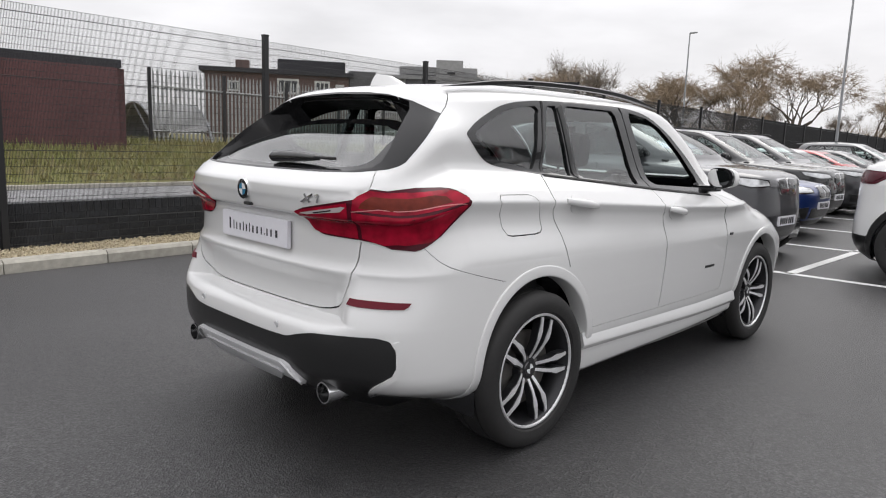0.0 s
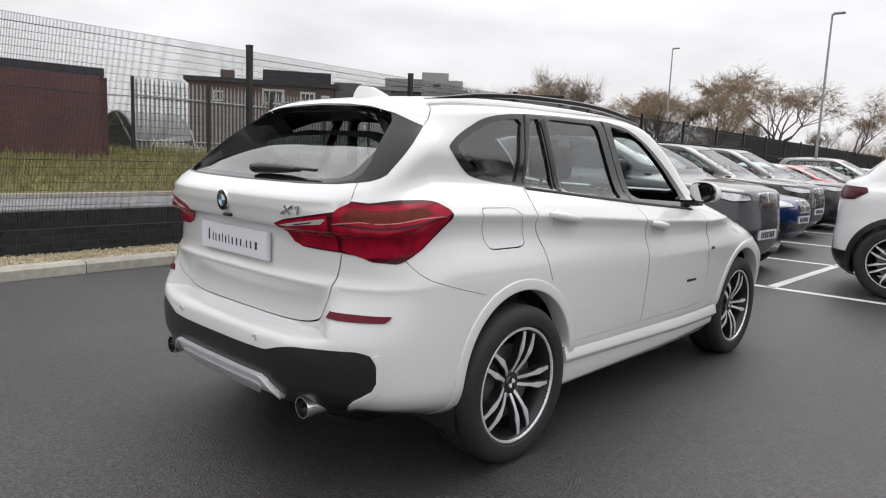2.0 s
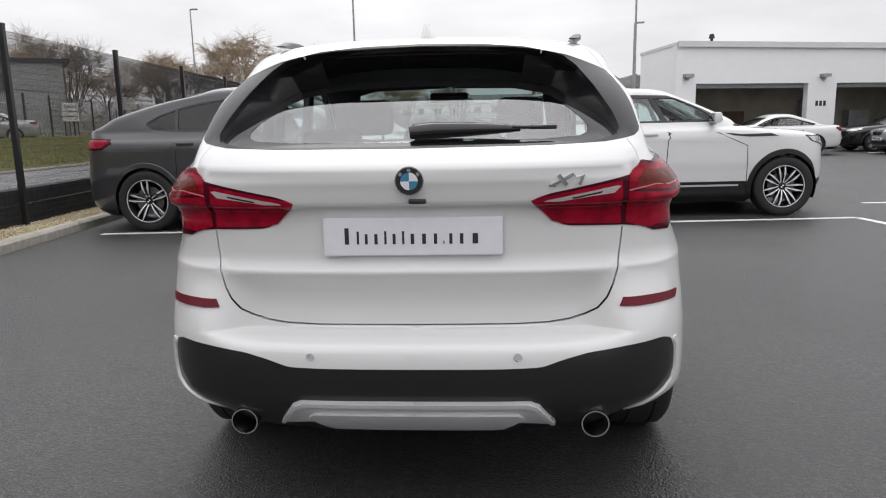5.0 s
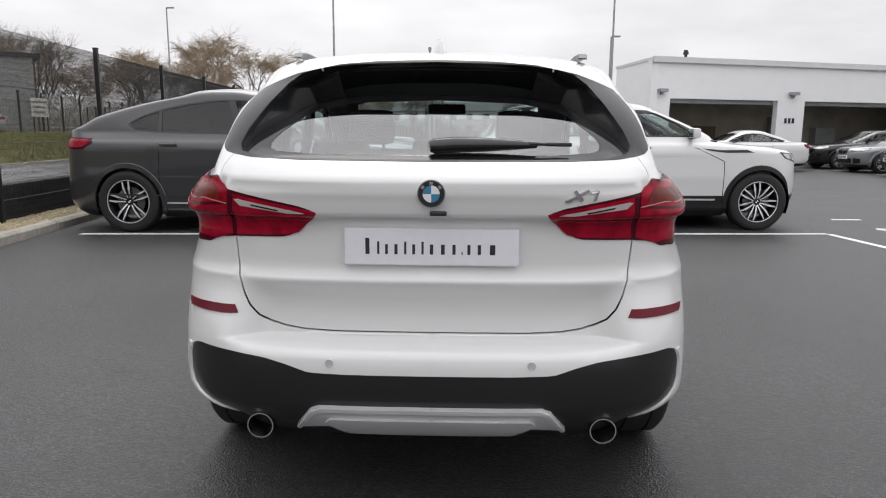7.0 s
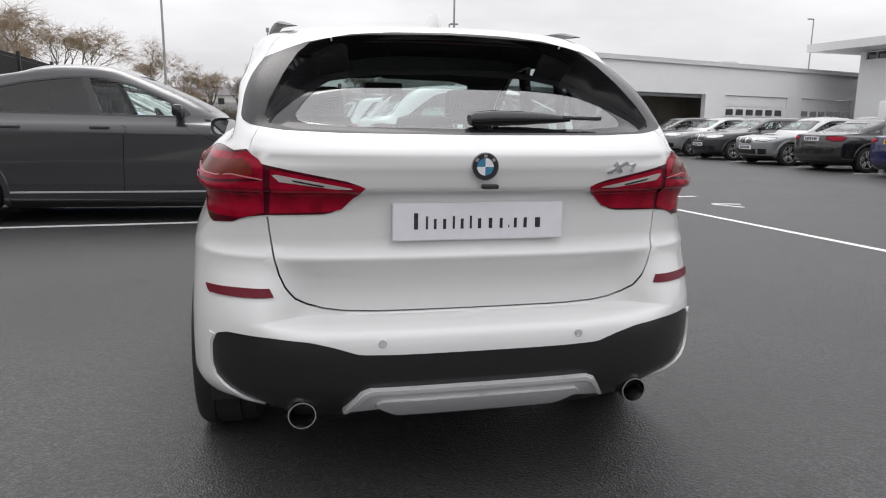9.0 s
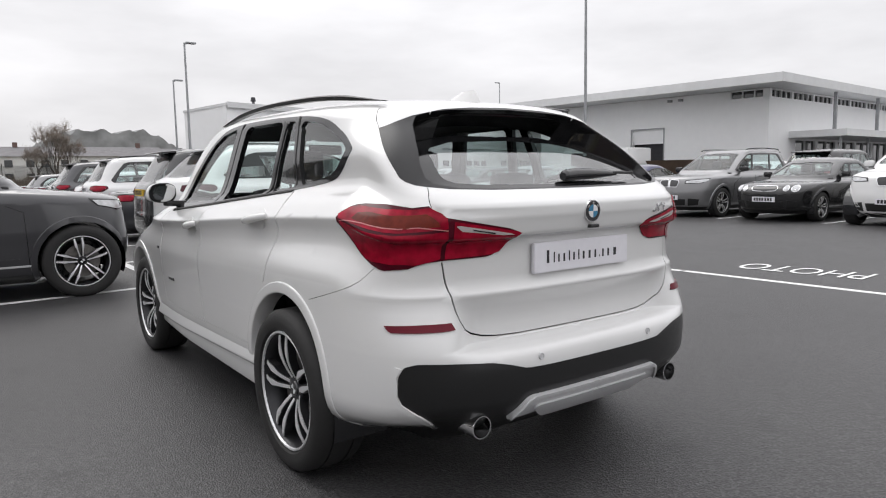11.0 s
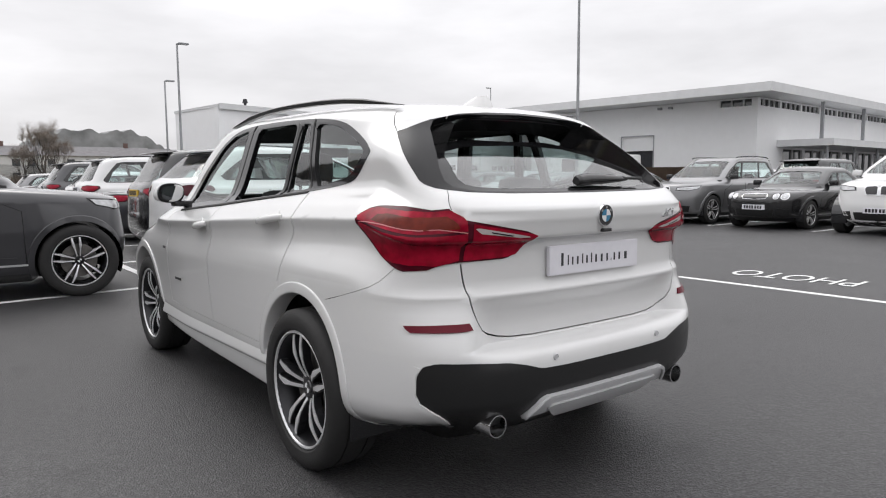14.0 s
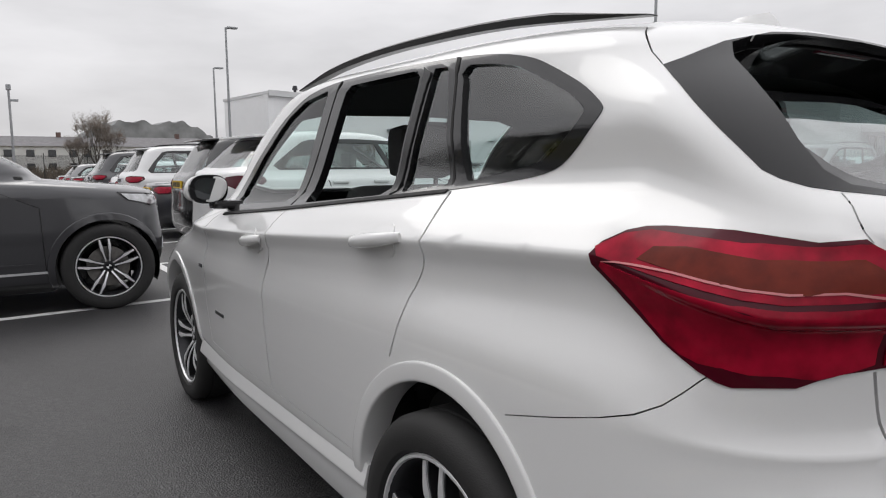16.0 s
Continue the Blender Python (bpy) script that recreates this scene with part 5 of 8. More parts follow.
# thicket of bare stems and twigs behind the mesh fence
V, F = [], []
r_ = random.Random(33)
for k in range(17000):
    y = r_.uniform(36, 80)
    x = r_.uniform(-56, FX(y) - 4.0 if y < 62 else -9.0)
    thick = noise.noise(Vector((x * 0.09, y * 0.09, 4.0)))
    if thick < -0.25:
        continue
    h = r_.uniform(1.4, 2.9) * (0.9 + 0.7 * thick) * (1.25 if y > 60 else 1.0)
    p0, d0 = Vector((x, y, 0)), Vector((r_.uniform(-0.35, 0.35), r_.uniform(-0.35, 0.35), 1)).normalized()
    for j in range(8):
        t = 0.0 if j == 0 else r_.uniform(0.25, 0.9)
        a0 = p0 + d0 * h * t
        dd = d0 if j == 0 else (d0 + Vector((r_.uniform(-0.8, 0.8), r_.uniform(-0.8, 0.8), r_.uniform(-0.1, 0.3)))).normalized()
        ln, wd = (h, 0.022) if j == 0 else (h * r_.uniform(0.22, 0.42), 0.011)
        sd = Vector((r_.uniform(-1, 1), r_.uniform(-1, 1), 0)).normalized() * wd
        n0 = len(V)
        V += [a0 - sd, a0 + sd, a0 + dd * ln]
        F.append((n0, n0 + 1, n0 + 2))
tagged(mesh_object("thicket", V, F, M["twig"]), "thicket of bare brown stems behind the fence", "thicket", kind="stuff")
bm = bmesh.new()
rows = []
for i in range(901):
    x = -420 + i
    top = 5.0 + 5.5 * max(0, noise.noise(Vector((x * 0.012, 3.1, 0)))) + 8.5 * math.exp(-((x - 45) / 75) ** 2) + 6.5 * math.exp(-((x - 58) / 24) ** 4) + 1.2 * noise.noise(Vector((x * 0.11, 0.7, 0))) + 2.2 * noise.noise(Vector((x * 0.23, 1.7, 0))) + 1.6 * noise.noise(Vector((x * 0.47, 4.7, 0)))
    rows.append([bm.verts.new((x, 300, -1)), bm.verts.new((x, 303, top)), bm.verts.new((x, 330, top + 0.5)), bm.verts.new((x, 360, -1))])
for A_, B_ in zip(rows, rows[1:]):
    for k in range(3):
        bm.faces.new((A_[k], B_[k], B_[k + 1], A_[k + 1]))
tagged(part("backdrop", fix_normals(bm), M["hill"], None, "", True), "low wooded hills on the skyline, paled by painted-in haze", "hills", kind="structure")


def house(x, y, deg, w, label):
    root = thing("house", pose(x, y, 0.15, 0, 0, deg), label, "house", "far houses")
    bm = bmesh.new()
    box(bm, (0, 4, 2.5), (w, 8, 5.4))
    part("wall", bm, M["house_white"], root)
    bm = bmesh.new()
    vs = [bm.verts.new(p) for p in ((-w / 2 - 0.3, -0.4, 5.1), (w / 2 + 0.3, -0.4, 5.1), (w / 2 + 0.3, 8.4, 5.1), (-w / 2 - 0.3, 8.4, 5.1), (-w / 2 - 0.3, 4, 6.9), (w / 2 + 0.3, 4, 6.9))]
    for f in ((0, 1, 5, 4), (2, 3, 4, 5), (0, 4, 3), (1, 2, 5), (3, 2, 1, 0)):
        bm.faces.new([vs[i] for i in f])
    part("roof", fix_normals(bm), M["roof_slate"], root)
    n = int(w / 3)
    for k in range(n):
        for z in (1.6, 3.9):
            bm = bmesh.new()
            box(bm, (-w / 2 + w * (k + 0.5) / n, -0.03, z), (1.2, 0.1, 1.2))
            part("window", bm, M["window_dark"], root)
    bm = bmesh.new()
    box(bm, (w * 0.3, 4, 7.1), (0.7, 0.7, 1.1))
    part("chimney", bm, M["red_brick"], root)


for x, y, d, w in ((5, 135, 2, 16), (17, 138, -4, 9), (24, 134, 0, 18), (38, 140, 3, 12), (-8, 142, 0, 14), (-22, 150, 4, 12)):
    house(x, y, d, w, "far white rendered house with a grey roof")

# panel van with an open side, skip, small signs
van = thing("van", pose(24.9, 18.9, 0, 0, 0, 4), "white panel van with a green rear panel", "van")
bm = bmesh.new()
box(bm, (0, 2.0, 1.34), (1.95, 3.9, 1.80), bevel=0.12)
part("body", bm, M["white2"], van, "", True)
bm = bmesh.new()
box(bm, (0, 4.5, 1.0), (1.9, 1.3, 1.1), bevel=0.15)
part("bonnet", bm, M["white2"], van, "", True)
bm = bmesh.new()
box(bm, (0, 3.86, 1.62), (1.55, 0.30, 0.80), Euler((radians(28), 0, 0)).to_matrix(), bevel=0.05)
part("windscreen", bm, M["window_dark"], van)
for s in (1, -1):
    # no hole is cut: a black plate paints the shade inside the open side
    bm = bmesh.new()
    box(bm, (s * 0.985, 2.9, 1.45), (0.02, 0.9, 1.2), bevel=0.004)
    part("side_opening", bm, M["badge_black"], van)
    bm = bmesh.new()
    box(bm, (s * 0.988, 0.95, 1.4), (0.02, 0.55, 1.3), bevel=0.004)
    part("side_panel", bm, M["green"], van)
    for y in (0.8, 4.3):
        wheel(van, s * 0.86, y, 0.33, 0.33, 0.21, 0.2, 5, s)
skip = thing("skip", pose(26.0, 16.6, 0, 0, 0, 20), "rusty brown builder's skip", "skip")
bm = bmesh.new()
vs = [bm.verts.new(p) for p in ((-0.8, -1.2, 0.03), (0.8, -1.2, 0.03), (0.8, 1.2, 0.03), (-0.8, 1.2, 0.03), (-0.95, -2.1, 1.6), (0.95, -2.1, 1.6), (0.95, 2.1, 1.6), (-0.95, 2.1, 1.6))]
for f in ((0, 1, 5, 4), (1, 2, 6, 5), (2, 3, 7, 6), (3, 0, 4, 7), (3, 2, 1, 0)):
    bm.faces.new([vs[i] for i in f])
bmesh.ops.solidify(bm, geom=bm.faces[:], thickness=0.05)
part("tub", fix_normals(bm), M["rust"], skip)
# painted word on the asphalt, read from the far side
txt = bpy.data.curves.new("word", "FONT")
txt.body, txt.size, txt.extrude, txt.align_x, txt.align_y = "PHOTO", 0.80, 0.001, "CENTER", "CENTER"
tob = new("ground_word", txt)
dg = bpy.context.evaluated_depsgraph_get()
tme = bpy.data.meshes.new_from_object(tob.evaluated_get(dg))
bpy.data.objects.remove(tob)
tme.materials.clear()
tme.materials.append(M["line"])
wx = [v.co.x for v in tme.vertices]
word = thing("ground_word", pose(6.12, 2.08, 0.006, 0, 0, 94), "the word PHOTO painted white on the asphalt", "road marking")
word.scale = (1.42 / (max(wx) - min(wx)), 0.92, 1)
bm = bmesh.new()
bm.from_mesh(tme)
spans = sorted((min(v.co.x for v in f.verts), max(v.co.x for v in f.verts)) for f in bm.faces)
letters = [list(spans[0])]
for lo, hi in spans[1:]:
    if lo > letters[-1][1] + 1e-4:
        letters.append([lo, hi])
    letters[-1][1] = max(letters[-1][1], hi)
bm.free()
for lo, hi in letters:
    bm = bmesh.new()
    bm.from_mesh(tme)
    bmesh.ops.delete(bm, geom=[v for v in bm.verts if not lo - 1e-4 <= v.co.x <= hi + 1e-4], context="VERTS")
    bmesh.ops.remove_doubles(bm, verts=bm.verts[:], dist=1e-5)
    part("letter", bm, M["line"], word)

# ---------------------------------------------------------------- the white compact SUV
LOWER = [
    (0.2, 0.182, 3.96, 0.8, 0.618, 0.9, 3), (0.27, 0.042, 4.05, 0.845, 0.618, 0.9, 3.2), (0.337, -0.053, 4.12, 0.862, 0.618, 0.9, 3.4),
    (0.427, -0.11, 4.16, 0.876, 0.65, 0.9, 3.4), (0.527, -0.118, 4.17, 0.888, 0.658, 0.9, 3.4), (0.572, -0.114, 4.17, 0.892, 0.654, 0.9, 3.4),
    (0.603, -0.08, 4.16, 0.895, 0.62, 0.9, 3.4), (0.619, 0.008, 4.16, 0.896, 0.532, 0.9, 3.4), (0.667, 0.008, 4.14, 0.9, 0.532, 0.92, 3.4),
    (0.727, -0.002, 4.08, 0.904, 0.542, 1, 3.4), (0.780, -0.028, 4.02, 0.907, 0.568, 1.1, 3.4), (0.790, -0.0345, 4.0, 0.907, 0.568, 1.1, 3.4), (0.796, -0.0345, 3.98, 0.9065, 0.568, 1.1, 3.4),
    (0.802, -0.031, 3.97, 0.906, 0.568, 1.1, 3.4), (0.830, -0.0155, 3.92, 0.9025, 0.568, 1.1, 3.4), (0.852, -0.014, 3.88, 0.899, 0.568, 1.1, 3.4), (0.907, -0.014, 3.72, 0.892, 0.568, 1.1, 3.4),
    (0.937, -0.014, 3.61, 0.893, 0.568, 1.05, 3.4),
]
MIDDLE = [
    (0.959, -0.016, 3.52, 0.900, 0.568, 1, 3.4), (0.976, -0.019, 3.45, 0.9085, 0.568, 1, 3.4), (0.984, -0.024, 3.41, 0.911, 0.568, 0.95, 3.4), (0.990, -0.044, 3.38, 0.910, 0.568, 0.9, 3.4),
    (0.997, -0.057, 3.34, 0.905, 0.568, 0.87, 3.4), (1.005, -0.060, 3.30, 0.898, 0.568, 0.85, 3.4), (1.037, -0.068, 3.18, 0.869, 0.558, 0.75, 3.4), (1.067, -0.076, 3.05, 0.838, 0.538, 0.65, 3.4),
    (1.091, -0.0762, 3, 0.811, 0.5032, 0.6, 3.5), (1.101, -0.0722, 2.94, 0.799, 0.4712, 0.5, 3.6), (1.113, -0.0568, 2.89, 0.786, 0.4488, 0.5, 3.7),
    (1.137, -0.024, 2.86, 0.775, 0.404, 0.5, 3.9), (1.172, 0.04, 2.8, 0.764, 0.34, 0.5, 4),
]
UPPER = [
    (1.3035, 0.2, 2.6, 0.738, 0.5, 0.5, 4), (1.38, 0.288, 2.45, 0.724, 0.58, 0.5, 4), (1.435, 0.35, 2.34, 0.712, 0.63, 0.5, 4),
    (1.458, 0.373, 2.29, 0.706, 0.66, 0.5, 3.8), (1.474, 0.388, 2.25, 0.698, 0.7, 0.5, 3.6), (1.496, 0.432, 2.18, 0.674, 0.74, 0.5, 3.3),
    (1.518, 0.525, 2.08, 0.62, 0.78, 0.5, 3), (1.54, 0.7, 1.93, 0.52, 0.75, 0.45, 2.6), (1.56, 0.95, 1.75, 0.36, 0.55, 0.4, 2.3),
    (1.572, 1.2, 1.58, 0.18, 0.25, 0.25, 2.1), (1.575, 1.38, 1.42, 0.01, 0.05, 0.05, 2),
]
SHEAR = ([-1.0, 0.12, 0.40, 0.80, 1.0, 1.9, 2.6, 5.0], [0.0, 0.0, 0.072, 0.060, 0.052, 0.0, -0.03, -0.03])
sk = Skin(LOWER + MIDDLE + UPPER, shear=SHEAR, fine=0.03, flush=(0.572, 0.801, -0.114, -0.033, 0.50, 0.68), tuck=0.045, pinch=0.3, nose=0.058, lift=0.055)
HUB_R, HUB_F, HUB_Z, ARCH, ARCH_Z = 0.785, 3.30, 0.335, 0.364, 0.376

suv = thing("suv_car", pose(0, 0, 0), "pearl white compact SUV with two open windows, dark two-tone alloys", "car")

# outlines on the skin
DLO = sk.poly(("s", rounded([(0.500, 1.312), (0.513, 1.327), (0.566, 1.362), (0.64, 1.398), (0.725, 1.436), (0.82, 1.457), (0.955, 1.471), (1.10, 1.477), (1.25, 1.482), (1.45, 1.483), (1.66, 1.479), (1.86, 1.455), (2.07, 1.370), (2.29, 1.235), (2.44, 1.12), (2.48, 1.06), (2.40, 1.030), (1.755, 1.081), (1.40, 1.105), (1.15, 1.130), (0.94, 1.154), (0.75, 1.176), (0.66, 1.190), (0.61, 1.205), (0.57, 1.235), (0.525, 1.280)], 2, 0.22)))
PANES = {
    "quarter_window": sk.poly(("s", rounded([(0.545, 1.315), (0.603, 1.352), (0.684, 1.387), (0.772, 1.424), (0.86, 1.440), (0.972, 1.450), (0.905, 1.170), (0.82, 1.188), (0.67, 1.214), (0.629, 1.233), (0.577, 1.276)], 2, 0.15))),
    "fixed_window": sk.poly(("s", rounded([(1.032, 1.453), (1.094, 1.456), (1.145, 1.142), (0.955, 1.166)], 2, 0.06))),
    "rear_door_window": sk.poly(("s", rounded([(1.150, 1.460), (1.555, 1.457), (1.675, 1.096), (1.198, 1.136)], 2, 0.06))),
    "front_door_window": sk.poly(("s", rounded([(1.680, 1.457), (1.86, 1.434), (1.98, 1.390), (2.07, 1.341), (2.22, 1.243), (2.36, 1.130), (2.39, 1.064), (1.80, 1.096)], 2, 0.06))),
}
REAR_GLASS = sk.poly(("r", [(0.0, 1.157), (0.30, 1.158), (0.528, 1.163), (0.600, 1.178), (0.612, 1.200), (0.600, 1.245), (0.555, 1.330), (0.510, 1.400), (0.470, 1.436), (0.400, 1.455), (0.300, 1.466), (0.0, 1.476)]))
SIDE_FIN = sk.poly(("r", [(0.40, 1.154), (0.56, 1.160), (0.628, 1.169)]), ("s", [(0.135, 1.175), (0.170, 1.188), (0.195, 1.201), (0.235, 1.234), (0.301, 1.287), (0.377, 1.347), (0.436, 1.389)]), ("r", [(0.545, 1.416), (0.482, 1.438), (0.34, 1.467), (0.20, 1.479), (-0.03, 1.486), (-0.03, 1.151)]))
SCREEN = sk.poly(("f", [(-0.03, 1.112), (0.50, 1.117), (0.64, 1.147), (0.56, 1.427), (0.45, 1.452), (-0.03, 1.462)]))
LAMP = sk.poly(("r", [(0.345, 1.000), (0.350, 1.007), (0.362, 1.012), (0.392, 1.022), (0.620, 1.066), (0.645, 1.088), (0.660, 1.104)]), ("s", [(0.20, 1.110), (0.303, 1.111), (0.335, 1.109), (0.362, 1.102), (0.395, 1.082), (0.408, 1.062), (0.404, 1.048), (0.343, 0.990), (0.275, 0.938), (0.215, 0.903), (0.190, 0.891), (0.172, 0.886)]), ("r", [(0.713, 0.892), (0.690, 0.903), (0.660, 0.912), (0.607, 0.918), (0.454, 0.923), (0.430, 0.928), (0.394, 0.948)]))
INSERT = sk.poly(("r", rounded([(-0.60, 0.527), (0.355, 0.529), (0.43, 0.553), (0.50, 0.569), (0.62, 0.578), (0.735, 0.582), (0.770, 0.569), (0.786, 0.532), (0.786, 0.439), (0.637, 0.332), (0.655, 0.300), (0.70, 0.275), (0.78, 0.240), (0.76, 0.206), (-0.60, 0.206)], 2, 0.12)))
INSERT[:, 1] = np.where(INSERT[:, 1] < 0.02, -0.05, INSERT[:, 1])
def arch_at(yc, r, a):
    """A place on a wheel arch: round above its centre, nearly upright below."""
    c, d = math.cos(a), math.sin(a)
    return (yc + 0.024 + r * (c if d > 0 else math.copysign(1.0, c) * (1.0 - 0.10 * d * d)), ARCH_Z + r * d)
arch = lambda yc, r, a0, a1, n=40: [arch_at(yc, r, a0 + (a1 - a0) * i / n) for i in range(n + 1)]
ARCH_R = sk.poly(("s", arch(HUB_R, ARCH, math.pi * 1.17, -0.17 * math.pi)), close=False)
ARCH_F = sk.poly(("s", arch(HUB_F, ARCH, math.pi * 1.17, -0.17 * math.pi)), close=False)
ARCH_R = np.r_[ARCH_R, [[ARCH_R[-1][0], -0.05], [ARCH_R[0][0], -0.05]]]
ARCH_F = np.r_[ARCH_F, [[ARCH_F[-1][0], -0.05], [ARCH_F[0][0], -0.05]]]
TAIL = sk.poly(("r", [(-0.03, 0.625), (0.30, 0.626), (0.40, 0.63), (0.46, 0.638), (0.505, 0.652), (0.540, 0.673), (0.566, 0.707), (0.583, 0.745), (0.597, 0.797), (0.606, 0.857), (0.612, 0.912), (0.605, 1.053), (0.622, 1.073), (0.650, 1.119), (0.628, 1.167), (0.60, 1.17), (0.40, 1.164), (-0.03, 1.16)]))
tail_line = sk.poly(("r", [(-0.03, 0.625), (0.30, 0.626), (0.40, 0.63), (0.46, 0.638), (0.505, 0.652), (0.540, 0.673), (0.566, 0.707), (0.583, 0.745), (0.597, 0.797), (0.606, 0.857), (0.612, 0.912)]), close=False, step=0.02)
tail_line2 = sk.poly(("r", [(0.655, 1.101), (0.648, 1.132), (0.628, 1.167)]), close=False, step=0.02)
roof_line = sk.poly(("s", [(0.438, 1.391), (0.473, 1.418), (0.499, 1.446), (0.533, 1.478)]), close=False, step=0.02)
bump_line = sk.poly(("s", [(0.198, 0.902), (0.21, 0.890), (0.228, 0.870), (0.253, 0.846), (0.291, 0.824), (0.35, 0.804), (0.447, 0.776), (0.577, 0.742)]), close=False, step=0.02)
door_line = sk.poly(("s", [(0.935, 1.152), (0.910, 1.10), (0.905, 1.06), (0.906, 1.01), (0.918, 0.975), (0.955, 0.905), (0.982, 0.81), (1.0, 0.76)]), close=False, step=0.02)
b_line = sk.poly(("s", [(1.747, 1.078), (1.768, 1.03), (1.776, 0.975), (1.80, 0.89), (1.826, 0.82), (1.835, 0.70), (1.838, 0.56), (1.838, 0.46)]), close=False, step=0.02)
f_line = sk.poly(("s", [(2.44, 1.034), (2.52, 1.0), (2.60, 0.86), (2.64, 0.66), (2.64, 0.46)]), close=False, step=0.02)
sill_line = sk.poly(("s", [(1.20, 0.452), (1.90, 0.452), (2.64, 0.452)]), close=False, step=0.04)
hood_line = sk.poly(("s", [(2.50, 1.034), (2.70, 0.99), (2.90, 0.95)]), close=False, step=0.04)
FUEL = sk.poly(("s", [(0.590, 1.080), (0.577, 1.068), (0.585, 1.004), (0.601, 0.948), (0.622, 0.920), (0.648, 0.914), (0.791, 0.914), (0.825, 0.919), (0.840, 0.934), (0.824, 1.005), (0.806, 1.045), (0.789, 1.068), (0.757, 1.077)]))
fuel_line = np.r_[FUEL, FUEL[:1]]
GAPS = [ribbon(l, w) for l, w in ((tail_line, 0.0055), (tail_line2, 0.0022), (roof_line, 0.0022), (bump_line, 0.002), (door_line, 0.006), (b_line, 0.006), (f_line, 0.0055), (sill_line, 0.003), (hood_line, 0.004))]
FUEL_GAP = ribbon(fuel_line, 0.004)
REAR_DOOR = sk.poly(("s", [(0.935, 1.160), (0.910, 1.10), (0.905, 1.06), (0.906, 1.01), (0.918, 0.975), (0.955, 0.905), (0.982, 0.81), (1.0, 0.76), (1.06, 0.70), (1.15, 0.60), (1.20, 0.452), (1.838, 0.452), (1.838, 0.56), (1.835, 0.70), (1.826, 0.82), (1.80, 0.89), (1.776, 0.975), (1.768, 1.03), (1.747, 1.084)]))
FRONT_DOOR = sk.poly(("s", [(1.747, 1.084), (1.768, 1.03), (1.776, 0.975), (1.80, 0.89), (1.826, 0.82), (1.835, 0.70), (1.838, 0.56), (1.838, 0.452), (2.64, 0.452), (2.64, 0.66), (2.60, 0.86), (2.52, 1.0), (2.44, 1.036)]))

allpoly = [DLO, REAR_GLASS, SIDE_FIN, SCREEN, LAMP, INSERT, ARCH_R, ARCH_F, TAIL, REAR_DOOR, FRONT_DOOR, FUEL, *GAPS, FUEL_GAP]
dom = border(sk)
clip = lambda p: np.c_[np.clip(p[:, 0], 0, sk.um[-1]), np.clip(p[:, 1], 0, sk.top)]
co, tri, mid = triangles([dom, *[clip(p) for p in allpoly]], (0, sk.um[-1], 0, sk.top), 0.034, rows=sk.vm)
hole = np.zeros(len(tri), bool)
for p in (DLO, LAMP, SCREEN, ARCH_R, ARCH_F, *GAPS):
    hole |= inside(mid, p)
rear_open = inside(mid, REAR_GLASS)
fin = inside(mid, SIDE_FIN) & ~rear_open & ~hole
ins = inside(mid, INSERT) & ~hole
tail = inside(mid, TAIL) & ~hole & ~fin & ~rear_open
rdoor, fdoor = inside(mid, REAR_DOOR) & ~hole, inside(mid, FRONT_DOOR) & ~hole & ~inside(mid, REAR_DOOR)
fuel = inside(mid, FUEL) & ~inside(mid, FUEL_GAP)
fuel_gap = inside(mid, FUEL_GAP)
shell = ~(hole | rear_open | fin | ins | tail | rdoor | fdoor)
W = M["white"]
body = skin_part("body", sk, co, tri[shell & ~fuel & ~fuel_gap], (1,), W, suv, 0, "", 0.012)
skin_part("body", sk, co, tri[shell], (-1,), W, suv, 0, "", 0.012)
skin_part("fuel_flap", sk, co, tri[fuel], (1,), W, suv, 0, "", 0.01)
tailgate = skin_part("tailgate", sk, co, tri[tail], (1, -1), W, suv, 0, "pearl white tailgate", 0.012)
skin_part("spoiler_panel", sk, co, tri[fin], (1, -1), M["trim_grey"], tailgate, 0.001, "satin charcoal panel beside the rear window", 0.02)
skin_part("bumper_insert", sk, co, tri[ins], (1, -1), M["plastic"], suv, -0.003, "black plastic lower bumper", 0.015)
doors = {}
for s in (1, -1):
    doors[s] = (skin_part("rear_door", sk, co, tri[rdoor], (s,), W, suv, 0, "", 0.012), skin_part("front_door", sk, co, tri[fdoor], (s,), W, suv, 0, "", 0.012))
# inner lining, seen through the panes and in the gaps
lined = ~(inside(mid, DLO) | inside(mid, SCREEN) | inside(mid, ARCH_R) | inside(mid, ARCH_F) | rear_open)
skin_part("cabin_lining", sk, co, tri[lined], (1, -1), M["cabin"], suv, -0.030)

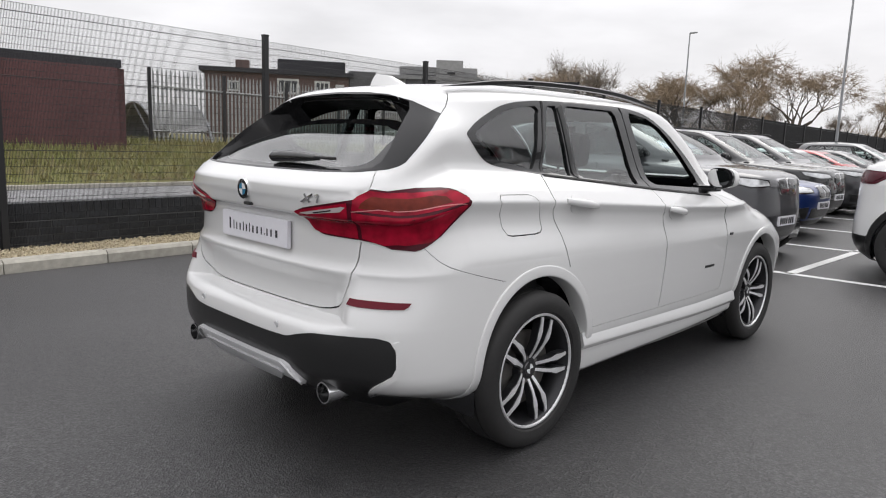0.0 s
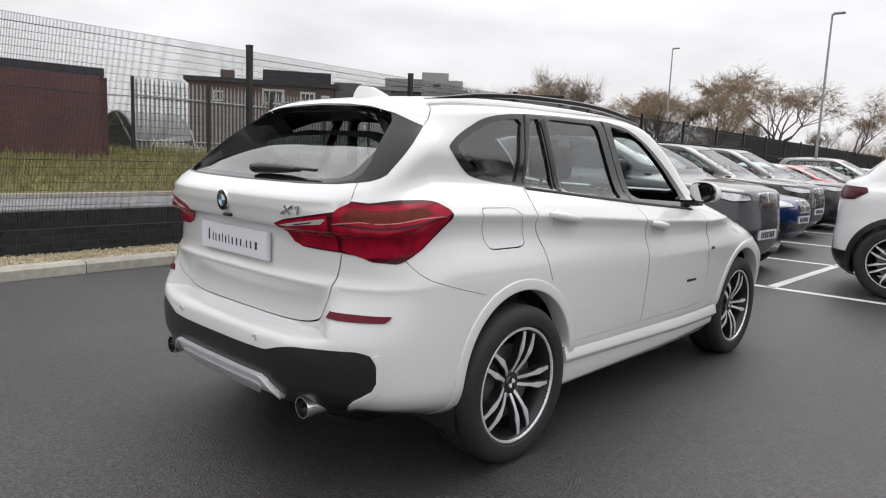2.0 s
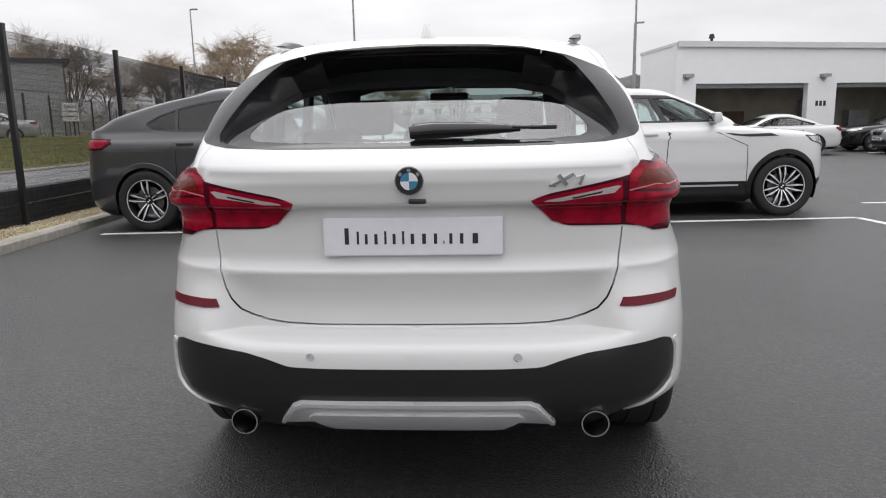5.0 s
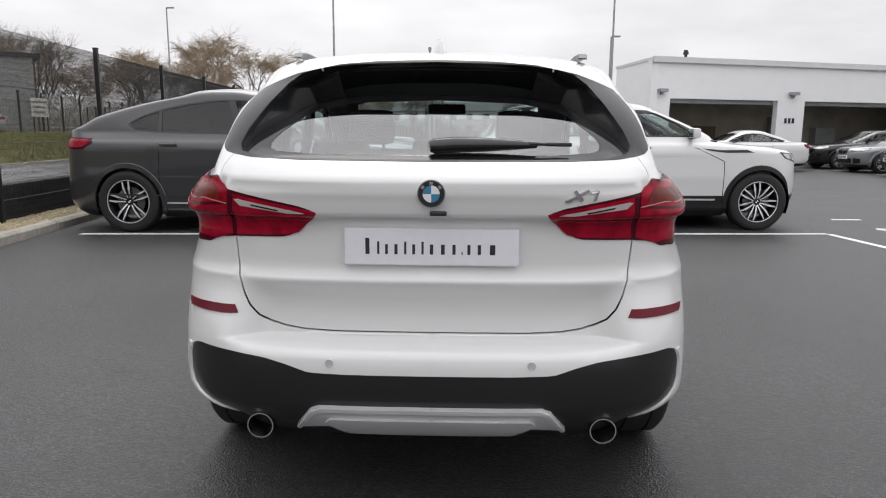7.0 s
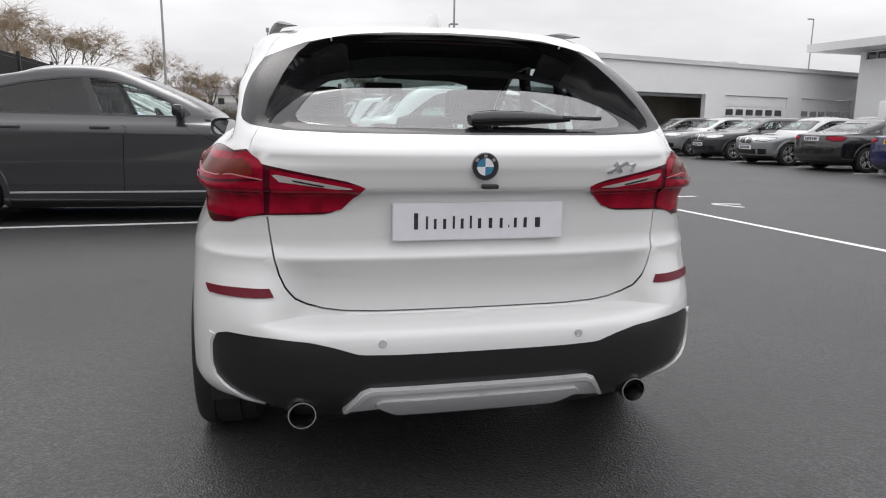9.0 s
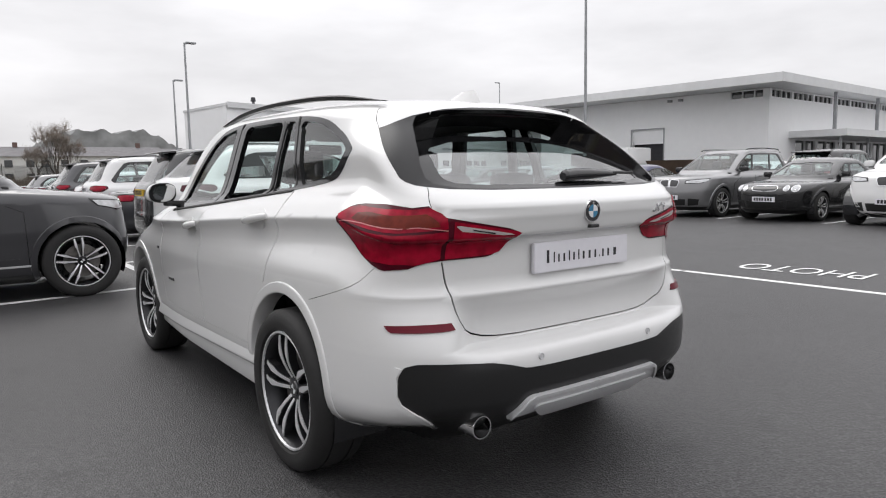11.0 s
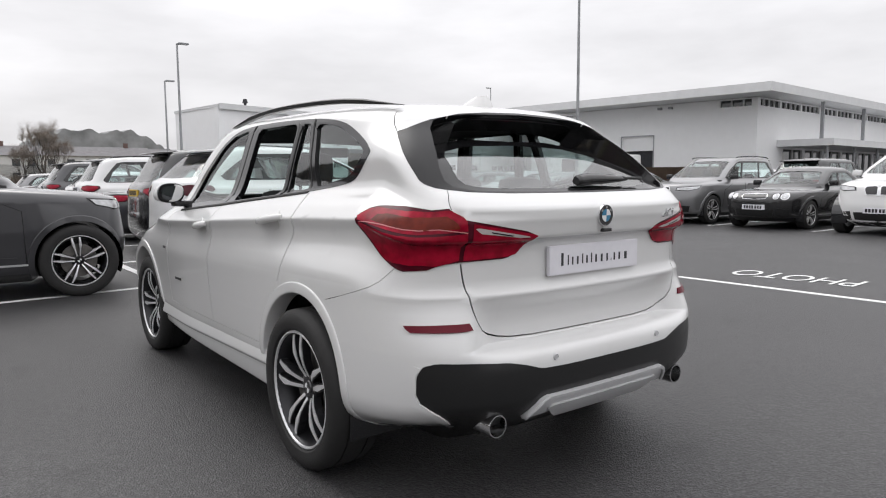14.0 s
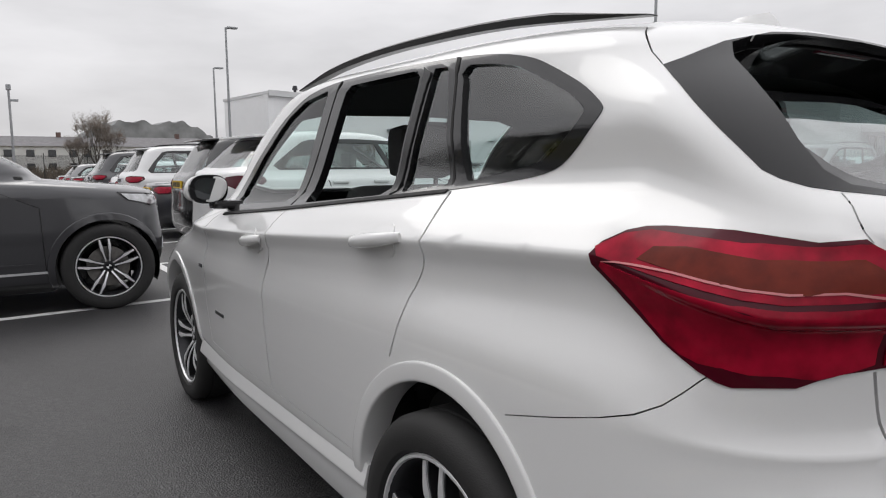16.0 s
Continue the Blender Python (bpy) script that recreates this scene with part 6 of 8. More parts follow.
# side windows
trims = {}
for s in (1, -1):
    trims[s] = patch("window_trim", sk, DLO, M["gloss_black"], suv, 0.002, (s,), "gloss black window surround", 0.025, 0.05, list(PANES.values()))
    for nm, outl in PANES.items():
        if (s, nm) in ((1, "front_door_window"), (-1, "rear_door_window")):
            continue
        patch(nm, sk, outl, M["clear"] if nm == "front_door_window" else M["tint"], trims[s], -0.008, (s,), "", 0.0, 0.06)
    for ln in (sk.poly(("s", [(1.000, 1.472), (0.975, 1.32), (0.937, 1.160)]), close=False), sk.poly(("s", [(1.615, 1.476), (1.675, 1.29), (1.750, 1.088)]), close=False)):
        patch("pillar_seam", sk, ribbon(ln, 0.006), M["rubber"], trims[s], 0.0035, (s,), "", 0.004, 0.05)
    patch("window_bar", sk, ribbon(sk.poly(("s", [(1.120, 1.456), (1.172, 1.140)]), close=False), 0.024), M["plastic"], trims[s], 0.006, (s,), "", 0.012, 0.05)
    patch("belt_strip", sk, ribbon(sk.poly(("s", [(0.945, 1.150), (1.755, 1.077), (2.40, 1.027)]), close=False), 0.013), M["rubber"], trims[s], 0.005, (s,), "", 0.012, 0.05)

# rear window set back under the roof's rear edge
patch("rear_window", sk, REAR_GLASS, M["tint_rear"], tailgate, -0.010, (1, -1), "tinted rear window", 0.0, 0.035, depth=lambda P: -0.135 * np.clip((P[:, 2] - 1.155) / 0.32, 0, 1) ** 1.1)
FRIT = sk.poly(("r", [(0.0, 1.1575), (0.30, 1.1585), (0.528, 1.1635), (0.599, 1.179), (0.611, 1.200), (0.599, 1.244), (0.554, 1.329), (0.509, 1.399), (0.469, 1.435), (0.400, 1.454), (0.30, 1.465), (0.0, 1.475), (0.0, 1.440), (0.30, 1.431), (0.425, 1.405), (0.462, 1.372), (0.512, 1.280), (0.530, 1.232), (0.522, 1.208), (0.495, 1.196), (0.38, 1.186), (0.0, 1.181)]), step=0.025)
patch("window_frit", sk, FRIT, M["gloss_black"], tailgate, -0.0085, (1, -1), "black border printed on the rear window", 0.0, 0.02, depth=lambda P: -0.135 * np.clip((P[:, 2] - 1.155) / 0.32, 0, 1) ** 1.1)
patch("windscreen", sk, SCREEN, M["clear"], suv, -0.004, (1, -1), "", 0.0, 0.08)
# the dark reveal between the side panels and the glass
for s in (1, -1):
    bm = bmesh.new()
    prev = None
    for x, z in ((0.528, 1.163), (0.575, 1.171), (0.600, 1.178), (0.612, 1.200), (0.600, 1.245), (0.578, 1.288), (0.555, 1.330), (0.532, 1.365), (0.510, 1.400), (0.470, 1.436), (0.400, 1.455), (0.350, 1.461)):
        q = sk.find("r", x, z)
        P, N = sk.at([q])[0], sk.normals([q])[0]
        b = P + N * (-0.014 - 0.135 * min(max((P[2] - 1.155) / 0.32, 0), 1) ** 1.1)
        a = P - N * 0.002
        cur = [bm.verts.new((s * a[0], a[1], a[2])), bm.verts.new((s * b[0], b[1], b[2]))]
        if prev:
            bm.faces.new((prev[0], cur[0], cur[1], prev[1]))
        prev = cur
    part("window_reveal", fix_normals(bm), M["gloss_black"], tailgate, "", True)
bm = bmesh.new()
for s in (1, -1):
    prev = None
    for x in np.linspace(0, 0.52, 12):
        q = sk.find("r", x, 1.473 - 0.10 * (x / 0.55) ** 3)
        P, N = sk.at([q])[0], sk.normals([q])[0]
        a, b = P - 0.006 * N, P + np.array([0, 0.17, -0.055])
        cur = [bm.verts.new((s * a[0], a[1], a[2])), bm.verts.new((s * b[0] * 0.97, b[1], b[2]))]
        if prev:
            bm.faces.new((prev[0], cur[0], cur[1], prev[1]))
        prev = cur
part("spoiler_underside", fix_normals(bm), M["gloss_black"], tailgate, "gloss black underside of the roof spoiler", True)
bm = bmesh.new()
box(bm, (0, 0.430, 1.457), (0.22, 0.02, 0.014), bevel=0.004)
part("high_brake_light", bm, M["lens_deep"], tailgate, "dark red high brake light")

# rear wiper with its cover
bm = bmesh.new()
wp = []
for x, z, r in ((-0.012, 1.190, 0.016), (0.004, 1.192, 0.023), (0.06, 1.196, 0.024), (0.16, 1.197, 0.021), (0.26, 1.197, 0.014), (0.315, 1.196, 0.008)):
    q = sk.find("r", x, z)
    p, n = sk.at([q])[0], sk.normals([q])[0]
    wp.append((p + n * 0.006, r))
for (a, ra), (b, rb) in zip(wp, wp[1:]):
    tube(bm, a, b, ra, rb, 12)
arm = part("wiper_cover", fix_normals(bm), M["gloss_black"], tailgate, "black rear wiper", True)
bm = bmesh.new()
pts = [sk.at([sk.find("r", x, z)])[0] + sk.normals([sk.find("r", x, z)])[0] * 0.012 for x, z in ((0.29, 1.196), (0.34, 1.195), (0.395, 1.194))]
for a, b in zip(pts, pts[1:]):
    tube(bm, a, b, 0.007, 0.005, 8)
box(bm, pts[-1], (0.05, 0.012, 0.012), bevel=0.003)
part("wiper_blade", fix_normals(bm), M["plastic"], arm, "")

# tail lamps: lens body in four fields, light guides above them
LAMP_IN = sk.poly(("r", [(0.338, 1.003), (0.352, 1.009), (0.596, 1.053), (0.604, 0.923), (0.437, 0.93), (0.402, 0.938)]))
LAMP_OUT = sk.poly(("r", [(0.616, 1.021), (0.618, 0.925), (0.648, 0.916), (0.692, 0.905)]), ("s", [(0.216, 0.915), (0.243, 0.924), (0.266, 0.939), (0.295, 0.963), (0.385, 1.047), (0.38, 1.053)]))
LAMP_TOP = sk.poly(("r", [(0.616, 1.029), (0.617, 1.063), (0.628, 1.079), (0.657, 1.099)]), ("s", [(0.32, 1.103), (0.362, 1.096), (0.400, 1.073), (0.390, 1.06)]))
AMBER = sk.poly(("r", [(0.640, 1.037), (0.645, 1.053), (0.668, 1.077)]), ("s", [(0.25, 1.082), (0.300, 1.079), (0.318, 1.059)]))
GUIDE = ribbon(sk.poly(("r", [(0.617, 1.023), (0.70, 1.034)]), ("s", [(0.25, 1.045), (0.378, 1.054)]), close=False), 0.0045)
DRL = sk.poly(("r", [(0.372, 1.001), (0.385, 1.005), (0.580, 1.039), (0.592, 1.037), (0.572, 1.019), (0.50, 1.011), (0.42, 1.001)]))
DRL_BAR = sk.poly(("r", [(0.450, 1.0105), (0.538, 1.0255), (0.534, 1.0205), (0.456, 1.0070)]))
for s in (1, -1):
    lamp = patch("tail_lamp", sk, LAMP, M["lens_deep"], suv, 0.004, (s,), "dark red wraparound tail lamp", 0.03, 0.014)
    patch("inner_lens", sk, LAMP_IN, M["lens_red"], lamp, 0.0065, (s,), "", 0.003, 0.014)
    patch("outer_lens", sk, LAMP_OUT, M["lens_red"], lamp, 0.0065, (s,), "", 0.003, 0.014)
    patch("upper_lens", sk, LAMP_TOP, M["lens_red"], lamp, 0.0065, (s,), "", 0.003, 0.014)
    patch("turn_signal", sk, AMBER, M["lens_amber"], lamp, 0.008, (s,), "amber brown turn signal lens", 0.002, 0.014)
    patch("light_guide", sk, GUIDE, M["lens_pale"], lamp, 0.009, (s,), "", 0.002, 0.014)
    patch("clear_strip", sk, DRL, M["lens_clear"], lamp, 0.0085, (s,), "pale clear strip", 0.002, 0.012)
    patch("strip_marking", sk, DRL_BAR, M["badge_black"], lamp, 0.0095, (s,), "", 0.001, 0.012)
    refl = sk.poly(("r", [(0.600, 0.683), (0.611, 0.708), (0.70, 0.707), (0.795, 0.704), (0.792, 0.692), (0.784, 0.681), (0.70, 0.681)]), step=0.015)
    patch("reflector", sk, refl, M["reflector"], suv, 0.006, (s,), "dark red bumper reflector", 0.012, 0.012)
    # the pale lip that edges the black insert
    lip = sk.poly(("r", [(0.782, 0.567), (0.793, 0.537), (0.793, 0.467), (0.783, 0.435), (0.755, 0.409), (0.640, 0.329)]), close=False, step=0.02)
    patch("bumper_lip", sk, ribbon(lip, 0.016), W, suv, 0.005, (s,), "", 0.02, 0.03)
    sq = sk.find("r", s * 0.299, 0.564)
    p, n = sk.at([sq])[0], sk.normals([sq])[0]
    bm = bmesh.new()
    nn = Vector((0, -1, 0))
    lathe(bm, [(p[1] + 0.006, 0.0125), (p[1] - 0.003, 0.0125), (p[1] - 0.004, 0.0105), (p[1] - 0.0015, 0.0095), (p[1] - 0.002, 0.0001)], 20, "y", (p[0], 0, p[2]))
    sens = part("parking_sensor", fix_normals(bm), M["silver_trim"], suv, "", True)
    # exhaust
    bm = bmesh.new()
    lathe(bm, [(0.14, 0.040), (-0.028, 0.042), (-0.032, 0.041), (-0.032, 0.037), (-0.02, 0.036), (0.14, 0.034)], 32, "y", (s * 0.529, -0.022, 0.338))
    ex = part("exhaust_pipe", fix_normals(bm), M["chrome"], suv, "chrome-tipped round exhaust pipe", True)
    bm = bmesh.new()
    lathe(bm, [(0.12, 0.0355), (0.12, 0.0001)], 24, "y", (s * 0.529, -0.022, 0.338))
    part("pipe_bore", bm, M["badge_black"], ex)
bm = bmesh.new()

SKID = sk.poly(("r", [(0.0, 0.427), (0.335, 0.427), (0.362, 0.415), (0.412, 0.347), (0.392, 0.345), (0.285, 0.357), (0.245, 0.335), (0.0, 0.333)]))
skid = patch("skid_plate", sk, SKID, M["silver_trim"], suv, 0.010, (1, -1), "matt silver diffuser trim", 0.03, 0.02)
SKID_RIM = ribbon(sk.poly(("r", [(0.0, 0.422), (0.325, 0.422), (0.352, 0.412), (0.404, 0.350)]), close=False, step=0.015), 0.011)
patch("skid_rim", sk, SKID_RIM, M["silver_trim"], skid, 0.019, (1, -1), "", 0.010, 0.02)
SKID_TONGUE = sk.poly(("r", [(0.0, 0.392), (0.300, 0.392), (0.318, 0.378), (0.285, 0.352), (0.250, 0.331), (0.0, 0.329)]))
patch("skid_tongue", sk, SKID_TONGUE, M["silver_trim"], skid, 0.018, (1, -1), "", 0.012, 0.03)

# number board, its frame and bars in place of the lettering
tilt = Matrix.Translation((0, -0.030, 0.9005)) @ pose(0, 0, 0, 0)
mk = lambda a, b, h: tilt @ Vector((a, -h, b))
bm = bmesh.new()
slab(bm, [(-0.260, -0.0555), (0.260, -0.0555), (0.260, 0.0555), (-0.260, 0.0555)], -0.012, 0.006, mk)
bmesh.ops.bevel(bm, geom=bm.edges[:], offset=0.0025, segments=2, affect="EDGES")
board = part("number_board", fix_normals(bm), M["plate_white"], tailgate, "white dealer board with dark bars for lettering")
x = -0.205
for w, h, base in ((0.034, 0.048, 0), (0.018, 0.038, 0), (0.022, 0.030, 0), (0.026, 0.030, 0), (0.018, 0.038, 0), (0.024, 0.030, 0), (0.018, 0.038, 0), (0.028, 0.030, 0), (0.030, 0.030, 0), (0.026, 0.030, 0), (0.009, 0.009, 0), (0.025, 0.030, 0), (0.028, 0.030, 0), (0.044, 0.030, 0)):
    bm = bmesh.new()
    slab(bm, [(x + w * 0.22, -0.021), (x + w * 0.58, -0.021), (x + w * 0.58, -0.021 + h), (x + w * 0.22, -0.021 + h)], 0.0062, 0.0068, mk)
    part("letter_bar", fix_normals(bm), M["ink"], board)
    x += w + 0.0048

# round badge: dark ring with pale quarters, and the model mark as plain strokes
bq = sk.find("r", 0.0, 1.064)
bp = sk.at([bq])[0]
bt = Matrix.Translation((0, bp[1] - 0.002, 1.064)) @ pose(0, 0, 0, 2)
bk = lambda a, b, h: bt @ Vector((a, -h, b))
bm = bmesh.new()
slab(bm, [(0.041 * math.cos(2 * math.pi * k / 40), 0.041 * math.sin(2 * math.pi * k / 40)) for k in range(40)], -0.01, 0.004, bk)
badge = part("badge", fix_normals(bm), M["chrome"], tailgate, "round badge with blue and white quarters")
bm = bmesh.new()
slab(bm, [(0.038 * math.cos(2 * math.pi * k / 40), 0.038 * math.sin(2 * math.pi * k / 40)) for k in range(40)], 0.0, 0.005, bk)
part("badge_ring", fix_normals(bm), M["badge_black"], badge)
for k in range(4):
    bm = bmesh.new()
    slab(bm, [(0.0, 0.0)] + [(0.0245 * math.cos(math.pi / 2 * (k + i / 8)), 0.0245 * math.sin(math.pi / 2 * (k + i / 8))) for i in range(9)], 0.005, 0.006, bk)
    part("badge_quarter", fix_normals(bm), M["badge_white"] if k % 2 == 0 else M["badge_blue"], badge)
for a in (-0.9, 0.0, 0.9):
    bm = bmesh.new()
    ca, sa = math.sin(a), math.cos(a)
    slab(bm, [(0.031 * ca + dx * sa - dy * -ca, 0.031 * sa - dx * ca + dy * sa) for dx, dy in ((-0.005, -0.004), (0.005, -0.004), (0.005, 0.004), (-0.005, 0.004))], 0.005, 0.0058, bk)
    part("badge_stroke", fix_normals(bm), M["chrome"], badge)
def stroke(pts, w, z0=1.060, x0=0.405):
    bm = bmesh.new()
    for (a, b), (c, d) in zip(pts, pts[1:]):
        L = math.hypot(c - a, d - b)
        nx, nz = -(d - b) / L * w / 2, (c - a) / L * w / 2
        vs = []
        for hgt in (0.001, 0.006):
            row = []
            for px, pz in ((a + nx, b + nz), (a - nx, b - nz), (c - nx, d - nz), (c + nx, d + nz)):
                q = sk.find("r", x0 + px, z0 + pz)
                p = sk.at([q])[0] + sk.normals([q])[0] * hgt
                row.append(bm.verts.new(p))
            vs.append(row)
        bm.faces.new(vs[1])
        for i in range(4):
            bm.faces.new((vs[0][i], vs[0][(i + 1) % 4], vs[1][(i + 1) % 4], vs[1][i]))
    part("model_mark", fix_normals(bm), M["chrome"], tailgate, "chrome model mark in plain strokes")
stroke([(-0.008, -0.014), (0.050, 0.015)], 0.009)
stroke([(0.008, 0.014), (0.032, -0.014)], 0.010)
stroke([(0.056, 0.009), (0.078, 0.014), (0.068, -0.014)], 0.008)
stroke([(-0.018, -0.0145), (0.002, -0.0145)], 0.005)
bm = bmesh.new()
box(bm, (0.02, -0.064, 1.006), (0.05, 0.025, 0.014), bevel=0.005)
part("reversing_camera", bm, M["plastic"], tailgate)

# roof rails, aerial fin
rail_y = np.linspace(0.54, 2.10, 14)
rail_z = np.array([sk.top_z(np.interp(t, [0, 0.15, 0.5, 0.8, 1], [0.520, 0.562, 0.600, 0.612, 0.622]), y) for t, y in zip(np.linspace(0, 1, 14), rail_y)])
rail_z = np.convolve(np.r_[rail_z[0], rail_z, rail_z[-1]], [0.25, 0.5, 0.25], "valid")
for s in (1, -1):
    bm = bmesh.new()
    prev = None
    n = 34
    for i in range(n + 1):
        t = i / n
        y = 0.54 + 1.56 * t
        xx = np.interp(t, [0, 0.15, 0.5, 0.8, 1], [0.520, 0.562, 0.600, 0.612, 0.622])
        hh = 0.011 * min(1, 6 * t + 0.12, 6 * (1 - t) + 0.12)
        wz = np.interp(y, rail_y, rail_z) + 0.016 + 0.026 * math.sin(math.pi * t)
        ring = [bm.verts.new((s * (xx + dx), y, wz + dz)) for dx, dz in ((-0.014, -hh), (0.016, -hh), (0.018, hh * 0.5), (0.010, hh), (-0.008, hh), (-0.014, hh * 0.5))]
        if prev:
            for k in range(6):
                bm.faces.new((prev[k], prev[(k + 1) % 6], ring[(k + 1) % 6], ring[k]))
        else:
            bm.faces.new(ring)
        prev = ring
    bm.faces.new(prev)
    part("roof_rail", fix_normals(bm), M["plastic"], suv, "satin black roof rail", True)
bm = bmesh.new()
prev = None
for i in range(11):
    t = i / 10
    z = 1.512 + 0.070 * t
    y0, y1 = 0.575 + 0.035 * t ** 2, 0.865 - 0.16 * t ** 1.5
    ring = []
    for k in range(14):
        a = 2 * math.pi * k / 14
        ring.append(bm.verts.new((0.038 * (1 - t * 0.70) * math.sin(a), (y0 + y1) / 2 - (y1 - y0) / 2 * math.cos(a), z)))
    if prev:
        for k in range(14):
            bm.faces.new((prev[k], prev[(k + 1) % 14], ring[(k + 1) % 14], ring[k]))
    prev = ring
bm.faces.new(prev)
part("aerial_fin", fix_normals(bm), W, suv, "white shark-fin aerial", True)

# arch mouldings, liners, sills
for s in (1, -1):
    for yc in (HUB_R, HUB_F):
        bm = bmesh.new()
        rows = []
        n = 44
        for i in range(n + 1):
            a = math.pi * 1.165 - math.pi * 1.33 * i / n
            row = []
            for r, out in ((ARCH - 0.004, -0.075), (ARCH - 0.004, 0.002), (ARCH - 0.002, 0.0055), (ARCH + 0.001, 0.0070), (ARCH + 0.005, 0.0075), (ARCH + 0.037, 0.0065), (ARCH + 0.041, 0.0058), (ARCH + 0.043, 0.004), (ARCH + 0.044, -0.004)):
                yy, zz = arch_at(yc, r, a)
                zz = max(zz, 0.262 if yy < HUB_R - 0.2 else 0.225)
                q = sk.find("s", yy, zz)
                xx = sk.at([q])[0][0]
                row.append(bm.verts.new((s * (xx + out), yy, zz)))
            rows.append(row)
        for A, B in zip(rows, rows[1:]):
            for k in range(8):
                bm.faces.new((A[k], A[k + 1], B[k + 1], B[k]))
        part("arch_moulding", fix_normals(bm), W, suv, "", True)
        bm = bmesh.new()
        edge = 0.84 if yc == HUB_R else 0.775
        prof = [(s * edge, ARCH + 0.002), (s * 0.60, ARCH + 0.002), (s * 0.58, 0.05)]
        rings = []
        for x, r in prof:
            rings.append([bm.verts.new((x, *arch_at(yc, r, a))) for a in np.linspace(-0.16 * math.pi, 1.16 * math.pi, 30)])
        for A, B in zip(rings, rings[1:]):
            for k in range(29):
                bm.faces.new((A[k], A[k + 1], B[k + 1], B[k]))
        part("arch_liner", bm, M["badge_black"], suv)
    bm = bmesh.new()
    prev = None
    sill = ((0.80, 0.222), (0.824, 0.227), (0.829, 0.229), (0.845, 0.247), (0.848, 0.253), (0.852, 0.324), (0.852, 0.331), (0.855, 0.343), (0.858, 0.345), (0.878, 0.366), (0.8815, 0.370), (0.8825, 0.374), (0.8815, 0.380), (0.869, 0.425), (0.866, 0.430), (0.80, 0.434), (0.78, 0.30))
    for i in range(25):
        y = 1.145 + (2.935 - 1.145) * i / 24
        draw = 1 - 0.058 * smooth01((y - 2.2) / 1.2)
        ring = [bm.verts.new((s * xx * draw, y, zz - (0.020 * (y - 1.2) if zz > 0.32 else -0.012 * (y - 1.2)))) for xx, zz in sill]
        if prev:
            for k in range(17):
                bm.faces.new((prev[k], prev[(k + 1) % 17], ring[(k + 1) % 17], ring[k]))
        else:
            bm.faces.new(ring)
        prev = ring
    bm.faces.new(prev)
    part("side_sill", fix_normals(bm), W, suv, "white side skirt with a stepped ledge", True)
bm = bmesh.new()
box(bm, (0, 2.12, 0.29), (1.30, 2.5, 0.12))
box(bm, (0, 0.50, 0.335), (1.25, 0.80, 0.05))
box(bm, (0, 3.72, 0.31), (1.15, 0.70, 0.05))
part("underbody", bm, M["badge_black"], suv)

# wheels
for s in (1, -1):
    for yc in (HUB_R, HUB_F):
        wheel(suv, s * (0.787 if yc == HUB_R else 0.728), yc, HUB_Z, 0.338, 0.246, 0.225, 5, s, True, True, turn={(1, HUB_R): -0.33, (-1, HUB_R): -0.14, (1, HUB_F): -0.43, (-1, HUB_F): -0.28}[s, yc])

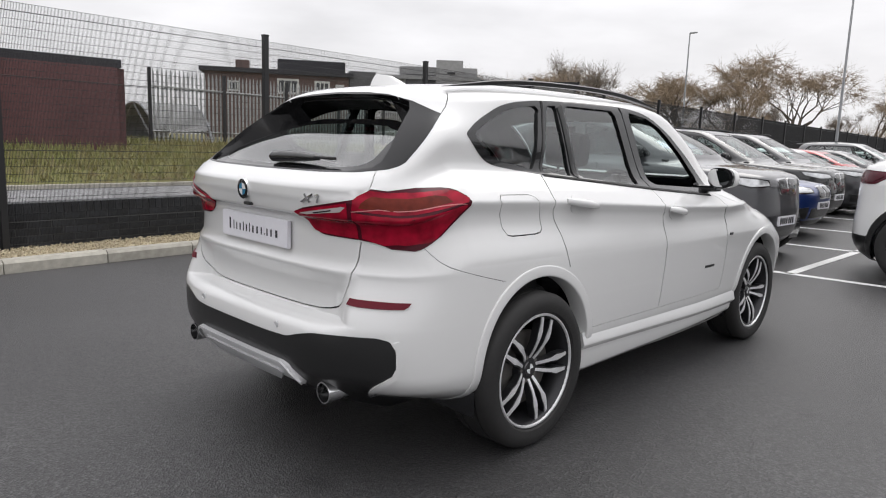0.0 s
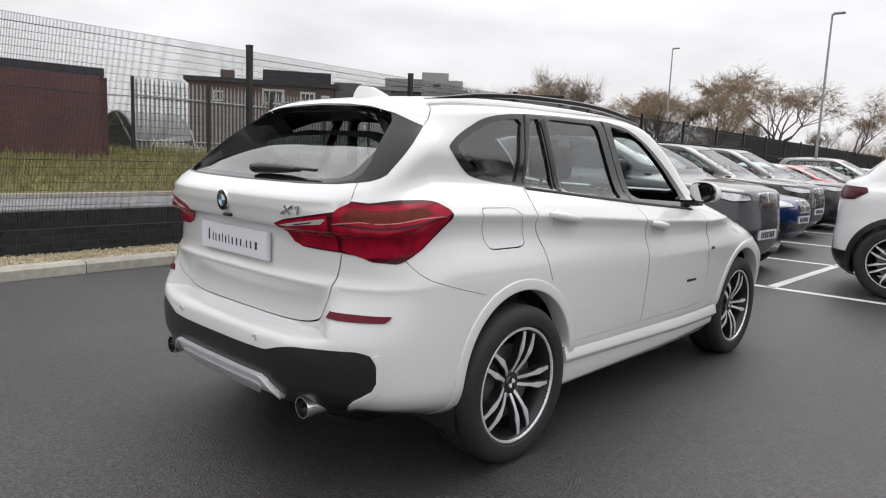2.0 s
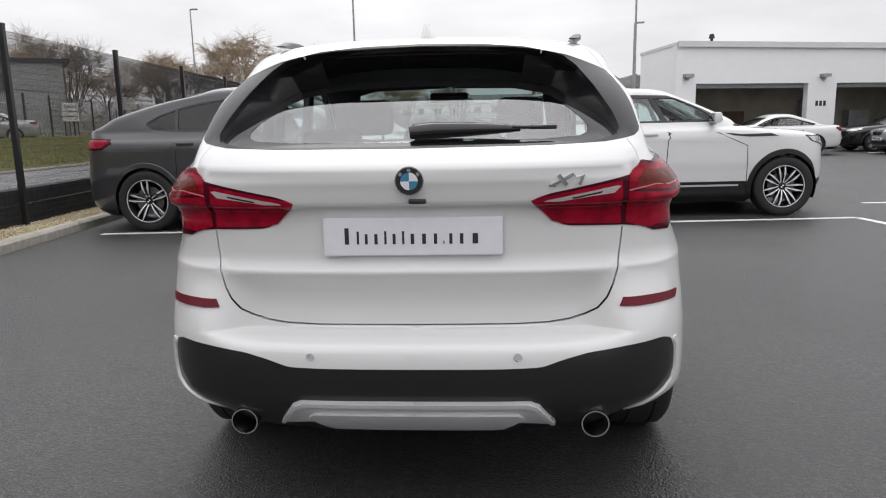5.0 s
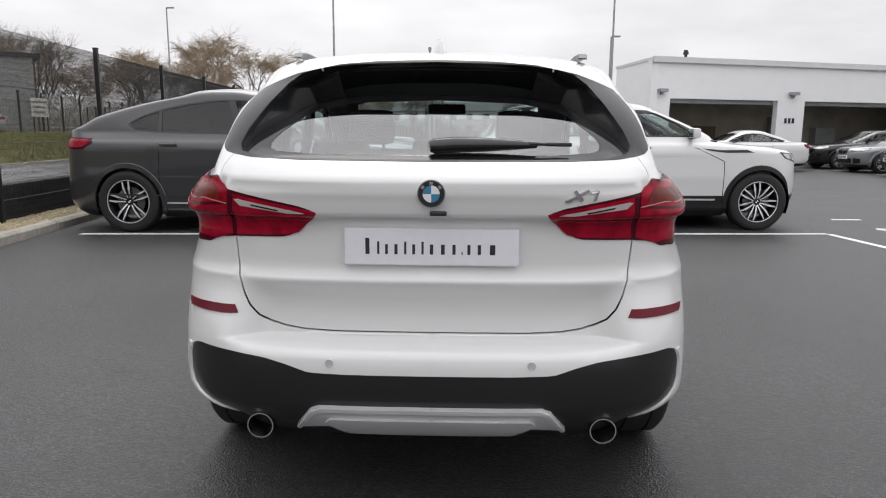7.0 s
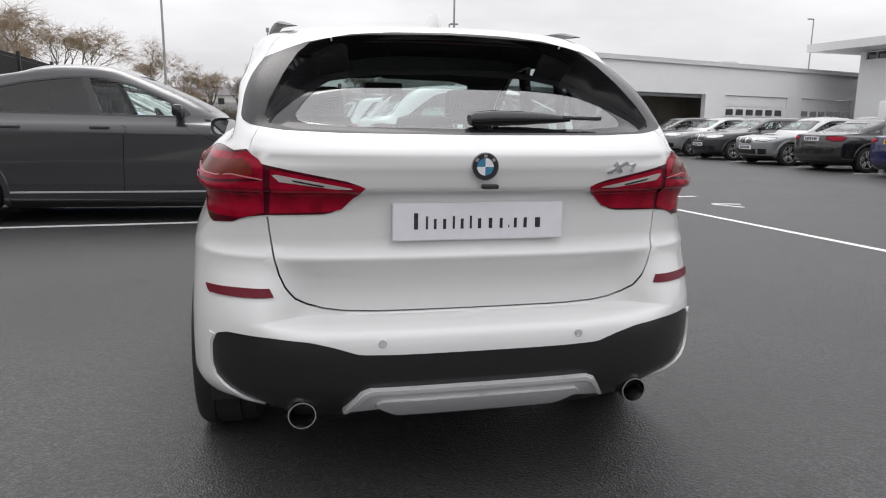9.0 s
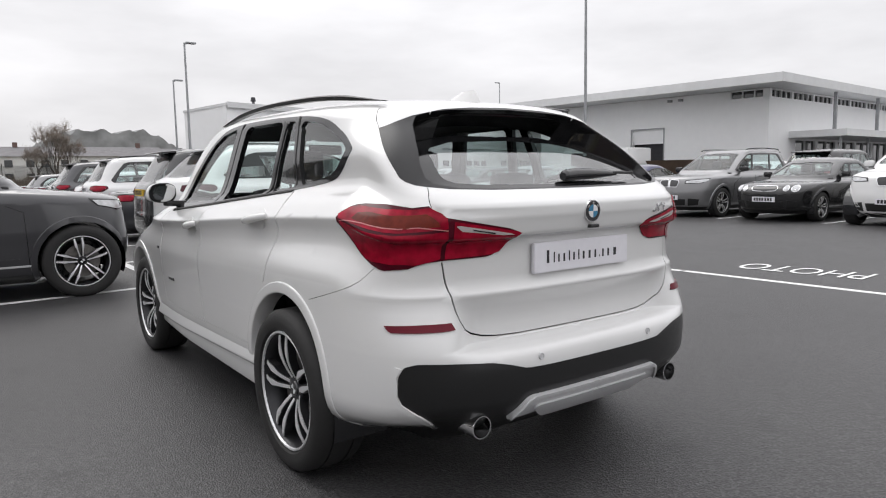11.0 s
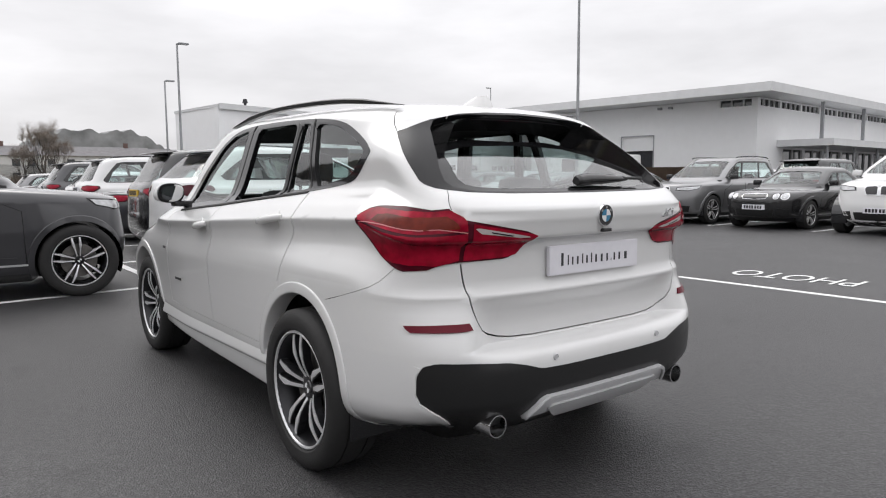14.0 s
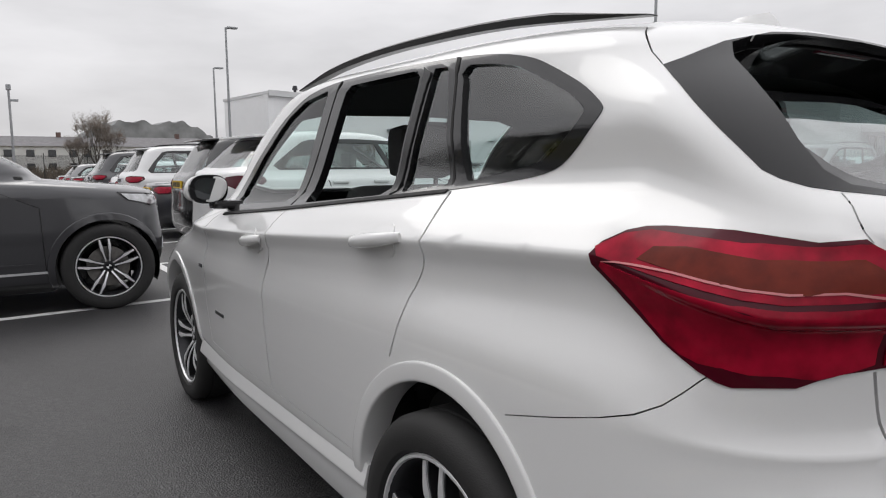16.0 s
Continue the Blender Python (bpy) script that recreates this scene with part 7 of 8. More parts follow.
# handles, mirrors, badges on the flanks
for s in (1, -1):
    for door, y0, y1, z0, z1 in ((doors[s][0], 0.980, 1.195, 1.046, 1.018), (doors[s][1], 1.820, 2.020, 0.977, 0.951)):
        bm = bmesh.new()
        prev = None
        for i in range(13):
            t = i / 12
            y, z = y0 + (y1 - y0) * t, z0 + (z1 - z0) * t
            xx = sk.at([sk.find("s", y, z)])[0][0]
            bulge = 0.010 + 0.028 * math.sin(math.pi * min(1, max(0, t))) ** 0.6
            hh = 0.006 + 0.013 * math.sin(math.pi * (0.06 + 0.88 * t)) ** 0.5
            ring = [bm.verts.new((s * (xx + bulge * 0.52 + bulge * 0.48 * math.cos(a)), y, z + hh * math.sin(a))) for a in np.linspace(0, 2 * math.pi, 13)[:-1]]
            if prev:
                for k in range(12):
                    bm.faces.new((prev[k], prev[(k + 1) % 12], ring[(k + 1) % 12], ring[k]))
            else:
                bm.faces.new(ring)
            prev = ring
        bm.faces.new(prev)
        part("handle", fix_normals(bm), W, door, "", True)
        yc, zc = y0 + (y1 - y0) * 0.42, z0 + (z1 - z0) * 0.42 - 0.004
        cup = sk.poly(("s", [(yc + 0.060 * math.cos(a), zc + 0.046 * math.sin(a)) for a in np.linspace(0, 2 * math.pi, 21)[:-1]]))
        patch("handle_cup", sk, cup, W, door, 0.003, (s,), "", 0.003, 0.03, depth=lambda P, yc=yc, zc=zc: -0.026 * np.clip(1 - ((P[:, 1] - yc) / 0.060) ** 2 - ((P[:, 2] - zc) / 0.046) ** 2, 0, 1))
    mark = sk.poly(("s", [(2.34, 0.612), (2.47, 0.610), (2.468, 0.624), (2.34, 0.626)]))
    patch("flank_mark", sk, mark, M["alloy_dark"], doors[s][1], 0.003, (s,), "", 0.003, 0.05)
    bm = bmesh.new()
    q = sk.at([sk.find("s", 2.68, 0.788)])[0]
    box(bm, (s * (q[0] + 0.002), 2.68, 0.788), (0.006, 0.045, 0.016), bevel=0.002)
    part("wing_mark", bm, M["alloy_dark"], suv)
    # mirror
    bm = bmesh.new()
    made = bmesh.ops.create_uvsphere(bm, u_segments=20, v_segments=12, radius=1)["verts"]
    for v in made:
        x, y, z = v.co
        y = max(y, -0.35)
        sx = math.copysign(abs(x) ** 0.7, x)
        sz = math.copysign(abs(z) ** 0.75, z)
        v.co = Vector((s * (0.925 + sx * 0.074 - 0.015 * sz), 2.405 + y * 0.080 + 0.02 * sx, 1.130 + sz * 0.054 + 0.005 * sx))
    mir = part("mirror_housing", fix_normals(bm), W, doors[s][1], "white door mirror with black base", True)
    bm = bmesh.new()
    slab(bm, [(0.917 + math.copysign(abs(math.cos(a)) ** 0.7, math.cos(a)) * 0.060, 1.130 + math.copysign(abs(math.sin(a)) ** 0.75, math.sin(a)) * 0.042) for a in np.linspace(0, 2 * math.pi, 29)[:-1]], -0.002, 0.002, lambda a, b, h: Vector((s * a, 2.368 - 0.022 * (a - 0.93) / 0.1 - 0.10 * (b - 1.13) - h, b)))
    part("mirror_glass", fix_normals(bm), M["mirror_glass"], mir)
    bm = bmesh.new()
    slab(bm, [(0.917 + math.copysign(abs(math.cos(a)) ** 0.7, math.cos(a)) * 0.078, 1.129 + math.copysign(abs(math.sin(a)) ** 0.75, math.sin(a)) * 0.057) for a in np.linspace(0, 2 * math.pi, 29)[:-1]], -0.030, -0.003, lambda a, b, h: Vector((s * a, 2.368 - 0.022 * (a - 0.93) / 0.1 - 0.10 * (b - 1.13) - h, b)))
    part("mirror_surround", fix_normals(bm), M["gloss_black"], mir, "")
    bm = bmesh.new()
    box(bm, (s * 0.835, 2.40, 1.066), (0.14, 0.09, 0.034), bevel=0.012)
    part("mirror_base", bm, M["gloss_black"], mir)

# front end, seen only at a glancing angle
HEAD = sk.poly(("f", [(0.42, 0.77), (0.45, 0.83), (0.58, 0.855)]), ("s", [(3.62, 0.88), (3.45, 0.885), (3.55, 0.81)]), ("f", [(0.64, 0.755)]))
for s in (1, -1):
    patch("headlamp", sk, HEAD, M["headlamp"], suv, 0.004, (s,), "", 0.02, 0.05)
    patch("grille", sk, sk.poly(("f", [(0.03, 0.62), (0.03, 0.77), (0.27, 0.775), (0.32, 0.73), (0.28, 0.63)])), M["gloss_black"], suv, 0.008, (s,), "", 0.02, 0.05)
patch("front_intake", sk, sk.poly(("f", [(-0.02, 0.30), (0.46, 0.31), (0.50, 0.44), (-0.02, 0.43)])), M["plastic"], suv, 0.004, (1, -1), "", 0.02, 0.06)

# cabin: seats, dashboard, wheel, parcel shelf
def cabin(parent, ys, width, floor, belt, dash_y, right_hand=True):
    for y, bench in ys:
        xs = (0,) if bench else (-width * 0.42, width * 0.42)
        for x in xs:
            bm = bmesh.new()
            w = width * (1.5 if bench else 0.56)
            box(bm, (x, y + 0.30, floor + 0.28), (w, 0.50, 0.16), bevel=0.05)
            box(bm, (x, y, floor + 0.58), (w, 0.16, 0.58), Euler((radians(12), 0, 0)).to_matrix(), bevel=0.06)
            seat = part("rear_seat" if bench else "front_seat", bm, M["seat"], parent, "", True)
            for hx in ((-width * 0.45, 0, width * 0.45) if bench else (x,)):
                bm = bmesh.new()
                box(bm, (hx, y - 0.09, floor + (0.88 if bench else 0.98)), (0.24, 0.11, 0.18 if not bench else 0.10), bevel=0.045)
                tube(bm, (hx - 0.06, y - 0.08, floor + 0.80), (hx - 0.06, y - 0.08, floor + 0.92), 0.008)
                tube(bm, (hx + 0.06, y - 0.08, floor + 0.80), (hx + 0.06, y - 0.08, floor + 0.92), 0.008)
                part("head_restraint", bm, M["seat"], seat, "", True)
    bm = bmesh.new()
    box(bm, (0, dash_y, belt - 0.12), (width * 1.7, 0.42, 0.24), bevel=0.06)
    part("dashboard", bm, M["cabin"], parent, "", True)
    bm = bmesh.new()
    cx = width * 0.42 if right_hand else -width * 0.42
    R, n = 0.18, 24
    c = Vector((cx, dash_y - 0.36, belt - 0.06))
    tl = Euler((radians(-62), 0, 0)).to_matrix()
    ring = [c + tl @ Vector((R * math.cos(2 * math.pi * k / n), R * math.sin(2 * math.pi * k / n), 0)) for k in range(n)]
    for k in range(n):
        tube(bm, ring[k], ring[(k + 1) % n], 0.015, seg=6, caps=False)
    for k in (0, 12, 18):
        tube(bm, c, ring[k], 0.012, seg=6)
    part("steering_wheel", bm, M["cabin"], parent, "", True)


cabin(suv, ((0.92, True), (1.72, False)), 0.92, 0.28, 1.04, 2.62)
bm = bmesh.new()
box(bm, (0, 0.48, 0.99), (1.20, 0.62, 0.02), bevel=0.006)
part("parcel_shelf", bm, M["cabin"], suv)
bm = bmesh.new()
box(bm, (0, 2.10, 1.37), (0.22, 0.03, 0.06), bevel=0.012)
part("interior_mirror", bm, M["cabin"], suv)

# ---------------------------------------------------------------- the other parked cars
def car_skin(L, hw, H, belt, hood, cowl, wt, rb, rt, trunk=0.0, low=0.18):
    body = [(low, 0.16, L - 0.18, 0.84), (low + 0.10, 0.05, L - 0.07, 0.93), (low + 0.24, 0.0, L - 0.015, 0.965), (0.58, 0.0, L, 0.985), (0.70, 0.012, L - 0.012, 1.0),
            (hood - 0.10, 0.02, L - 0.12, 1.0), (hood - 0.045, 0.03, L - 0.38, 0.99), (hood, 0.04, min(L - 0.75, cowl + 0.55), 0.97)]
    if belt > 1.05:
        body[5:] = [(hood - 0.10, 0.02, L - 0.07, 1.0), (hood - 0.045, 0.03, L - 0.22, 0.99), (hood, 0.04, max(L - 0.60, cowl + 0.40), 0.97)]
    body = [r for r in body if r[0] < belt - 0.03]
    rows = [(z, a, b, f * hw, 0.5, 0.98, 3.2) for z, a, b, f in body]
    rows.append((belt - 0.02, 0.05, cowl + 0.12, 0.925 * hw, 0.48, 0.7, 3.4))
    if trunk:
        rows.append((max(trunk - 0.05, belt + 0.005), 0.06, cowl + 0.02, 0.885 * hw, 0.4, 0.5, 3.6))
        rows.append((max(trunk - 0.01, belt + 0.03), min(0.20, rb - 0.06), cowl - 0.03, 0.875 * hw, 0.4, 0.5, 3.8))
        rows.append((max(trunk + 0.012, belt + 0.05), rb, cowl - 0.07, 0.868 * hw, 0.38, 0.5, 4.0))
    else:
        rows.append((belt + 0.03, 0.07, cowl - 0.01, 0.885 * hw, 0.42, 0.5, 3.7))
        rows.append((belt + 0.07, rb, cowl - 0.06, 0.868 * hw, 0.38, 0.5, 4.0))
    z0, z1 = rows[-1][0], H - 0.10
    for t in ((0.25, 0.5, 0.75, 1.0) if trunk > 1.2 else (0.5, 1.0)):
        rows.append((z0 + (z1 - z0) * t, rb + (rt - rb) * t ** (1.55 if trunk > 1.2 else 1.15), cowl - 0.06 + (wt - cowl + 0.06) * t ** 1.1, hw * (0.868 - 0.125 * t), 0.42, 0.5, 4.0))
    m = (rt + wt) / 2
    rows += [(H - 0.055, rt + 0.10, wt - 0.10, hw * 0.68, 0.5, 0.5, 3.2), (H - 0.025, rt + (m - rt) * 0.45, wt - (wt - m) * 0.45, hw * 0.50, 0.4, 0.4, 2.6), (H - 0.007, rt + (m - rt) * 0.75, wt - (wt - m) * 0.75, hw * 0.26, 0.2, 0.2, 2.2), (H, m - 0.06, m + 0.06, 0.01, 0.03, 0.03, 2.0)]
    return Skin(rows, taper=0.03, taper_to=1.4, belt=belt)


CARS = {
    # L, half width, H, belt, hood, cowl, screen top, rear glass base, rear glass top, boot, rear hub, front hub, tyre radius
    "suv": (4.68, 0.945, 1.72, 1.08, 1.05, 3.30, 2.35, 0.12, 0.45, 0, 0.96, 3.77, 0.365),
    "coupe_suv": (4.62, 0.955, 1.76, 1.15, 1.10, 3.52, 2.62, 0.20, 1.50, 1.265, 0.92, 4.06, 0.375),
    "compact_suv": (4.20, 0.945, 1.66, 1.14, 1.09, 3.00, 2.16, 0.16, 0.58, 0, 0.68, 3.48, 0.375),
    "saloon": (4.65, 0.905, 1.43, 0.93, 0.90, 3.20, 2.45, 0.72, 1.35, 1.00, 1.00, 3.80, 0.325),
    "coupe": (4.60, 0.890, 1.37, 0.92, 0.88, 3.15, 2.40, 0.62, 1.45, 0.97, 1.02, 3.78, 0.325),
    "hatch": (4.33, 0.880, 1.42, 0.95, 0.91, 3.00, 2.25, 0.10, 0.45, 0, 0.82, 3.51, 0.318),
    "estate": (4.65, 0.905, 1.45, 0.93, 0.90, 3.20, 2.45, 0.10, 0.42, 0, 1.00, 3.80, 0.325),
}
PROTO = {}


def parked_car(kind, colour, label, m, plate="white", glass="tint", look_front="kidney", spokes=5, rails=False, cladding=False, near=False, group="cars in the car park"):
    """One parked car. The rear stands at local y = 0, the nose at y = L. A kind in a new colour shares every mesh but the painted ones."""
    key = (kind, look_front, plate, glass, rails, cladding, near, spokes)
    if key in PROTO:
        src, src_paint = PROTO[key]
        ob = copy_thing(src, m)
        if colour != src_paint:
            for o in ob.children_recursive:
                if o.data and any(mm is M[src_paint] for mm in o.data.materials):
                    o.data = o.data.copy()
                    for i, mm in enumerate(o.data.materials):
                        if mm is M[src_paint]:
                            o.data.materials[i] = M[colour]
        return tagged(ob, label, "car", group)
    L, hw, H, belt, hood, cowl, wt, rb, rt, trunk, hr, hf, R = CARS[kind]
    car = thing("car", m, label, "car", group)
    PROTO[key] = (car, colour)
    s_ = car_skin(L, hw, H, belt, hood, cowl, wt, rb, rt, trunk)
    C = M[colour]
    step = 0.05 if near else 0.075
    rowz, rowr, rowf = s_.rows[:, 0], s_.rows[:, 1], s_.rows[:, 2]
    gyr, gyf = (lambda z: float(np.interp(z, rowz, rowr))), (lambda z: float(np.interp(z, rowz, rowf)))
    zb, zt = (max(belt + 0.075, 0) if not trunk else max(trunk + 0.035, belt + 0.06)), H - 0.135
    zs = belt + 0.05
    # side windows
    bulge = 0.46 if kind == "coupe_suv" else 0.30 if not trunk else 0.26
    bow = 0.26 if kind == "coupe_suv" else 0.5
    yB0, yB1 = hf - 1.50, hf - 1.68
    yC0, yC1 = hr + 0.42, hr + 0.30
    top_f, bot_f = gyf(zt) - 0.10, gyf(zs) - 0.24
    rear0, rear1 = max(gyr(zs + 0.05), gyr(zb)) + bulge, gyr(zt) + 0.32
    zm = (zs + zt) / 2
    dlo = s_.poly(("s", [(rear0 + 0.06, zs), (rear0, zs + 0.05), (rear0 + (rear1 - rear0) * bow - 0.02, zm), (rear1, zt - 0.03), (rear1 + 0.12, zt), ((rear1 + top_f) / 2, zt + 0.015), (top_f - 0.12, zt), (top_f + 0.02, zt - 0.04), ((top_f + bot_f) / 2 + 0.03, zm), (bot_f, zs + 0.03), (bot_f - 0.04, zs)]))
    lean = lambda y0, y1, z: y0 + (y1 - y0) * (z - zs) / (zt - zs)
    a, b = zs + 0.02, zt - 0.035
    fr = lambda z: (np.interp(z, [zs, zm, zt], [bot_f - 0.05, (top_f + bot_f) / 2 - 0.02, top_f - 0.06]))
    rr_ = lambda z: (np.interp(z, [zs, zm, zt], [rear0 + 0.10, rear0 + (rear1 - rear0) * bow + 0.06, rear1 + 0.10]))
    panes = [("front_door_window", s_.poly(("s", [(lean(yB0, yB1, a) + 0.04, a), (lean(yB0, yB1, b) + 0.04, b), (fr(b) - 0.05, b), (fr(zm), zm), (fr(a), a)])), "clear")]
    if rr_(a) < yC0 - 0.25:
        panes.append(("rear_door_window", s_.poly(("s", [(yC0 + 0.03, a), (yC1 + 0.03, b), (lean(yB0, yB1, b) - 0.03, b), (lean(yB0, yB1, a) - 0.03, a)])) if rr_(b) < yC1 - 0.02 else s_.poly(("s", [(yC0 + 0.03, a), (max(yC0, rr_(zm)) + 0.02, zm), (rr_(b) + 0.05, b), (lean(yB0, yB1, b) - 0.03, b), (lean(yB0, yB1, a) - 0.03, a)])), glass))
        q_top = min(b, zm + 0.10 if rr_(b) >= yC1 - 0.1 else b)
        if rr_(b) < yC1 - 0.15:
            panes.append(("quarter_window", s_.poly(("s", [(rr_(a), a), (rr_(zm), zm), (rr_(b) + 0.03, b), (yC1 - 0.03, b), (yC0 - 0.03, a)])), glass))
        else:
            panes.append(("quarter_window", s_.poly(("s", [(rr_(a), a), (rr_(zm) - 0.01, zm - 0.02), (yC0 - 0.04, zm + 0.0), (yC0 - 0.04, a)])), glass))
    else:
        panes.append(("rear_door_window", s_.poly(("s", [(rr_(a), a), (rr_(zm), zm), (rr_(b), b), (lean(yB0, yB1, b) - 0.03, b), (lean(yB0, yB1, a) - 0.03, a)])), glass))
    if kind == "coupe_suv":
        dlo = s_.poly(("s", rounded([(0.90, 1.305), (1.08, 1.40), (1.35, 1.492), (1.65, 1.555), (2.0, 1.60), (2.35, 1.60), (2.68, 1.525), (2.98, 1.40), (3.22, 1.265), (3.28, 1.20), (3.15, 1.168), (2.2, 1.186), (1.3, 1.20), (1.02, 1.228)], 1, 0.2)))
        panes = [("quarter_window", s_.poly(("s", [(0.945, 1.305), (1.10, 1.388), (1.30, 1.455), (1.30, 1.222), (1.03, 1.246)])), glass),
                 ("rear_door_window", s_.poly(("s", [(1.345, 1.468), (1.65, 1.533), (2.0, 1.577), (2.14, 1.581), (2.27, 1.205), (1.345, 1.220)])), glass),
                 ("front_door_window", s_.poly(("s", [(2.22, 1.582), (2.35, 1.578), (2.66, 1.505), (2.95, 1.385), (3.17, 1.262), (3.20, 1.205), (3.13, 1.190), (2.36, 1.203)])), "clear")]
    gw0, gw1 = hw * 0.70, hw * 0.55
    rear_glass = s_.poly(("r", [(0.0, zb), (gw0, zb + 0.012), (gw0 + 0.02, zb + 0.05), (gw1 + 0.02, zt - 0.02), (gw1 - 0.05, zt), (0.0, zt + 0.01)]))
    screen = s_.poly(("f", [(0.0, belt + 0.075), (gw0, belt + 0.085), (gw0 + 0.02, belt + 0.11), (gw1 + 0.02, zt - 0.03), (gw1 - 0.06, zt), (0.0, zt + 0.012)]))
    holes = [dlo, rear_glass, screen]
    hz = R - 0.004
    for yc in (hr, hf):
        arc = s_.poly(("s", [(yc + (R + 0.045) * math.cos(t), hz + (R + 0.045) * math.sin(t)) for t in np.linspace(math.pi * 1.12, -0.12 * math.pi, 25)]), close=False)
        holes.append(np.r_[arc, [[arc[-1][0], -0.05], [arc[0][0], -0.05]]])
    dm = border(s_, 0.08)
    cl = lambda p: np.c_[np.clip(p[:, 0], 0, s_.um[-1]), np.clip(p[:, 1], 0, s_.top)]
    lower = s_.poly(("r", [(0.0, 0.40), (hw * 0.7, 0.42)]), ("s", [(0.45, 0.42), (hr, 0.42), (2.3, 0.40), (hf, 0.42), (L - 0.5, 0.40)]), ("f", [(hw * 0.6, 0.40), (0.0, 0.40)]), close=False) if cladding else None
    v_clad = float(np.interp(0.45 if cladding else 0.27, s_.rows[:, 0], s_.vm))
    co, tr, md = triangles([dm, *[cl(h) for h in holes]], (0, s_.um[-1], 0, s_.top), step, rows=[v_clad])
    gone = np.zeros(len(tr), bool)
    for h in holes:
        gone |= inside(md, h)
    zmid = s_.at(md)[:, 2]
    clad = (md[:, 1] < v_clad) & ~gone
    skin_part("body", s_, co, tr[~gone & ~clad], (1, -1), C, car)
    skin_part("lower_trim", s_, co, tr[clad], (1, -1), M["plastic"], car)
    skin_part("cabin_lining", s_, co, tr[~gone & (zmid > 0.5)], (1, -1), M["cabin"], car, -0.03)
    for s in (1, -1):
        trim = patch("window_trim", s_, dlo, M["gloss_black"], car, 0.002, (s,), "", 0.02, 0.09, [p for _, p, _ in panes])
        for nm, p, g in panes:
            patch(nm, s_, p, M[g], trim, -0.006, (s,), "", 0.0, 0.12)
        for nm, pts in (("door_gap", [(yB0 + 0.02, belt - 0.07), (yB0 + 0.02, belt - 0.10), (yB0 - 0.02, 0.36)]), ("door_gap", [(yC0 - 0.02, belt - 0.07), (yC0 + 0.0, belt - 0.15), (hr + R + 0.03, 0.55)]), ("door_gap", [(bot_f - 0.12, belt - 0.08), (hf - R - 0.12, belt - 0.25), (hf - R - 0.10, 0.36)])):
            patch(nm, s_, ribbon(s_.poly(("s", pts), close=False), 0.008), M["badge_black"], car, 0.0025, (s,), "", 0.002, 0.09)
        for y in (yB0 - 0.22, yC0 + 0.12):
            bm = bmesh.new()
            x = s_.at([s_.find("s", y, belt - 0.09)])[0][0]
            box(bm, (s * (x + 0.014), y, belt - 0.09), (0.03, 0.20, 0.034), bevel=0.010)
            part("handle", bm, C, car)
        if near and not cladding:
            for dz, amp in ((belt - 0.17, 0.012), (0.43, 0.014)):
                patch("crease", s_, ribbon(s_.poly(("s", [(0.55, dz + 0.03), (hr + 0.5, dz + 0.02), (hf - 0.55, dz)]), close=False), 0.02), C, car, 0.004, (s,), "", 0.006, 0.06)
            patch("sill_trim", s_, ribbon(s_.poly(("s", [(hr + R + 0.10, 0.36), (hf - R - 0.08, 0.36)]), close=False), 0.018), M["silver_trim"], car, 0.008, (s,), "", 0.01, 0.08)
        if cladding:
            patch("wing_vent", s_, ribbon(s_.poly(("s", [(hf - 0.72, belt - 0.105), (hf - 0.50, belt - 0.125), (hf - 0.15, belt - 0.120)]), close=False), 0.034), M["plastic"], car, 0.004, (s,), "dark side vent", 0.004, 0.03)
            # a thin silver line draws the waist crease's shading by colour, without a fold
            patch("waist_crease", s_, ribbon(s_.poly(("s", [(0.60, belt - 0.165), (yB0, belt - 0.185), (hf - 0.72, belt - 0.20)]), close=False), 0.006), M["silver_trim"], car, 0.002, (s,), "", 0.003, 0.04)
            patch("sill_trim", s_, ribbon(s_.poly(("s", [(hr + R + 0.22, 0.40), (hf - R - 0.20, 0.40)]), close=False), 0.022), M["silver_trim"], car, 0.006, (s,), "", 0.006, 0.05)
        # mirror
        bm = bmesh.new()
        my, mz = bot_f - 0.16, belt + 0.10
        mx = s_.at([s_.find("s", my, belt + 0.03)])[0][0]
        box(bm, (s * (mx + 0.12), my, mz), (0.20, 0.10, 0.13), bevel=0.035)
        mir = part("mirror_housing", bm, M["white2"] if colour.startswith("white") else M["gloss_black"], car, "", True)
        bm = bmesh.new()
        box(bm, (s * (mx + 0.03), my, mz - 0.06), (0.12, 0.06, 0.03), bevel=0.008)
        part("mirror_base", bm, M["gloss_black"], mir)
        bm = bmesh.new()
        box(bm, (s * (mx + 0.125), my - 0.052, mz), (0.16, 0.006, 0.10), bevel=0.002)
        part("mirror_glass", bm, M["mirror_glass"], mir)
        # lamps
        tz = belt - 0.08 if not trunk else trunk - (0.20 if kind == "coupe_suv" else 0.13)
        tw = 0.16 if kind == "coupe_suv" else 0.0
        tl = s_.poly(("r", [(hw * 0.50, tz - 0.01), (hw * 0.52, tz + 0.055), (hw * 0.72, tz + 0.075)]), ("s", [(0.34 + tw, tz + 0.06), (0.36 + tw, tz + 0.01), (0.24 + tw, tz - 0.065)]), ("r", [(hw * 0.74, tz - 0.07)]))
        tail_l = patch("tail_lamp", s_, tl, M["lens_deep"], car, 0.006, (s,), "", 0.015, 0.06)
        tl2 = s_.poly(("r", [(hw * 0.53, tz + 0.0), (hw * 0.55, tz + 0.04), (hw * 0.73, tz + 0.055)]), ("s", [(0.30 + tw, tz + 0.045), (0.31 + tw, tz + 0.01), (0.22 + tw, tz - 0.045)]), ("r", [(hw * 0.75, tz - 0.05)]))
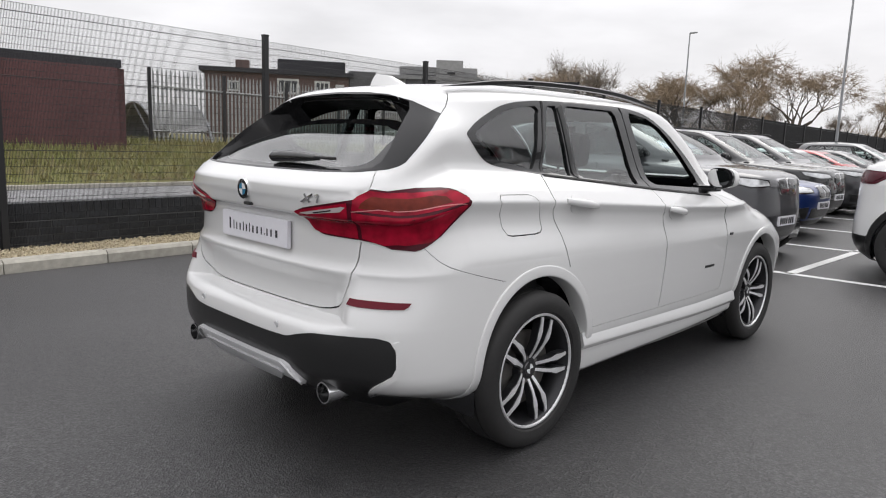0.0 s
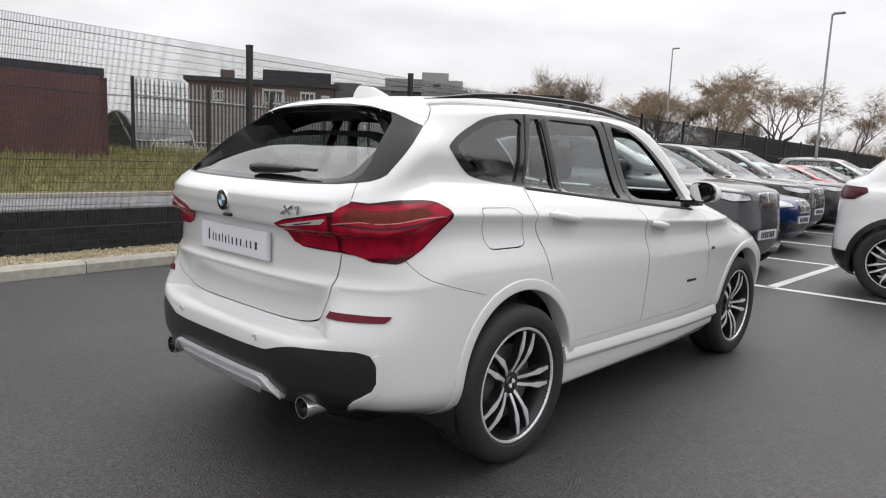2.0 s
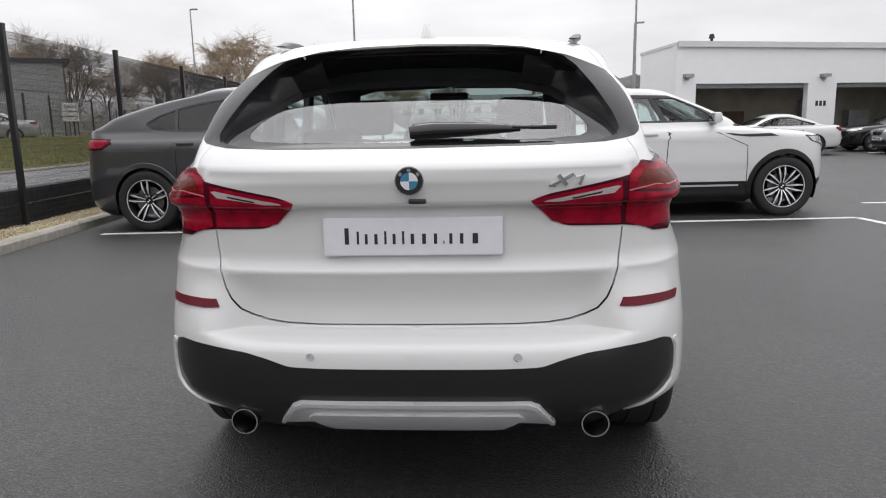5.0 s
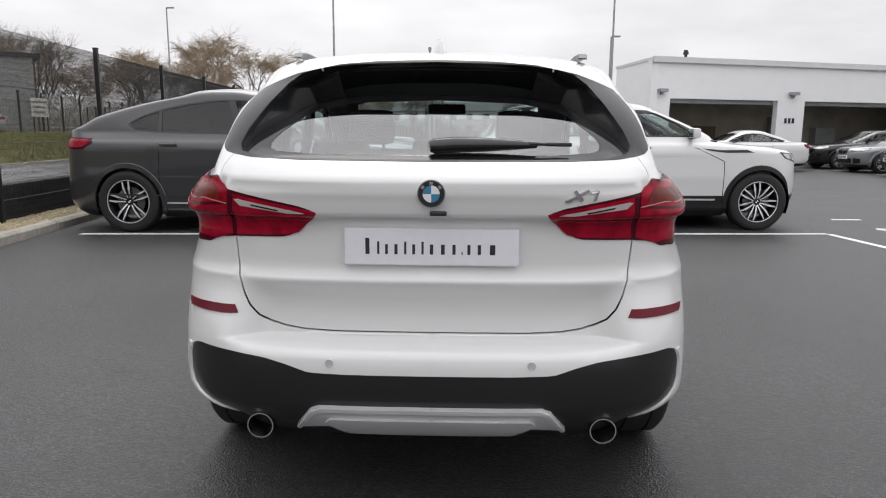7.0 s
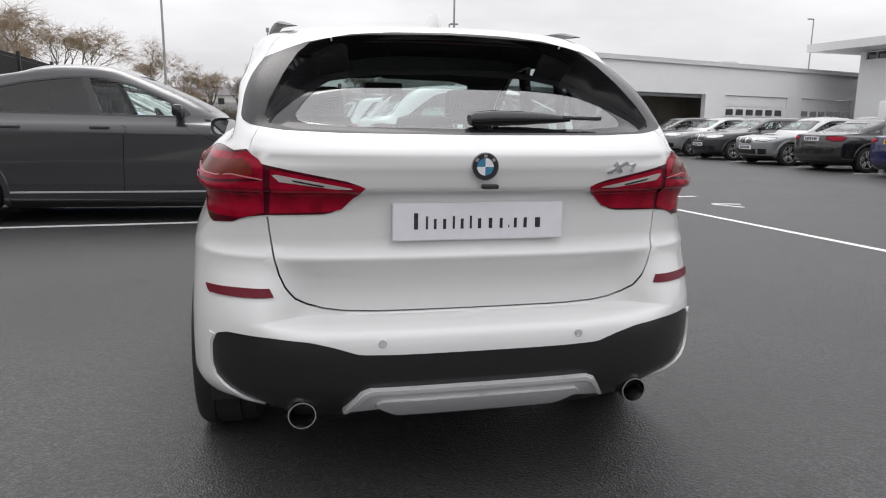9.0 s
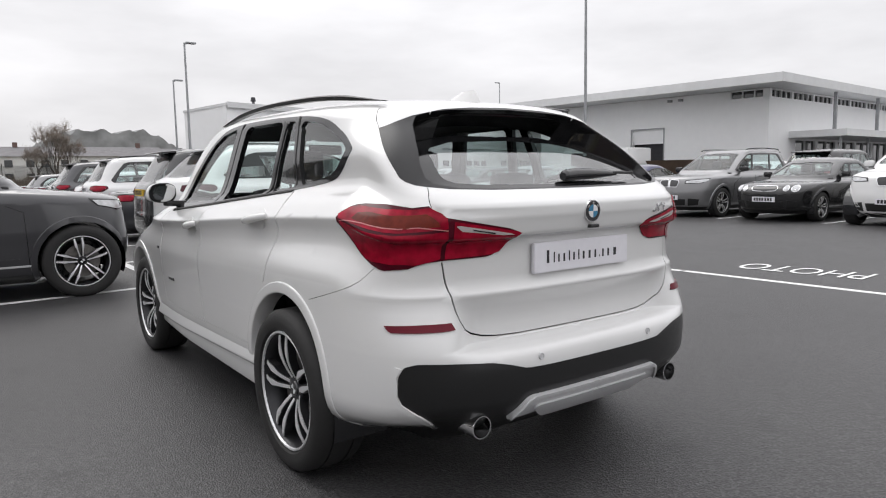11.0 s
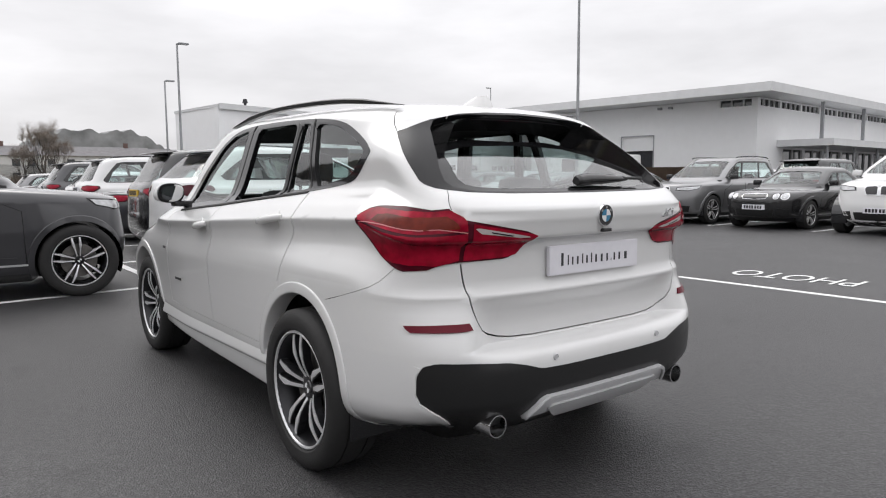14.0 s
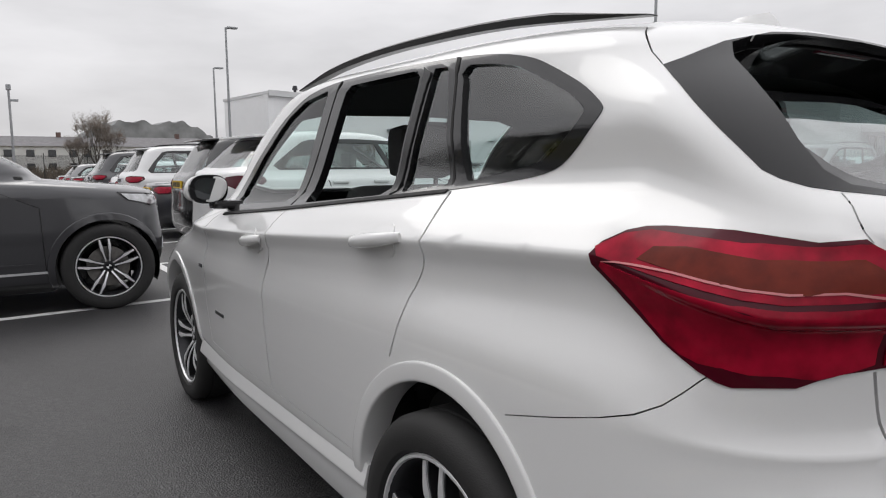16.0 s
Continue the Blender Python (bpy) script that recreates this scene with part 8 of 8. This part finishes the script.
        patch("lamp_lens", s_, tl2, M["lens_deep" if cladding else "lens_red"], tail_l, 0.010, (s,), "", 0.003, 0.05)
        hz_ = hood - 0.17
        if look_front == "round":
            for x, r in ((hw * 0.52, 0.062), (hw * 0.70, 0.075)):
                p = s_.poly(("f", [(x + r * math.cos(t), hz_ + 0.01 + r * math.sin(t)) for t in np.linspace(0, 2 * math.pi, 17)[:-1]]))
                hl = patch("headlamp", s_, p, M["chrome"], car, 0.006, (s,), "", 0.02, 0.05)
                p = s_.poly(("f", [(x + r * 0.8 * math.cos(t), hz_ + 0.01 + r * 0.8 * math.sin(t)) for t in np.linspace(0, 2 * math.pi, 17)[:-1]]))
                patch("lamp_lens", s_, p, M["headlamp"], hl, 0.010, (s,), "", 0.004, 0.05)
        else:
            hp = s_.poly(("f", [(hw * 0.44, hz_ - 0.035), (hw * 0.46, hz_ + 0.04), (hw * 0.72, hz_ + 0.065)]), ("s", [(L - 0.46, hz_ + 0.085), (L - 0.38, hz_ + 0.01)]), ("f", [(hw * 0.74, hz_ - 0.05)]))
            hl = patch("headlamp", s_, hp, M["gloss_black"], car, 0.005, (s,), "", 0.015, 0.05)
            hp2 = s_.poly(("f", [(hw * 0.47, hz_ - 0.022), (hw * 0.49, hz_ + 0.028), (hw * 0.72, hz_ + 0.05)]), ("s", [(L - 0.43, hz_ + 0.07), (L - 0.37, hz_ + 0.015)]), ("f", [(hw * 0.74, hz_ - 0.035)]))
            patch("lamp_lens", s_, hp2, M["headlamp"], hl, 0.009, (s,), "", 0.003, 0.05)
        if look_front == "kidney":
            kz = hood - 0.20
            kp = s_.poly(("f", [(0.022, kz - 0.09), (0.018, kz + 0.07), (0.05, kz + 0.095), (0.24, kz + 0.085), (0.275, kz + 0.03), (0.235, kz - 0.085), (0.20, kz - 0.10)]))
            kd = patch("grille_frame", s_, kp, M["chrome"], car, 0.012, (s,), "", 0.03, 0.05)
            kp2 = s_.poly(("f", [(0.035, kz - 0.08), (0.032, kz + 0.062), (0.055, kz + 0.08), (0.23, kz + 0.07), (0.258, kz + 0.028), (0.222, kz - 0.075), (0.19, kz - 0.085)]))
            patch("grille", s_, kp2, M["badge_black"], kd, 0.016, (s,), "", 0.004, 0.05)
        ip = s_.poly(("f", [(hw * 0.52, 0.30), (hw * 0.55, 0.48), (hw * 0.78, 0.46), (hw * 0.74, 0.32)]))
        patch("side_intake", s_, ip, M["plastic"], car, 0.004, (s,), "", 0.01, 0.06)
        for yc in (hr, hf):
            bm = bmesh.new()
            rr, n = R + 0.04, 26
            ring = []
            for x in (s * hw * 0.96, s * hw * 0.66):
                ring.append([bm.verts.new((x, yc + rr * math.cos(t), hz + rr * math.sin(t))) for t in np.linspace(-0.12 * math.pi, 1.12 * math.pi, n)])
            ring.append([bm.verts.new((s * hw * 0.66, yc + 0.03 * math.cos(t), hz + 0.03 * math.sin(t))) for t in np.linspace(-0.12 * math.pi, 1.12 * math.pi, n)])
            for A, B in zip(ring, ring[1:]):
                for k in range(n - 1):
                    bm.faces.new((A[k], A[k + 1], B[k + 1], B[k]))
            part("arch_liner", bm, M["badge_black"], car)
            bm = bmesh.new()
            rows = []
            for i in range(29):
                t = math.pi * 1.12 - math.pi * 1.24 * i / 28
                row = []
                for r2, out in ((R + 0.036, -0.03), (R + 0.036, 0.010), (R + 0.09, 0.010), (R + 0.10, -0.004)):
                    yy, zz = yc + r2 * math.cos(t), max(0.21, hz + r2 * math.sin(t))
                    row.append(bm.verts.new((s * (s_.at([s_.find("s", yy, zz)])[0][0] + out), yy, zz)))
                rows.append(row)
            for A, B in zip(rows, rows[1:]):
                for k in range(3):
                    bm.faces.new((A[k], A[k + 1], B[k + 1], B[k]))
            part("arch_trim", fix_normals(bm), M["plastic"] if cladding else C, car, "", True)
            wheel(car, s * (hw - 0.125), yc, hz, R, R * 0.70, 0.235, spokes, s, True, near)
    ip = s_.poly(("f", [(0.0, 0.30), (hw * 0.45, 0.31), (hw * 0.48, 0.46), (0.0, 0.47)]))
    patch("front_intake", s_, ip, M["plastic"], car, 0.004, (1, -1), "", 0.01, 0.06)
    if look_front in ("round", "bar"):
        gz = hood - (0.16 if look_front == "round" else 0.14)
        gp = s_.poly(("f", [(0.0, gz - 0.07), (0.26, gz - 0.055), (0.30, gz), (0.27, gz + 0.055), (0.0, gz + 0.065)]))
        gr = patch("grille_frame", s_, gp, M["chrome"], car, 0.008, (1, -1), "", 0.02, 0.05)
        gp = s_.poly(("f", [(0.0, gz - 0.055), (0.25, gz - 0.042), (0.285, gz), (0.255, gz + 0.043), (0.0, gz + 0.05)]))
        patch("grille", s_, gp, M["badge_black"], gr, 0.013, (1, -1), "", 0.003, 0.05)
    patch("rear_window", s_, rear_glass, M[glass], car, -0.006, (1, -1), "", 0.0, 0.10)
    patch("windscreen", s_, screen, M["screen"], car, -0.006, (1, -1), "", 0.0, 0.10)
    # boards and bumpers
    for y, zc, sgn, mm in ((0.0, (tz - 0.02) if not trunk else tz - 0.01, -1, plate), (L, 0.50, 1, "white")):
        q = s_.find("r" if sgn < 0 else "f", 0.0, zc)
        yy = s_.at([q])[0][1] + sgn * 0.012
        pl = lambda a, b, h, yy=yy, sgn=sgn, zc=zc: Vector((-sgn * a, yy + sgn * h, zc + b))
        bm = bmesh.new()
        slab(bm, [(-0.26, -0.055), (0.26, -0.055), (0.26, 0.055), (-0.26, 0.055)], -0.02, 0.0, pl)
        brd = part("number_plate", fix_normals(bm), M["plate_" + mm], car)
        plate_bars(brd, 0.52, 0.111, pl)
    if not trunk:
        bm = bmesh.new()
        ry = gyr(zt)
        box(bm, (0, ry + 0.02, H - 0.085), (hw * 1.12, 0.34, 0.03), Euler((radians(5), 0, 0)).to_matrix(), bevel=0.012)
        part("roof_spoiler", bm, C, car, "", True)
    if rails:
        for s in (1, -1):
            bm = bmesh.new()
            n = 20
            prev = None
            for i in range(n + 1):
                c = Vector((s * hw * 0.69, rt + 0.18 + (wt - rt - 0.25) * i / n, H - 0.045 + 0.045 * math.sin(math.pi * i / n) ** 0.4))
                ring = [bm.verts.new(c + Vector((0.016 * math.cos(a), 0, 0.016 * math.sin(a)))) for a in np.linspace(0, 2 * math.pi, 7)[:-1]]
                if prev:
                    for k in range(6):
                        bm.faces.new((prev[k], prev[(k + 1) % 6], ring[(k + 1) % 6], ring[k]))
                else:
                    bm.faces.new(ring)
                prev = ring
            bm.faces.new(prev)
            fix_normals(bm)
            part("roof_rail", bm, M["gloss_black"], car, "", True)
    bm = bmesh.new()
    box(bm, (0, L / 2, 0.27), (hw * 1.30, L - 0.7, 0.14))
    part("underbody", bm, M["badge_black"], car)
    cabin(car, ((hr + 0.35, True), (hf - 1.75, False)), hw, 0.32 if H > 1.5 else 0.17, belt + 0.02, cowl - 0.25)
    return car


def park(kind, x, y, deg, colour, label, **kw):
    """x, y: the middle of the car's length; deg: the way its nose points, from +y, turning to the left."""
    L = CARS[kind][0]
    m = pose(x, y, 0, 0, 0, deg) @ pose(0, -L / 2, 0)
    return parked_car(kind, colour, label, m, **kw)


R90 = -90.0
park("coupe_suv", -2.54, 7.08, R90 - 1.0, "charcoal", "dark charcoal coupe-backed SUV in the bay ahead", glass="privacy", near=True)
park("compact_suv", 2.49, 7.71, R90 + 4.5, "white2", "white compact SUV with black lower cladding", glass="tint", look_front="bar", cladding=True, near=True, spokes=7)
# first row, noses to the middle of the car park
for k, (kind, col, lab, kw) in enumerate((
    ("saloon", "blue", "bright blue saloon with black grille", {}), ("suv", "black", "black SUV in the first row", {"rails": True}),
    ("suv", "charcoal", "dark charcoal SUV in the first row", {"rails": True}), ("saloon", "white2", "white saloon in the first row", {}), ("hatch", "red", "red hatchback in the first row", {}),
    ("saloon", "charcoal", "charcoal saloon in the first row", {}), ("suv", "grey", "grey SUV with roof rails in the first row", {"rails": True}), ("hatch", "black", "black hatchback in the first row", {}), ("estate", "grey", "grey estate car in the first row", {}))):
    park(kind, -3.08 - 0.4 * min(k, 1) - 0.1 * k, ROW(-2.6, k + 1) + 1.30, R90, col, lab, **kw)
# second row, tails to the first
for k, (kind, col, lab, kw) in enumerate((
    ("suv", "black", "black SUV with a yellow rear plate", {"plate": "yellow", "rails": False}), ("coupe", "charcoal", "charcoal coupe in the second row", {"plate": "yellow"}),
    ("suv", "white2", "white SUV with black roof rails", {"rails": True}), ("hatch", "white2", "white hatchback in the second row", {}), ("suv", "charcoal", "charcoal SUV in the second row", {"rails": True}),
    ("hatch", "black", "black hatchback in the second row", {}), ("saloon", "charcoal", "charcoal saloon in the second row", {}), ("estate", "grey", "grey estate car in the second row", {}), ("saloon", "black", "black saloon in the second row", {}))):
    park(kind, 3.05, ROW(2.6, k + 1) + 1.30, R90, col, lab, **kw)
# row across the aisle
for y, kind, col, nose_in, lab, kw in (
    (3.75, "coupe_suv", "white2", False, "white coupe-backed SUV facing the aisle", {"glass": "privacy"}), (6.28, "saloon", "black", False, "black saloon with four round headlamps", {"look_front": "round"}),
    (8.75, "suv", "grey", False, "grey metallic SUV facing the aisle", {"rails": True}), (11.2, "coupe", "navy", True, "deep blue coupe with a yellow rear plate", {"plate": "yellow"}), (13.75, "coupe", "black", True, "black coupe parked tail out", {}),
    (16.4, "saloon", "silver", False, "silver metallic saloon facing the aisle", {}), (18.9, "hatch", "charcoal", False, "charcoal hatchback facing the aisle", {}), (21.4, "saloon", "silver", False, "silver saloon facing the aisle", {}),
    (23.9, "hatch", "black", False, "black hatchback facing the aisle", {}), (1.2, "saloon", "grey", False, "grey saloon facing the aisle", {})):
    L = CARS[kind][0]
    park(kind, 12.85 + L / 2, y, -R90 if not nose_in else R90, col, lab, **kw)
# a second line behind it and cars by the workshop
for x, y, deg, kind, col, lab in ((20.6, 8.0, -92, "suv", "black", "black SUV behind the aisle row"), (20.9, 10.8, 90, "estate", "white2", "white estate car behind the aisle row"), (21.0, 5.2, 88, "hatch", "silver", "silver hatchback behind the aisle row"), (24.0, 2.2, 90, "saloon", "white2", "white saloon near the showroom"),
                                  (9.6, 22.2, 92, "coupe", "white2", "white coupe by the workshop"), (19.6, 22.6, 88, "saloon", "white2", "white saloon by the workshop")):
    park(kind, x, y, deg, col, lab)
for x, y, deg, kind, col, lab in ((-26.6, 25.1, 130, "hatch", "white2", "white hatchback parked on the bank by the works"), (-23.5, 29.5, 120, "saloon", "silver", "silver saloon parked on the bank by the works")):
    parked_car(kind, col, lab, pose(x, y, 0.85, 0, 0, deg) @ pose(0, -CARS[kind][0] / 2, 0))
